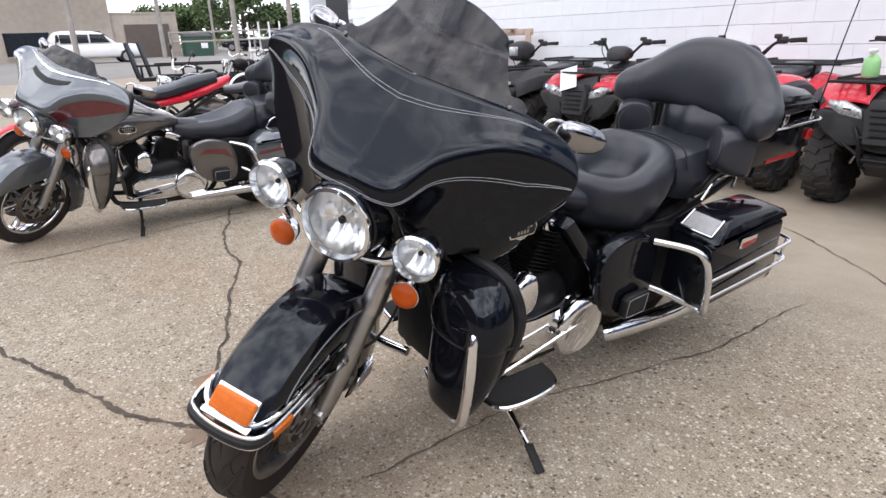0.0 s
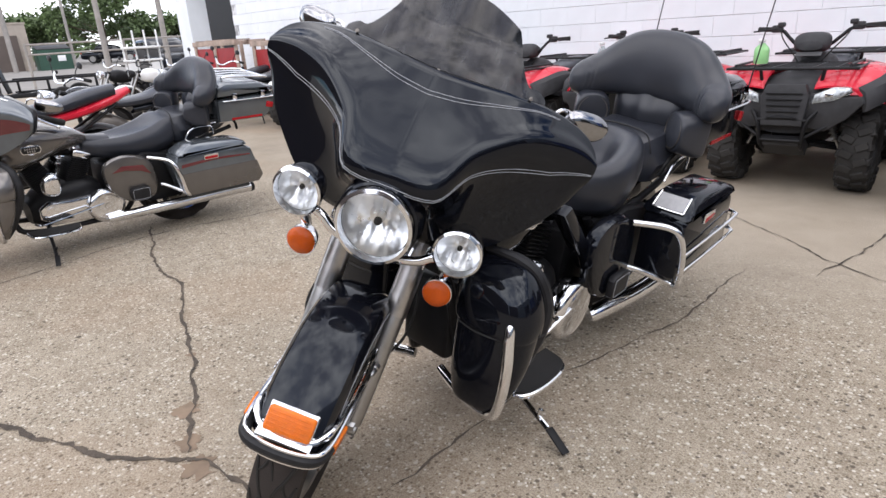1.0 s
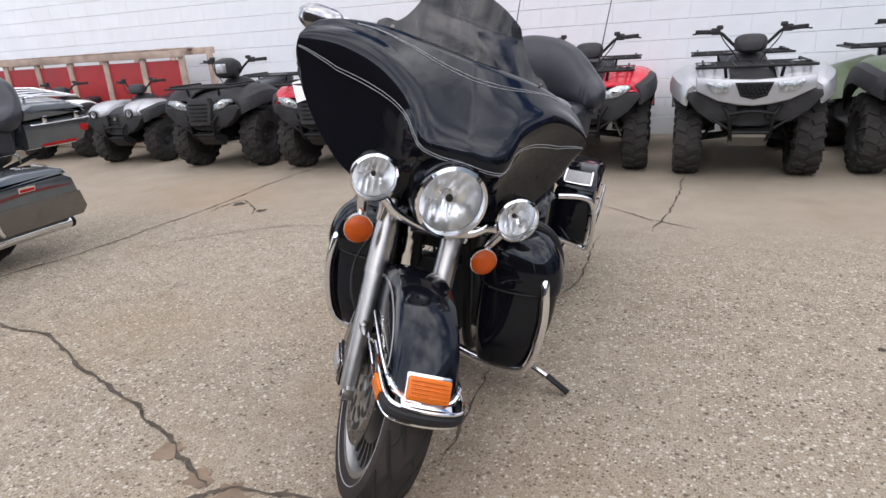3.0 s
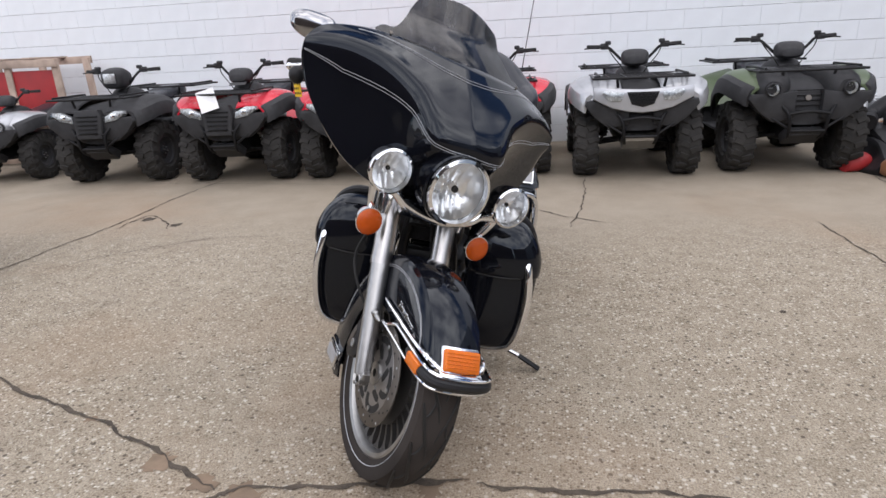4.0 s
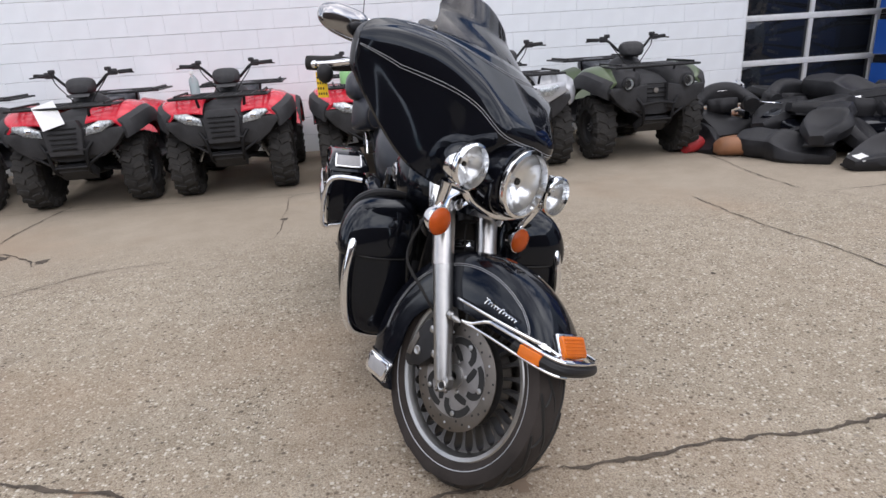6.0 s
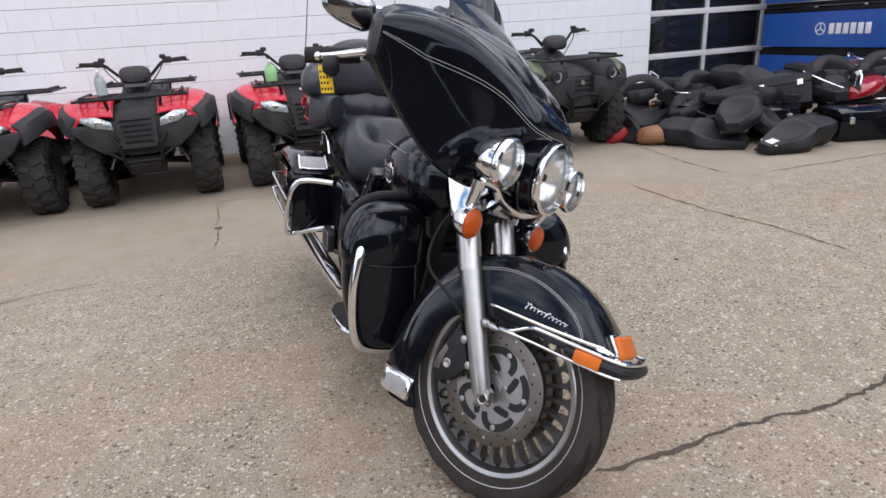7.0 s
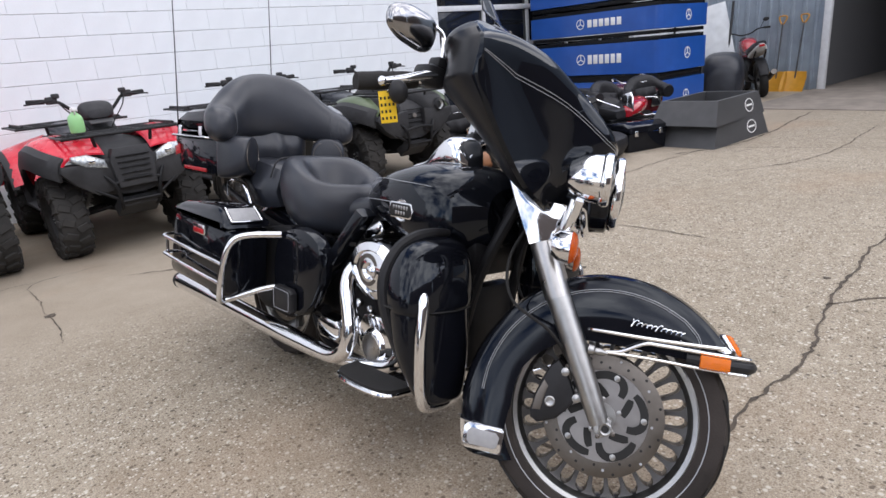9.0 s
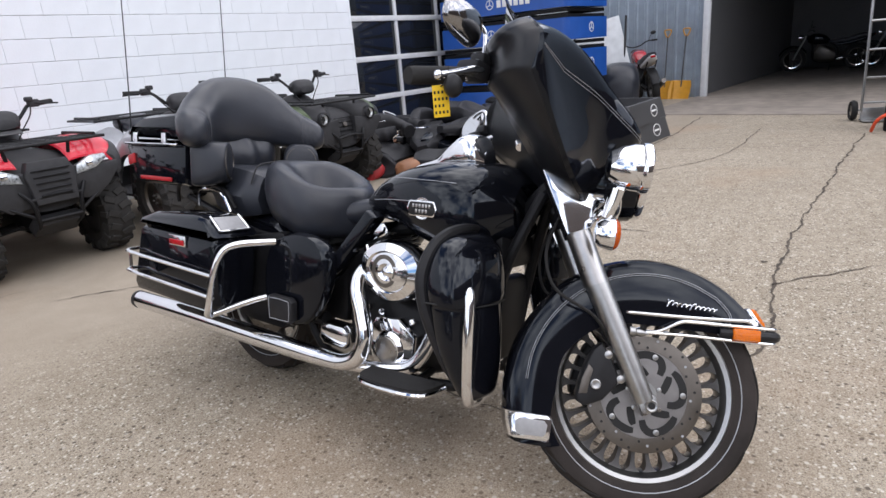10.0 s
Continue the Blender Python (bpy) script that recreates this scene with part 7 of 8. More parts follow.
    part("frame", bm, IRON, k)
    part("exhaust", tube(B(), [(0.92, -0.10, 0.50), (0.95, -0.14, 0.30), (0.70, -0.17, 0.22), (0.30, -0.18, 0.27), (-0.15, -0.18, 0.36 + high)], [0.02, 0.02, 0.022, 0.042, 0.045], 12, 4), CHROME if chrome else DISC, k, "exhaust pipe")
    part("kickstand", tube(B(), [(0.55, 0.10, 0.24), (0.60, 0.26, 0.045)], 0.012, 8, 1), IRON, k)
    return k


small_bike(pose(-2.80, 6.45, 0, -7, 0, 214), "red trail motorcycle with a black seat, parked behind the touring bike", RED, RED, 0.10)
small_bike(pose(-2.75, 8.35, 0, -7, 0, 225), "black cruiser motorcycle with chrome, parked on the lot", BLACK, BLACK, chrome=True)
small_bike(LOT @ pose(-10.2, 5.9, 0, -7, 0, -86), "dark cruiser motorcycle with chrome, parked by the pallets", BLACK, BLACK, chrome=True)
small_bike(LOT @ pose(-11.2, 6.0, 0, -7, 0, -92), "grey cruiser motorcycle with chrome, parked by the pallets", GREYPAINT, BLACK, chrome=True)
small_bike(LOT @ pose(-12.3, 6.0, 0, -7, 0, -88), "black cruiser motorcycle, parked by the pallets", BLACK, BLACK, chrome=True)
small_bike(LOT @ pose(-13.4, 5.9, 0, -7, 0, -95), "white and black motorcycle, parked by the pallets", WHITE, BLACK)
small_bike(LOT @ pose(-14.6, 5.6, 0, -7, 0, -80), "dark motorcycle, parked by the open doorway", IRON, BLACK, chrome=True)
small_bike(LOT @ pose(8.20, 4.78, 0, -8, 0, 34), "red and white sport motorcycle parked by the metal shed", REDPAINT, WHITE, 0.05)
small_bike(LOT @ pose(15.9, 2.6, 0, -7, 0, 100), "dark cruiser motorcycle with chrome, inside the bay", BLACK, BLACK, chrome=True)
small_bike(LOT @ pose(16.2, 0.9, 0, -7, 0, 96), "dark cruiser motorcycle with chrome, inside the bay", BLACK, BLACK, chrome=True)

atv(at_lot(-8.95, 5.45, 14) @ Matrix.Scale(0.84, 4), "white and red sport quad parked in the row", WHITE, "sport")
atv(at_lot(-7.45, 5.30, 8) @ Matrix.Scale(0.84, 4), "grey sport quad parked in the row", SILVER, "sport")

# ---- timber crates with red boards along the wall ----
REDBOARD = material("red_board", (0.30, 0.018, 0.02), 0.55, spread=0.2, scale=6)


def crate(x0, x1, y, z0, z1, posts):
    c = empty("timber_crate", LOT @ pose(x0, y, 0), "long weathered timber crate with red boards by the wall", "crate", "timber crates")
    L, rnd = x1 - x0, random.Random(int(x0 * 10))
    for yy in (0.0, 0.62):
        for z, h in ((z1 - 0.05, 0.09), (z0 + 0.14, 0.08), (0.06, 0.09)):
            bm = B()
            box(bm, (L, 0.035, h), (L / 2, yy, z), 0.004, (0, rnd.uniform(-0.4, 0.4), 0))
            part("rail", bm, WOOD, c)
    for i in range(posts + 1):
        for yy in (0.03, 0.59):
            bm = B()
            box(bm, (0.09, 0.04, z1 - 0.02), (0.05 + (L - 0.1) * i / posts, yy, (z1 - 0.02) / 2), 0.004, (0, rnd.uniform(-1.5, 1.5), 0))
            part("post", bm, WOOD, c)
    for i in range(posts):
        bm = B()
        box(bm, ((L - 0.1) / posts - 0.08, 0.02, z1 - z0 - 0.32), (0.05 + (L - 0.1) * (i + 0.5) / posts, 0.04, (z0 + z1 + 0.04) / 2), 0.003)
        part("board", bm, REDBOARD, c, "red painted board")
    for i in range(int(L / 0.45)):
        bm = B()
        box(bm, (0.10, 0.66, 0.02), (0.2 + 0.45 * i, 0.31, z1 + 0.006), 0.003, (0, 0, rnd.uniform(-3, 3)))
        part("slat", bm, WOOD, c)


crate(-11.55, -7.35, 6.2, 0.30, 1.30, 6)
crate(-13.4, -11.65, 5.95, 0.35, 1.36, 2)

# ---- heap of seats and top boxes ----
HEAP = "seats and boxes in the heap"
VINYL = material("worn_black_vinyl", (0.017, 0.017, 0.019), 0.46, spread=0.35, scale=7, bump=0.12, bump_scale=200, spec=0.3)


def loose_seat(m, label, mat, wide=1.0, patch_mat=None):
    t = empty("saddle", m, label, "saddle", HEAP)
    part("cushion", seat_mesh([(0.40, 0.06 * wide, 0.02, 0.10, 0.0), (0.28, 0.12 * wide, 0.0, 0.11, 0.015), (0.12, 0.19 * wide, 0.0, 0.12, 0.03), (0.0, 0.20 * wide, 0.0, 0.17, 0.02), (-0.08, 0.17 * wide, 0.01, 0.22, -0.01), (-0.15, 0.15 * wide, 0.03, 0.20, 0.0), (-0.30, 0.16 * wide, 0.03, 0.20, 0.0), (-0.42, 0.11 * wide, 0.05, 0.19, -0.01)]), mat, t)
    bm = B()
    box(bm, (0.72, 0.22 * wide, 0.02), (0.0, 0, 0.0), 0.006)
    part("base", bm, PLASTIC, t)
    if patch_mat:
        bm = B()
        box(bm, (0.10, 0.16, 0.006), (0.30, 0, 0.108), 0.002, (0, 4, 0))
        part("foam_patch", bm, patch_mat, t, "pale exposed foam")
    return t


def loose_box(m, label, mat, pad=True, chrome=False, low=False):
    t = empty("top_box", m, label, "luggage box", HEAP)
    h = 0.24 if not low else 0.20
    part("body", slab(B(), [(0.22, 0.0), (0.24, h), (-0.24, h), (-0.20, 0.0)], -0.27, 0.27, 0.03), mat, t)
    part("lid", slab(B(), [(0.245, h + 0.006), (0.235, h + 0.07), (0.15, h + 0.11), (-0.15, h + 0.10), (-0.23, h + 0.06), (-0.245, h + 0.006)], -0.275, 0.275, 0.035), mat, t)
    for s in (1, -1):
        bm = B()
        box(bm, (0.012, 0.05, 0.06), (0.245, s * 0.17, h), 0.004)
        part("latch", bm, CHROME, t)
    if chrome:
        bm = B()
        box(bm, (0.02, 0.13, 0.15), (0.248, 0.15, 0.15), 0.006)
        part("chrome_plate", bm, CHROME, t, "bright chrome plate")
        part("rack", tube(B(), [(-0.2, -0.2, h + 0.11), (-0.2, -0.2, h + 0.15), (0.15, -0.2, h + 0.15), (0.15, 0.2, h + 0.15), (-0.2, 0.2, h + 0.15), (-0.2, 0.2, h + 0.11)], 0.008, 8, 3), CHROME, t)
    if pad:
        part("backrest", backrest_mesh(), VINYL, t, "black padded backrest", pose(0.40, 0, h - 0.60) @ Matrix.Diagonal((0.9, 0.80, 0.66, 1)), 80)
        part("cushion", lumbar_mesh(), VINYL, t, "", pose(0.46, 0, h - 0.90), 70)
        for s in (1, -1):
            part("speaker_pod", body(B(), [(0.16, 0.06, h - 0.05, h + 0.10, 3.0, s * 0.25), (0.30, 0.075, h - 0.055, h + 0.10, 2.6, s * 0.26), (0.345, 0.070, h - 0.05, h + 0.095, 2.0, s * 0.26)], 20), PLASTIC, t)
    return t


def heap(x, y, z, yaw, tilt=0.0, roll=0.0):
    return LOT @ pose(x, y, z, roll, tilt, yaw)


for x, y, z, yaw, tilt, roll, mt, ch in [(1.72, 5.55, 0.20, -112, 10, 4, BLACK, True), (2.42, 5.62, 0.17, -92, 6, -5, PLASTIC, False), (2.98, 5.40, 0.19, -104, 12, 3, MAROON, False), (3.50, 4.88, 0.27, -100, 6, -6, PLASTIC, False), (4.05, 4.62, 0.30, -116, 9, 4, MAROON, True)]:
    loose_box(heap(x, y, z, yaw, tilt, roll), "dark top box with a thick padded backrest, in the heap", mt, True, ch)
for x, y, z, yaw, tilt, roll, mt in [(1.75, 5.60, 0.0, -100, 0, 0, BLACK), (2.5, 5.65, 0.0, -85, 0, 0, PLASTIC), (3.3, 5.2, 0.0, -95, 0, 0, BLACK), (2.62, 4.62, 0.0, -118, 3, 4, BLACK), (3.05, 3.98, 0.0, -106, 0, 0, BLACK), (3.75, 4.55, 0.0, -100, 0, 0, PLASTIC), (2.15, 5.0, 0.06, -60, 24, 12, BLACK), (2.85, 4.62, 0.22, -140, -18, 10, PLASTIC), (1.62, 5.42, 0.03, -80, 30, 0, PLASTIC)]:
    loose_box(heap(x, y, z, yaw, tilt, roll), "black plastic luggage box lying in the heap", mt, False, False, True)
for x, y, z, yaw, tilt, roll, mt, w, pm, lb in [
    (1.72, 4.42, 0.02, -60, 3, 20, VINYL, 1.0, None, "black motorcycle seat lying on its side"),
    (2.22, 3.86, 0.03, -172, 4, -14, VINYL, 1.0, WHITE, "black motorcycle seat with a pale foam patch"),
    (2.02, 4.30, 0.22, -140, 8, 6, VINYL, 1.05, None, "black motorcycle seat on top of the heap"),
    (2.35, 4.72, 0.30, 170, -8, 4, VINYL, 1.0, None, "black motorcycle seat on top of the heap"),
    (2.05, 5.02, 0.22, -150, 6, 10, VINYL, 1.1, None, "black motorcycle seat on top of the heap"),
    (2.95, 4.70, 0.34, -130, 6, -8, VINYL, 1.0, None, "black motorcycle seat on top of the heap"),
    (1.38, 5.25, 0.02, -95, 0, 50, VINYL, 1.0, None, "black motorcycle seat leaning in the heap"),
    (2.55, 4.10, 0.02, -150, 0, 12, VINYL, 1.0, None, "black motorcycle seat lying on the ground"),
    (3.35, 4.55, 0.30, -120, 0, 8, VINYL, 1.0, None, "black motorcycle seat on top of the heap"),
    (1.95, 4.62, 0.05, -20, -10, 70, VINYL, 0.9, None, "black motorcycle seat on its edge in the heap"),
    (2.30, 4.36, 0.10, -100, 12, -30, VINYL, 1.0, None, "black motorcycle seat leaning in the heap"),
    (2.72, 4.95, 0.42, -70, 5, 12, VINYL, 1.0, None, "black motorcycle seat on top of the heap"),
]:
    loose_seat(heap(x, y, z, yaw, tilt, roll), lb, mt, w, pm)
bm = B()
body(bm, [(0.30, 0.05, 0.02, 0.10, 2.4), (0.10, 0.13, 0.0, 0.16, 2.4), (-0.15, 0.13, 0.0, 0.17, 2.4), (-0.32, 0.06, 0.05, 0.13, 2.2)], 20)
tagged(part("fender_shell", bm, REDPAINT, m=heap(3.52, 4.28, 0.33, -160, 6, 0)), "bright red mudguard lying on the heap", "mudguard")
bm = B()
body(bm, [(0.26, 0.05, 0.03, 0.11, 2.3), (0.20, 0.13, 0.0, 0.165, 2.5), (0.05, 0.17, 0.0, 0.19, 2.7), (-0.03, 0.165, 0.0, 0.178, 2.7), (-0.14, 0.16, 0.0, 0.185, 2.6), (-0.25, 0.11, 0.0, 0.15, 2.4), (-0.29, 0.04, 0.03, 0.10, 2.2)], 28)
tan = tagged(part("saddle", bm, TAN, m=heap(1.50, 4.74, 0.0, 158, 0, 6)), "rounded tan leather motorcycle seat on the ground", "saddle", HEAP)
part("seam", tube(B(), [(0.01, -0.150, 0.10), (0.005, -0.11, 0.170), (0.0, 0, 0.186), (0.005, 0.11, 0.170), (0.01, 0.150, 0.10)], 0.005, 6, 4), INK, tan)
bm = B()
body(bm, [(0.12, 0.05, 0.0, 0.11, 2.2), (0.06, 0.11, 0.0, 0.16, 2.3), (-0.06, 0.11, 0.0, 0.17, 2.3), (-0.12, 0.05, 0.0, 0.11, 2.2)], 20)
tagged(part("cushion", bm, REDBOARD, m=heap(1.18, 5.10, 0.0, 30)), "dark red cushion beside the heap", "cushion")

for x, y, z, yaw, tilt in ((3.30, 4.50, 0.47, -60, 25), (2.10, 5.18, 0.40, 20, 10), (3.72, 4.20, 0.38, 40, -15)):
    rk = tube(B(), [(-0.22, -0.12, 0), (0.20, -0.13, 0.02), (0.24, 0, 0.03), (0.20, 0.13, 0.02), (-0.22, 0.12, 0), (-0.25, 0, 0.0)], 0.009, 8, 4, closed=True)
    tagged(part("chrome_rail", rk, CHROME, m=heap(x, y, z, yaw, tilt)), "loose chrome luggage rail on the heap", "rail", HEAP)
bm = slab(B(), [(-0.10, 0.0), (0.10, 0.0), (0.13, 0.16), (0.10, 0.22), (-0.10, 0.22), (-0.13, 0.16)], -0.012, 0.012, 0.006)
tagged(part("chrome_cover", bm, CHROME, m=heap(3.30, 4.22, 0.36, 70, 12)), "bright chrome side cover lying on the heap", "cover", HEAP)

# ---- blue steel crates ----
for i, (z0, z1) in enumerate([(0.10, 0.60), (0.71, 1.13), (1.27, 1.56), (1.70, 1.98), (2.10, 2.42)]):
    c = empty("steel_crate", LOT @ pose(4.60, 4.60, z0), "blue painted steel shipping crate in a stack", "crate", "stacked crates")
    h, W, D = z1 - z0, 1.25, 2.28
    bm = B()
    t = B()
    vs = [(0, 0.10), (0.03, 0.04), (0.10, 0), (W - 0.06, 0), (W, 0.06), (W, D - 0.06), (W - 0.06, D), (0.06, D), (0, D - 0.06)]
    loft(bm, [[Vector((x, y, z)) for x, y in vs] for z in (0.0, h * 0.5, h)])
    part("panel_body", bm, BLUE, c)
    for z in (-0.05, h + 0.012):
        for x in (0.06, W - 0.06):
            bm = B()
            box(bm, (0.05, D - 0.1, 0.05), (x, D / 2, z + 0.012), 0.004)
            part("frame_bar", bm, IRON, c, "dark steel frame bar")
        for y in (0.08, D / 2, D - 0.08):
            bm = B()
            box(bm, (W - 0.1, 0.05, 0.045), (W / 2, y, z + 0.012), 0.004)
            part("frame_bar", bm, IRON, c, "dark steel frame bar")
    zc = h * 0.52
    # plain emblem and bars where the maker's mark stands
    for mm, k in ((pose(-0.003, 1.28, zc, 90, 0, -90), 1.0), (pose(W * 0.55, -0.003, zc, 90, 0, 0), 0.0)):
        r = min(0.075, h * 0.24)
        bm = lathe(B(), [(r, 0), (r, 0.003), (r * 0.86, 0.003), (r * 0.86, 0)], (0, 0, 0), (0, 0, 1), 28, close=True)
        for a in (90, 210, 330):
            box(bm, (r * 0.9, r * 0.16, 0.003), (r * 0.42 * math.cos(radians(a)), r * 0.42 * math.sin(radians(a)), 0.0015), 0, (0, 0, a))
        bm.transform(mm)
        part("emblem", bm, WHITE, c, "white ring emblem")
        if k:
            for j in range(6):
                bm = B()
                box(bm, (0.072, 0.125 if h > 0.35 else 0.10, 0.002), (0.16 + 0.098 * j, 0, 0.001), 0.0005, (0, 0, 0))
                bm.transform(mm)
                part("mark_bar", bm, WHITE, c)

# ---- grey plastic tubs ----
for i, (z, yaw) in enumerate(((0.0, 0.0), (0.235, 3.0))):
    c = empty("plastic_tub", LOT @ pose(3.30, 3.16, z, 0, 0, yaw), "dark grey plastic tub with a white oval badge", "tub", "stacked tubs")
    W, D, H, T = 1.18, 0.68, 0.25, 0.03
    bm = B()
    o = [(-0.06, -0.03), (W + 0.05, -0.03), (W + 0.05, D + 0.03), (-0.06, D + 0.03)]
    up = [(0.08, 0.02), (W - 0.03, 0.02), (W - 0.03, D - 0.02), (0.08, D - 0.02)]
    ins = [(0.12, 0.06), (W - 0.07, 0.06), (W - 0.07, D - 0.06), (0.12, D - 0.06)]
    inb = [(0.10, 0.04), (W - 0.05, 0.04), (W - 0.05, D - 0.04), (0.10, D - 0.04)]
    loft(bm, [[Vector((x, y, zz)) for x, y in r] for r, zz in ((o, 0.0), (up, H), (ins, H), (inb, 0.03))])
    part("shell", bm, GREYTUB, c, angle=20)
    bm = lathe(B(), [(0.075, 0), (0.075, 0.003), (0.066, 0.003), (0.066, 0)], (0, 0, 0), (0, 0, 1), 32, close=True)
    box(bm, (0.10, 0.022, 0.003), (0, 0.0, 0.0015), 0.0005)
    bm.transform(pose(W * 0.70, -0.008, H * 0.50, 78.5, 0, 0) @ Matrix.Diagonal((1.5, 1.0, 1, 1)))
    part("badge", bm, WHITE, c, "white oval badge")

# ---- by the shed ----
for x, y, tilt in ((9.14, 4.98, 0), (9.14, 4.66, 2)):
    s = empty("snow_shovel", LOT @ pose(x, y, 0, tilt, 0, 0), "yellow plastic snow shovel leaning on the shed", "shovel", "snow shovels")
    bm = B()
    rows = []
    for z, hw, dx in ((0.0, 0.20, -0.10), (0.12, 0.21, -0.05), (0.24, 0.21, 0.0), (0.34, 0.19, 0.03)):
        rows.append([Vector((dx + 0.05 * math.cos(math.pi * (j / 8 - 0.5)), hw * (j / 4 - 1), z)) for j in range(9)])
    loft(bm, rows + [[p + Vector((0.008, 0, 0.004)) for p in r] for r in rows[::-1]], loop=False, cap=False)
    part("scoop", bm, SHOVEL, s)
    part("shaft", tube(B(), [(0.05, 0, 0.22), (0.16, 0, 1.18)], 0.013, 8, 2), GREYTUB, s)
    part("handle", tube(B(), [(0.16, 0, 1.16), (0.165, -0.055, 1.24), (0.168, -0.055, 1.30), (0.168, 0.055, 1.30), (0.165, 0.055, 1.24)], 0.013, 8, 3, closed=True), SHOVEL, s)
pan = empty("screen_panel", LOT @ pose(7.0, 5.35, 0, 0, 0, 20), "pale scratched clear panel leaning on the crates", "panel")
bm = B()
box(bm, (0.02, 0.95, 1.25), (0.28, 0, 0.98), 0.006, (-14, 28, 0))
part("sheet", bm, material("pale_plastic", (0.52, 0.54, 0.55), 0.3, spread=0.2, scale=6, trans=0.2), pan)
for s in (1, -1):
    part("edge_bar", tube(B(), [(0.0, s * 0.44, 0.35), (0.56, s * 0.44, 1.60)], 0.02, 8, 1), PLASTIC, pan)
bm = B()
body(bm, [(-0.35, 0.22, 0.02, 0.60, 3), (-0.2, 0.32, 0.0, 0.78, 3), (0.2, 0.34, 0.0, 0.82, 3), (0.4, 0.26, 0.02, 0.62, 3)], 24)
tagged(part("covered_cart", bm, LEATHER, m=LOT @ pose(7.25, 5.05, 0, 0, 0, 25)), "cart under a black cover beside the crates", "cart")

truck = empty("hand_truck", LOT @ pose(5.98, 1.12, 0, 0, 0, 200), "grey steel hand truck standing upright", "hand truck")
for s in (1, -1):
    part("upright", tube(B(), [(0, s * 0.17, 0.12), (-0.03, s * 0.17, 0.8), (-0.10, s * 0.17, 1.75)], 0.016, 10, 3), ALU, truck)
    wh = part("wheel", lathe(B(), tyre_profile(0.125, 0.07, 0.065), (-0.09, s * 0.24, 0.125), (0, 1, 0), 28, close=True), RUBBER, truck)
    part("hub", lathe(B(), [(0.02, -0.03), (0.066, -0.02), (0.066, 0.02), (0.02, 0.03)], (-0.09, s * 0.24, 0.125), (0, 1, 0), 20, close=True), ALU, wh)
for z in (0.22, 0.52, 0.85, 1.18, 1.5):
    part("rung", tube(B(), [(-0.01 - 0.035 * z, -0.17, z), (-0.01 - 0.035 * z, 0.17, z)], 0.013, 8, 1), ALU, truck)
bm = B()
box(bm, (0.22, 0.38, 0.012), (0.11, 0, 0.02), 0.003)
box(bm, (0.012, 0.36, 0.14), (0.0, 0, 0.09), 0.003)
part("toe_plate", bm, ALU, truck)
part("axle", tube(B(), [(-0.09, -0.24, 0.125), (-0.09, 0.24, 0.125)], 0.012, 8, 1), ALU, truck)
bm = B()
box(bm, (0.5, 0.5, 1.45), (5.3, 0.72, 0.725), 0.03)
tagged(part("cabinet", bm, IRON, m=LOT), "tall dark steel cabinet by the bay", "cabinet")
hose = tube(B(), [(4.95, 1.06, 0.02), (4.85, 1.0, 0.16), (4.90, 0.85, 0.24), (5.02, 0.75, 0.16), (5.0, 0.80, 0.02)], 0.018, 8, 5)
tagged(part("hose", hose, material("orange_hose", (0.65, 0.07, 0.02), 0.45), m=LOT), "coil of orange hose on the ground", "hose")

# ---- distance: street, building, cars, trees ----
ROADM = material("street_asphalt", (0.20, 0.19, 0.175), 0.9, spread=0.15, scale=0.6)
BRICK = material("beige_brick", (0.34, 0.295, 0.25), 0.8, spread=0.12, scale=3, bump=0.2, bump_scale=20)
BROWNDOOR = material("brown_door", (0.085, 0.065, 0.055), 0.6, spread=0.15, scale=2)
LEAF = material("leaves", (0.05, 0.085, 0.030), 0.7, spread=0.6, scale=0.8, tint=(0.085, 0.125, 0.045))
BARK = material("bark", (0.10, 0.075, 0.055), 0.9, spread=0.3, scale=6, bump=0.4, bump_scale=20)
EYE0 = Vector((0.09, 0.60, 0))


def far(az, d, z=0.0, yaw=0.0):
    """A place seen at a bearing (degrees) and distance from the start of the walk; x looks back at it."""
    a = radians(az)
    return Matrix.Translation((EYE0.x + d * math.cos(a), EYE0.y + d * math.sin(a), z)) @ pose(0, 0, 0, 0, 0, az + 180 + yaw)


STREET_Z = 0.42
bm = B()
pts = [(30, 0.006), (38, STREET_Z), (160, STREET_Z + 0.6), (420, STREET_Z + 1.5)]
loft(bm, [[far(az, d, z).translation for az in range(78, 176, 7)] for d, z in pts], loop=False)
tagged(part("road", bm, ROADM), "pale asphalt street beyond the lot", "road", kind="structure")

bld = empty("building", far(124.5, 50, STREET_Z, 0), "low beige brick commercial building with dark windows", "building")


def wall_piece(name, size, center, mat, parent, label="", bev=0.0):
    bm = B()
    box(bm, size, center, bev)
    return part(name, bm, mat, parent, label)


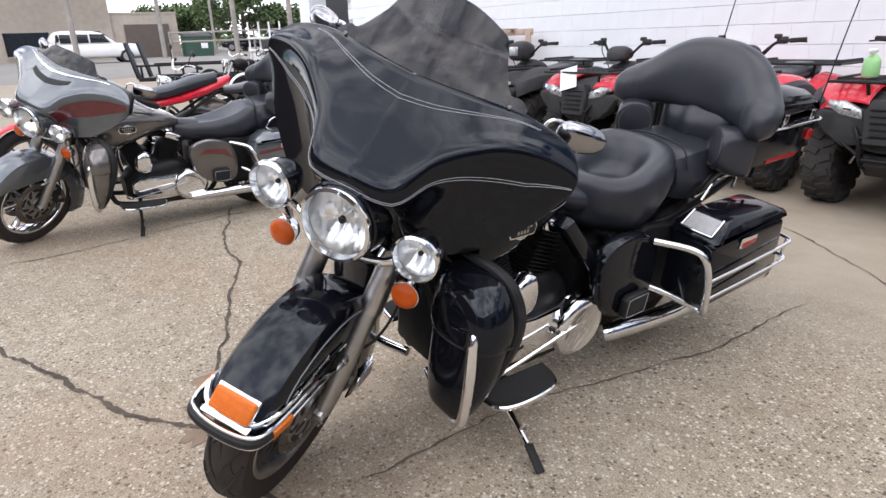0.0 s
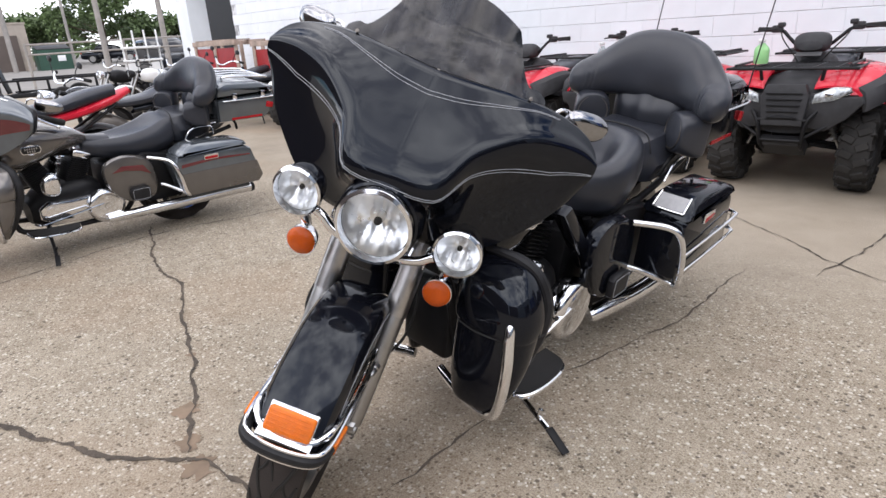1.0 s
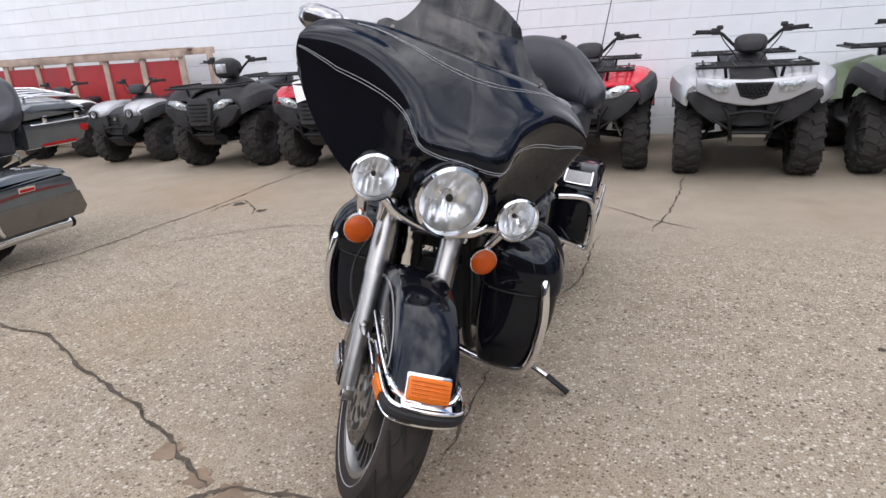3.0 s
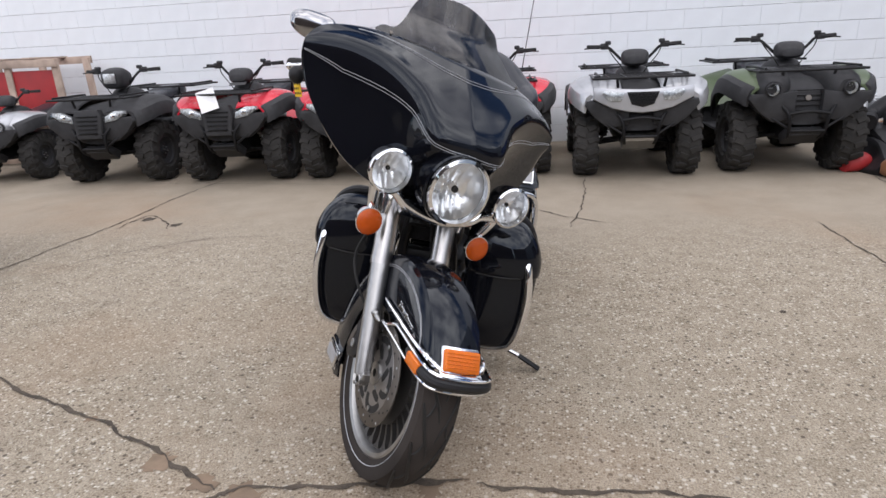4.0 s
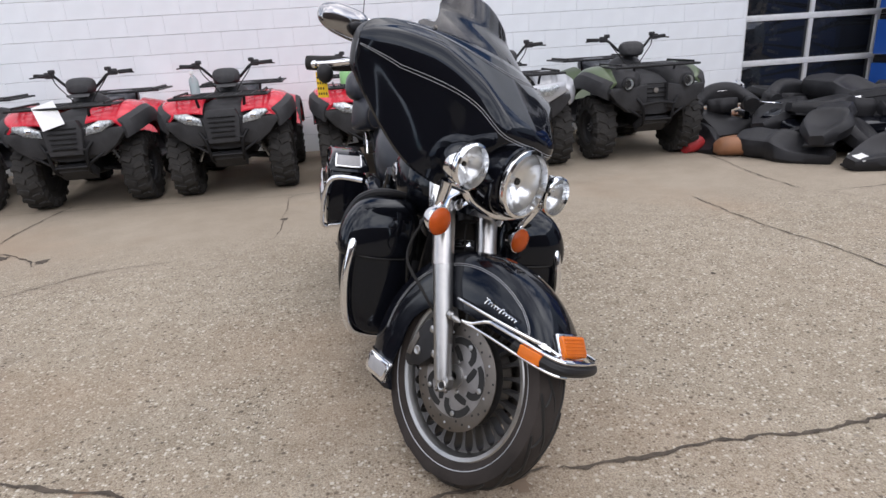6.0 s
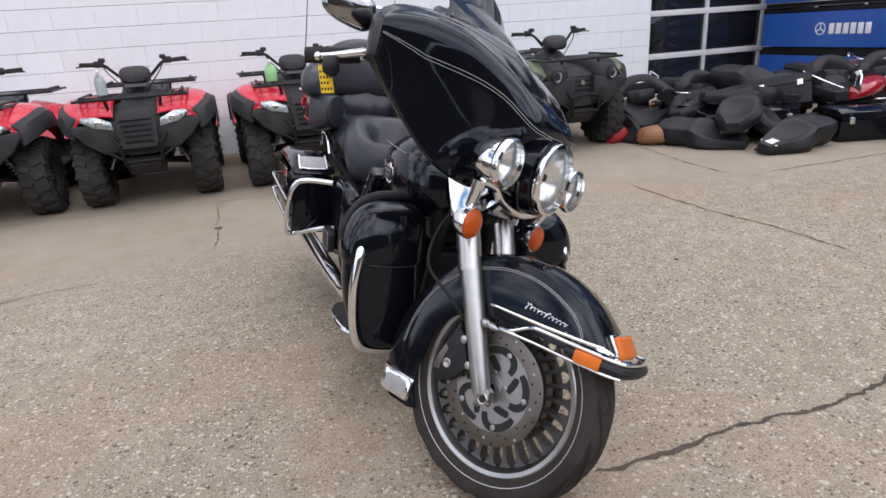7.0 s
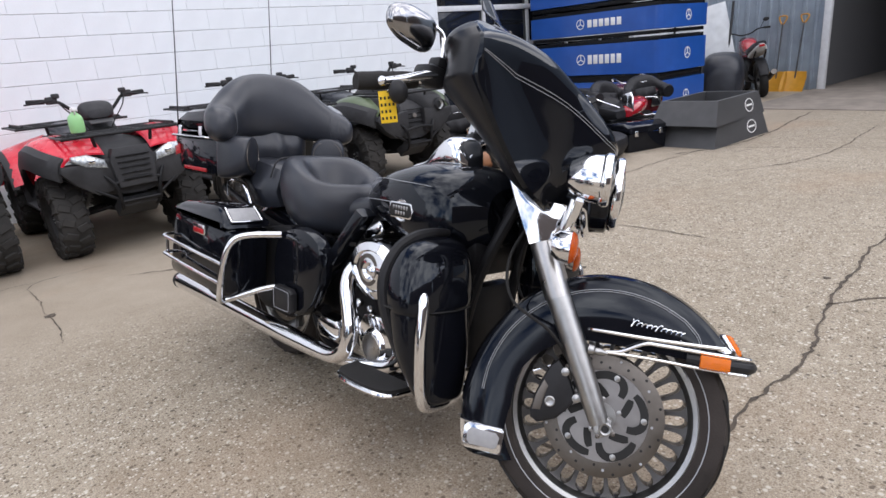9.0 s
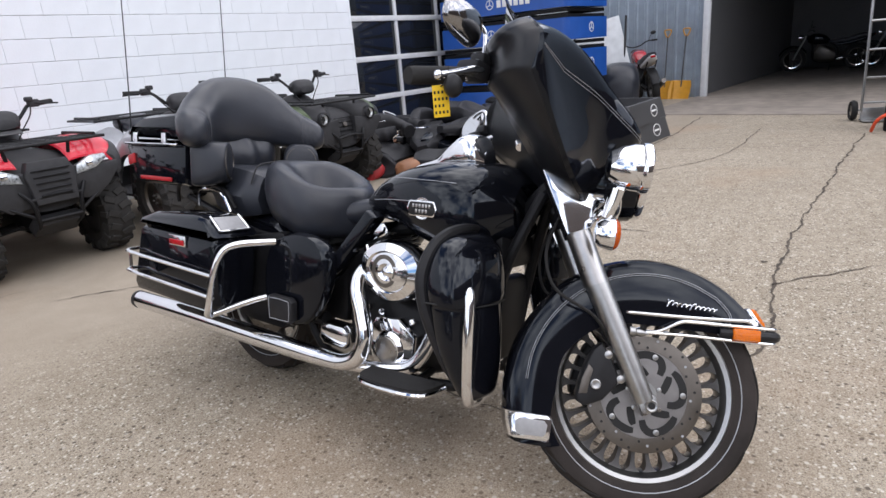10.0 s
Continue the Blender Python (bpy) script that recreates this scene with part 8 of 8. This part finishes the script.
# facade across y (to the left of someone facing out), x towards the lot
wall_piece("wall", (8, 16, 4.3), (-4, -5.05, 2.15), BRICK, bld)
wall_piece("annex_wall", (6, 4.3, 3.0), (-3.3, 5.1, 1.5), BRICK, bld)
wall_piece("roof", (8.1, 16.1, 0.12), (-4, -5.05, 4.36), BRICK, bld)
wall_piece("annex_roof", (6.1, 4.4, 0.10), (-3.3, 5.1, 3.05), BRICK, bld)
wall_piece("door", (0.12, 2.9, 2.3), (-0.25, 5.2, 1.15), BROWNDOOR, bld, "brown roller door")
for y, w in ((0.87, 2.65), (-2.1, 2.55), (-5.6, 3.0)):
    wn_ = wall_piece("window", (0.12, w, 1.45), (0.03, y, 1.18), DARKGLASS, bld, "dark shop window")
    wall_piece("sill", (0.16, w + 0.2, 0.10), (0.06, y, 0.40), BRICK, wn_)
for k in range(13):
    wall_piece("course", (0.05, 15.9, 0.04), (0.01, -5.05, 2.15 + 0.16 * k), BRICK, bld)


def car(m, label, paint, kind="suv"):
    c = empty("car", m, label, "car", "parked cars")
    tall = 1.0 if kind == "suv" else 0.84
    part("body", body(B(), [(2.35, 0.60, 0.40, 0.70, 4), (2.2, 0.86, 0.30, 0.88 * tall + 0.08, 4.5), (1.2, 0.92, 0.28, 1.02 * tall + 0.05, 4.5), (0.0, 0.94, 0.28, 1.08 * tall, 4.5), (-1.6, 0.93, 0.28, 1.08 * tall, 4.5), (-2.25, 0.86, 0.34, 1.0 * tall, 4.5), (-2.38, 0.66, 0.45, 0.85 * tall, 4)], 24), paint, c, "painted body")
    back = -2.15 if kind == "suv" else -1.35
    part("cabin", body(B(), [(1.15, 0.70, 0.95 * tall, 1.02 * tall, 4), (0.45, 0.78, 0.95 * tall, 1.58 * tall, 4), (-0.3, 0.80, 0.95 * tall, 1.74 * tall, 4.5), (back + 0.4, 0.79, 0.95 * tall, 1.72 * tall, 4.5), (back, 0.72, 0.95 * tall, 1.10 * tall + 0.25 * (kind == "suv"), 4)], 24), paint, c)
    for s in (1, -1):
        for x0, x1 in ((0.55, -0.25), (-0.33, -1.10), (-1.18, back + 0.45)):
            if x0 - x1 < 0.15:
                continue
            bm = slab(B(), [(x0 + 0.18 * (x0 > 0.5), 1.10 * tall), (x1, 1.10 * tall), (x1, 1.56 * tall), (x0 - 0.12 * (x0 > 0.5), 1.54 * tall)], *sorted((s * 0.775, s * 0.815)), 0.01)
            part("side_window", bm, DARKGLASS, c)
        for x in (1.45, -1.45):
            wh = part("wheel", lathe(B(), tyre_profile(0.35, 0.24, 0.23), (x, s * 0.84, 0.35), (0, 1, 0), 28, close=True), RUBBER, c)
            part("rim", lathe(B(), [(0.03, 0.10), (0.08, 0.09), (0.225, 0.10), (0.232, 0.06), (0.05, 0.04)], (x, s * 0.84, 0.35), (0, s, 0), 20), ALU, wh)
        bm = B()
        box(bm, (0.10, 0.26, 0.16), (2.22, s * 0.62, 0.72 * tall), 0.03)
        part("headlight", bm, REFLECT, c)
        bm = B()
        box(bm, (0.10, 0.16, 0.30), (-2.28, s * 0.70, 0.92 * tall), 0.03)
        part("tail_light", bm, REDLENS, c, "red tail light")
    bm = slab(B(), [(1.10, 1.08 * tall), (0.98, 1.12 * tall), (0.42, 1.56 * tall), (0.52, 1.54 * tall)], -0.66, 0.66, 0.01)
    part("windscreen", bm, DARKGLASS, c)
    bm = slab(B(), [(back - 0.01, 1.2 * tall), (back + 0.05, 1.2 * tall), (back + 0.36, 1.62 * tall), (back + 0.28, 1.62 * tall)], -0.64, 0.64, 0.01)
    part("rear_window", bm, DARKGLASS, c)
    return c


WHITEPAINT = material("white_car_paint", (0.70, 0.70, 0.69), 0.25, coat=0.6, spread=0.04)
car(far(122.6, 41, STREET_Z, 98), "white estate car parked before the beige building", WHITEPAINT)
car(far(107.4, 32, 0.1, 14), "black pickup truck parked at the edge of the lot", BLACK)
for az, d, p, lb in ((110.8, 62, BLACK, "black saloon car parked across the street"), (106.5, 66, REDPAINT, "dark red car parked across the street"), (104.8, 70, SILVER, "silver car parked across the street"), (103.0, 64, WHITEPAINT, "white car parked across the street"), (107.8, 72, SILVER, "silver car parked across the street")):
    car(far(az, d, STREET_Z + 0.15, 60 + (az * 37) % 60), lb, p, "saloon")


def tree(m, height, spread, seed, label):
    rnd = random.Random(seed)
    t = empty("tree", m, label, "tree", "street trees")
    limbs = B()
    tube(limbs, [(0, 0, -0.2), (0.1, 0.05, height * 0.25), (0.0, 0.1, height * 0.55), (0.1, 0.0, height * 0.85)], [0.24, 0.18, 0.11, 0.04], 8, 4)
    tips = []
    for k in range(11):
        a, z = k * 2.4 + rnd.uniform(-0.4, 0.4), height * rnd.uniform(0.22, 0.6)
        r = spread * rnd.uniform(0.5, 0.95)
        tip = Vector((r * math.cos(a), r * math.sin(a), z + height * rnd.uniform(0.12, 0.34)))
        tube(limbs, [(0, 0.05, z), tip * 0.55 + Vector((0, 0, z * 0.42)), tip], [0.07, 0.05, 0.02], 6, 3)
        tips.append(tip)
    tips += [Vector((rnd.uniform(-0.4, 0.4) * spread, rnd.uniform(-0.4, 0.4) * spread, height * rnd.uniform(0.7, 0.95))) for _ in range(8)]
    part("trunk", limbs, BARK, t)
    vs, fs = [], []
    for tip in tips:
        R = spread * rnd.uniform(0.28, 0.48)
        for _ in range(190):
            d = Vector((rnd.gauss(0, 1), rnd.gauss(0, 1), rnd.gauss(0, 0.75)))
            p = tip + d.normalized() * R * rnd.uniform(0.35, 1.05)
            q = Euler((rnd.uniform(-1, 1), rnd.uniform(-1, 1), rnd.uniform(0, 6.3))).to_matrix()
            s = rnd.uniform(0.10, 0.24)
            n = len(vs)
            vs += [p + q @ Vector(c) for c in ((-s, -s * 0.5, 0), (s * 0.2, -s * 0.7, 0.04), (s, 0, 0), (s * 0.1, s * 0.7, -0.04))]
            fs.append((n, n + 1, n + 2, n + 3))
    me = bpy.data.meshes.new("crown")
    me.from_pydata(vs, [], fs)
    me.materials.append(LEAF)
    cr = new("crown", me)
    cr.parent = t
    return t


for i, (az, d, h, s) in enumerate(((116.0, 66, 3.9, 2.6), (113.6, 74, 4.6, 2.8), (111.2, 62, 6.4, 3.2), (108.8, 66, 3.6, 2.4), (106.2, 70, 3.8, 2.5), (103.6, 72, 3.8, 2.5), (101.5, 64, 3.6, 2.3), (98.5, 70, 3.8, 2.6), (118.0, 82, 4.4, 3.0), (95.0, 66, 3.8, 2.6))):
    tree(far(az, d, STREET_Z + 0.2), h, s, 300 + i, "leafy green street tree across the street")
rnd = random.Random(9)
vs, fs = [], []
for k in range(5200):
    az, d = rnd.uniform(90, 150), rnd.uniform(110, 150)
    p = far(az, d, 0).translation
    hh = 3.2 + 1.6 * math.sin(az * 0.9) + 0.9 * math.sin(az * 2.3 + 1)
    p.z = rnd.uniform(0.6, 1) ** 0.5 * hh + rnd.uniform(-0.4, 0.6)
    p.z = max(p.z * rnd.uniform(0.3, 1.0), 0.6)
    q = Euler((rnd.uniform(-1, 1), rnd.uniform(-1, 1), rnd.uniform(0, 6.3))).to_matrix()
    s = rnd.uniform(0.35, 0.8)
    n = len(vs)
    vs += [p + q @ Vector(c) for c in ((-s, -s * 0.5, 0), (s * 0.2, -s * 0.7, 0.1), (s, 0, 0), (s * 0.1, s * 0.7, -0.1))]
    fs.append((n, n + 1, n + 2, n + 3))
me = bpy.data.meshes.new("far_woods")
me.from_pydata(vs, [], fs)
me.materials.append(LEAF)
tagged(new("far_woods", me), "line of green trees in the distance", "trees", kind="stuff")

POLEM = material("grey_pole", (0.27, 0.25, 0.23), 0.8, spread=0.2, scale=4)
for az, d, h, r, lb in ((111.9, 22, 6.5, 0.075, "grey steel fence post at the street"), (117.6, 47, 9, 0.13, "brown wooden utility pole"), (113.6, 55, 9, 0.10, "pale wooden utility pole"), (107.3, 26, 7.5, 0.09, "grey steel lamp pole"), (123.9, 30, 8, 0.10, "brown wooden utility pole")):
    bm = tube(B(), [(0, 0, -0.3), (0, 0, h * 0.5), (0.02, 0, h)], [r * 1.15, r, r * 0.75], 12, 3)
    pole = tagged(part("utility_pole", bm, POLEM, m=far(az, d, 0.2)), lb, "pole")
fence = empty("pipe_gate", far(109.0, 24, 0.1, 0), "grey pipe gate at the edge of the lot", "gate")
for z in (1.55, 1.25):
    part("rail", tube(B(), [(0, -3.4, z), (0, 2.2, z + 0.03)], 0.03, 8, 1), POLEM, fence)
for y in (-3.4, -0.6, 2.2):
    part("post", tube(B(), [(0, y, -0.1), (0, y, 1.6)], 0.04, 8, 1), POLEM, fence)
dump = empty("dumpster", far(115.0, 49, STREET_Z, 10), "dark green steel waste container", "dumpster")
bm = slab(B(), [(0.7, 0), (0.75, 1.3), (-0.7, 1.6), (-0.7, 0)], -0.95, 0.95, 0.03)
part("container", bm, material("dark_green_steel", (0.02, 0.06, 0.04), 0.5), dump)
bm = B()
box(bm, (1.5, 1.95, 0.06), (0.02, 0, 1.48), 0.02, (0, 12, 0))
part("lid", bm, PLASTIC, dump)
bm = B()
box(bm, (0.01, 0.45, 0.35), (0.745, 0.35, 0.75), 0.002, (0, 2, 0))
part("label", bm, PAPER, dump)

trailer = empty("trailer", far(114.4, 18.0, 0.0, 78), "black low flatbed trailer with ramps", "trailer")
for y in (-0.75, 0.75):
    wall_piece("side_beam", (3.2, 0.06, 0.10), (0, y, 0.45), IRON, trailer, "", 0.006)
    wall_piece("top_rail", (3.2, 0.05, 0.05), (0, y, 0.78), IRON, trailer, "", 0.006)
    for x in (-1.5, -0.5, 0.5, 1.5):
        wall_piece("stake", (0.05, 0.05, 0.33), (x, y, 0.62), IRON, trailer, "", 0.004)
for k in range(9):
    wall_piece("cross_bar", (0.05, 1.5, 0.05), (-1.5 + 0.375 * k, 0, 0.44), IRON, trailer, "", 0.004)
part("drawbar", tube(B(), [(1.6, -0.6, 0.42), (2.6, 0, 0.42), (1.6, 0.6, 0.42)], 0.04, 8, 2), IRON, trailer)
for y in (-0.9, 0.9):
    part("wheel", lathe(B(), tyre_profile(0.30, 0.18, 0.18), (-0.2, y, 0.30), (0, 1, 0), 28, close=True), RUBBER, trailer)
for y in (-0.5, 0.5):
    bm = B()
    box(bm, (0.9, 0.3, 0.04), (-1.75, y, 0.9), 0.006, (0, 78, 0))
    part("ramp", bm, IRON, trailer)
rack = empty("equipment_rack", far(109.6, 17.5, 0.0, 0), "white equipment rack beside the gate", "rack")
for y in (-0.40, -0.13, 0.13, 0.40):
    part("post", tube(B(), [(0, y, 0.0), (0, y, 1.75)], 0.022, 8, 1), WHITE, rack)
for z in (0.75, 1.05, 1.35):
    bm = B()
    box(bm, (0.25, 0.90, 0.05), (0, 0, z), 0.01)
    part("shelf", bm, WHITE, rack)
for y, z in ((-0.26, 0.9), (0.26, 0.9), (0.0, 1.2), (0.27, 1.2)):
    bm = B()
    box(bm, (0.16, 0.20, 0.20), (0, y, z), 0.02)
    part("canister", bm, GREYTUB if z > 1 else WHITE, rack)

# ---- added plain walls, unseen behind the camera: close the lot, darken reflections ----
for nm, sx, sy, cx, cy in (("wall_unseen_west", 0.3, 20.0, -11.0, -3.5), ("wall_unseen_south", 14.0, 0.3, -4.0, -14.5)):
    bm = B()
    box(bm, (sx, sy, 5.0), (cx, cy, 2.5))
    tagged(part(nm, bm, BROWNDOOR), "added plain dark brown wall, out of view behind the lot, that darkens reflections", "wall", kind="structure")

# ---- painted blocks of the wall ----
def block_mesh(w, h=0.2045, d=0.010, e=0.0035):
    bm = B()
    back = [bm.verts.new(p) for p in ((0, 0, 0), (w, 0, 0), (w, 0, h), (0, 0, h))]
    mid = [bm.verts.new(p) for p in ((0, -d + e, 0), (w, -d + e, 0), (w, -d + e, h), (0, -d + e, h))]
    fro = [bm.verts.new(p) for p in ((0.0008, -d, e), (w - 0.0008, -d, e), (w - 0.0008, -d, h - e), (0.0008, -d, h - e))]
    for a, b in ((back, mid), (mid, fro)):
        for i in range(4):
            bm.faces.new((a[i], a[(i + 1) % 4], b[(i + 1) % 4], b[i]))
    bm.faces.new(fro)
    bmesh.ops.recalc_face_normals(bm, faces=bm.faces)
    return bm


COURSE, LENGTH = 0.2086, 0.4064
me_full = bpy.data.meshes.new("block")
t = block_mesh(LENGTH - 0.001)
t.to_mesh(me_full)
t.free()
me_full.materials.append(WALLPAINT)
rest = B()
rnd = random.Random(77)
for r in range(24):
    x = -13.75 + (LENGTH / 2 if r % 2 else 0.0)
    while x + LENGTH <= X1 + 0.001:
        y = WALL_Y + 0.012 + rnd.uniform(-0.0002, 0.0004)
        if -4.4 < x < X1 and 2 <= r <= 11 or (-9.5 < x <= -4.4 and 6 <= r <= 10):
            ob = new("block", me_full)
            ob.parent = wall
            ob.matrix_basis = pose(x, y, r * COURSE)
        else:
            q = block_mesh(LENGTH - 0.001)
            q.transform(pose(x, y, r * COURSE))
            join(rest, q)
        x += LENGTH
    # cut block at the jamb
    if X1 - x > 0.03:
        q = block_mesh(X1 - x)
        q.transform(pose(x, WALL_Y + 0.012, r * COURSE))
        join(rest, q)
tagged(part("blocks", rest, WALLPAINT, wall), kind="stuff")
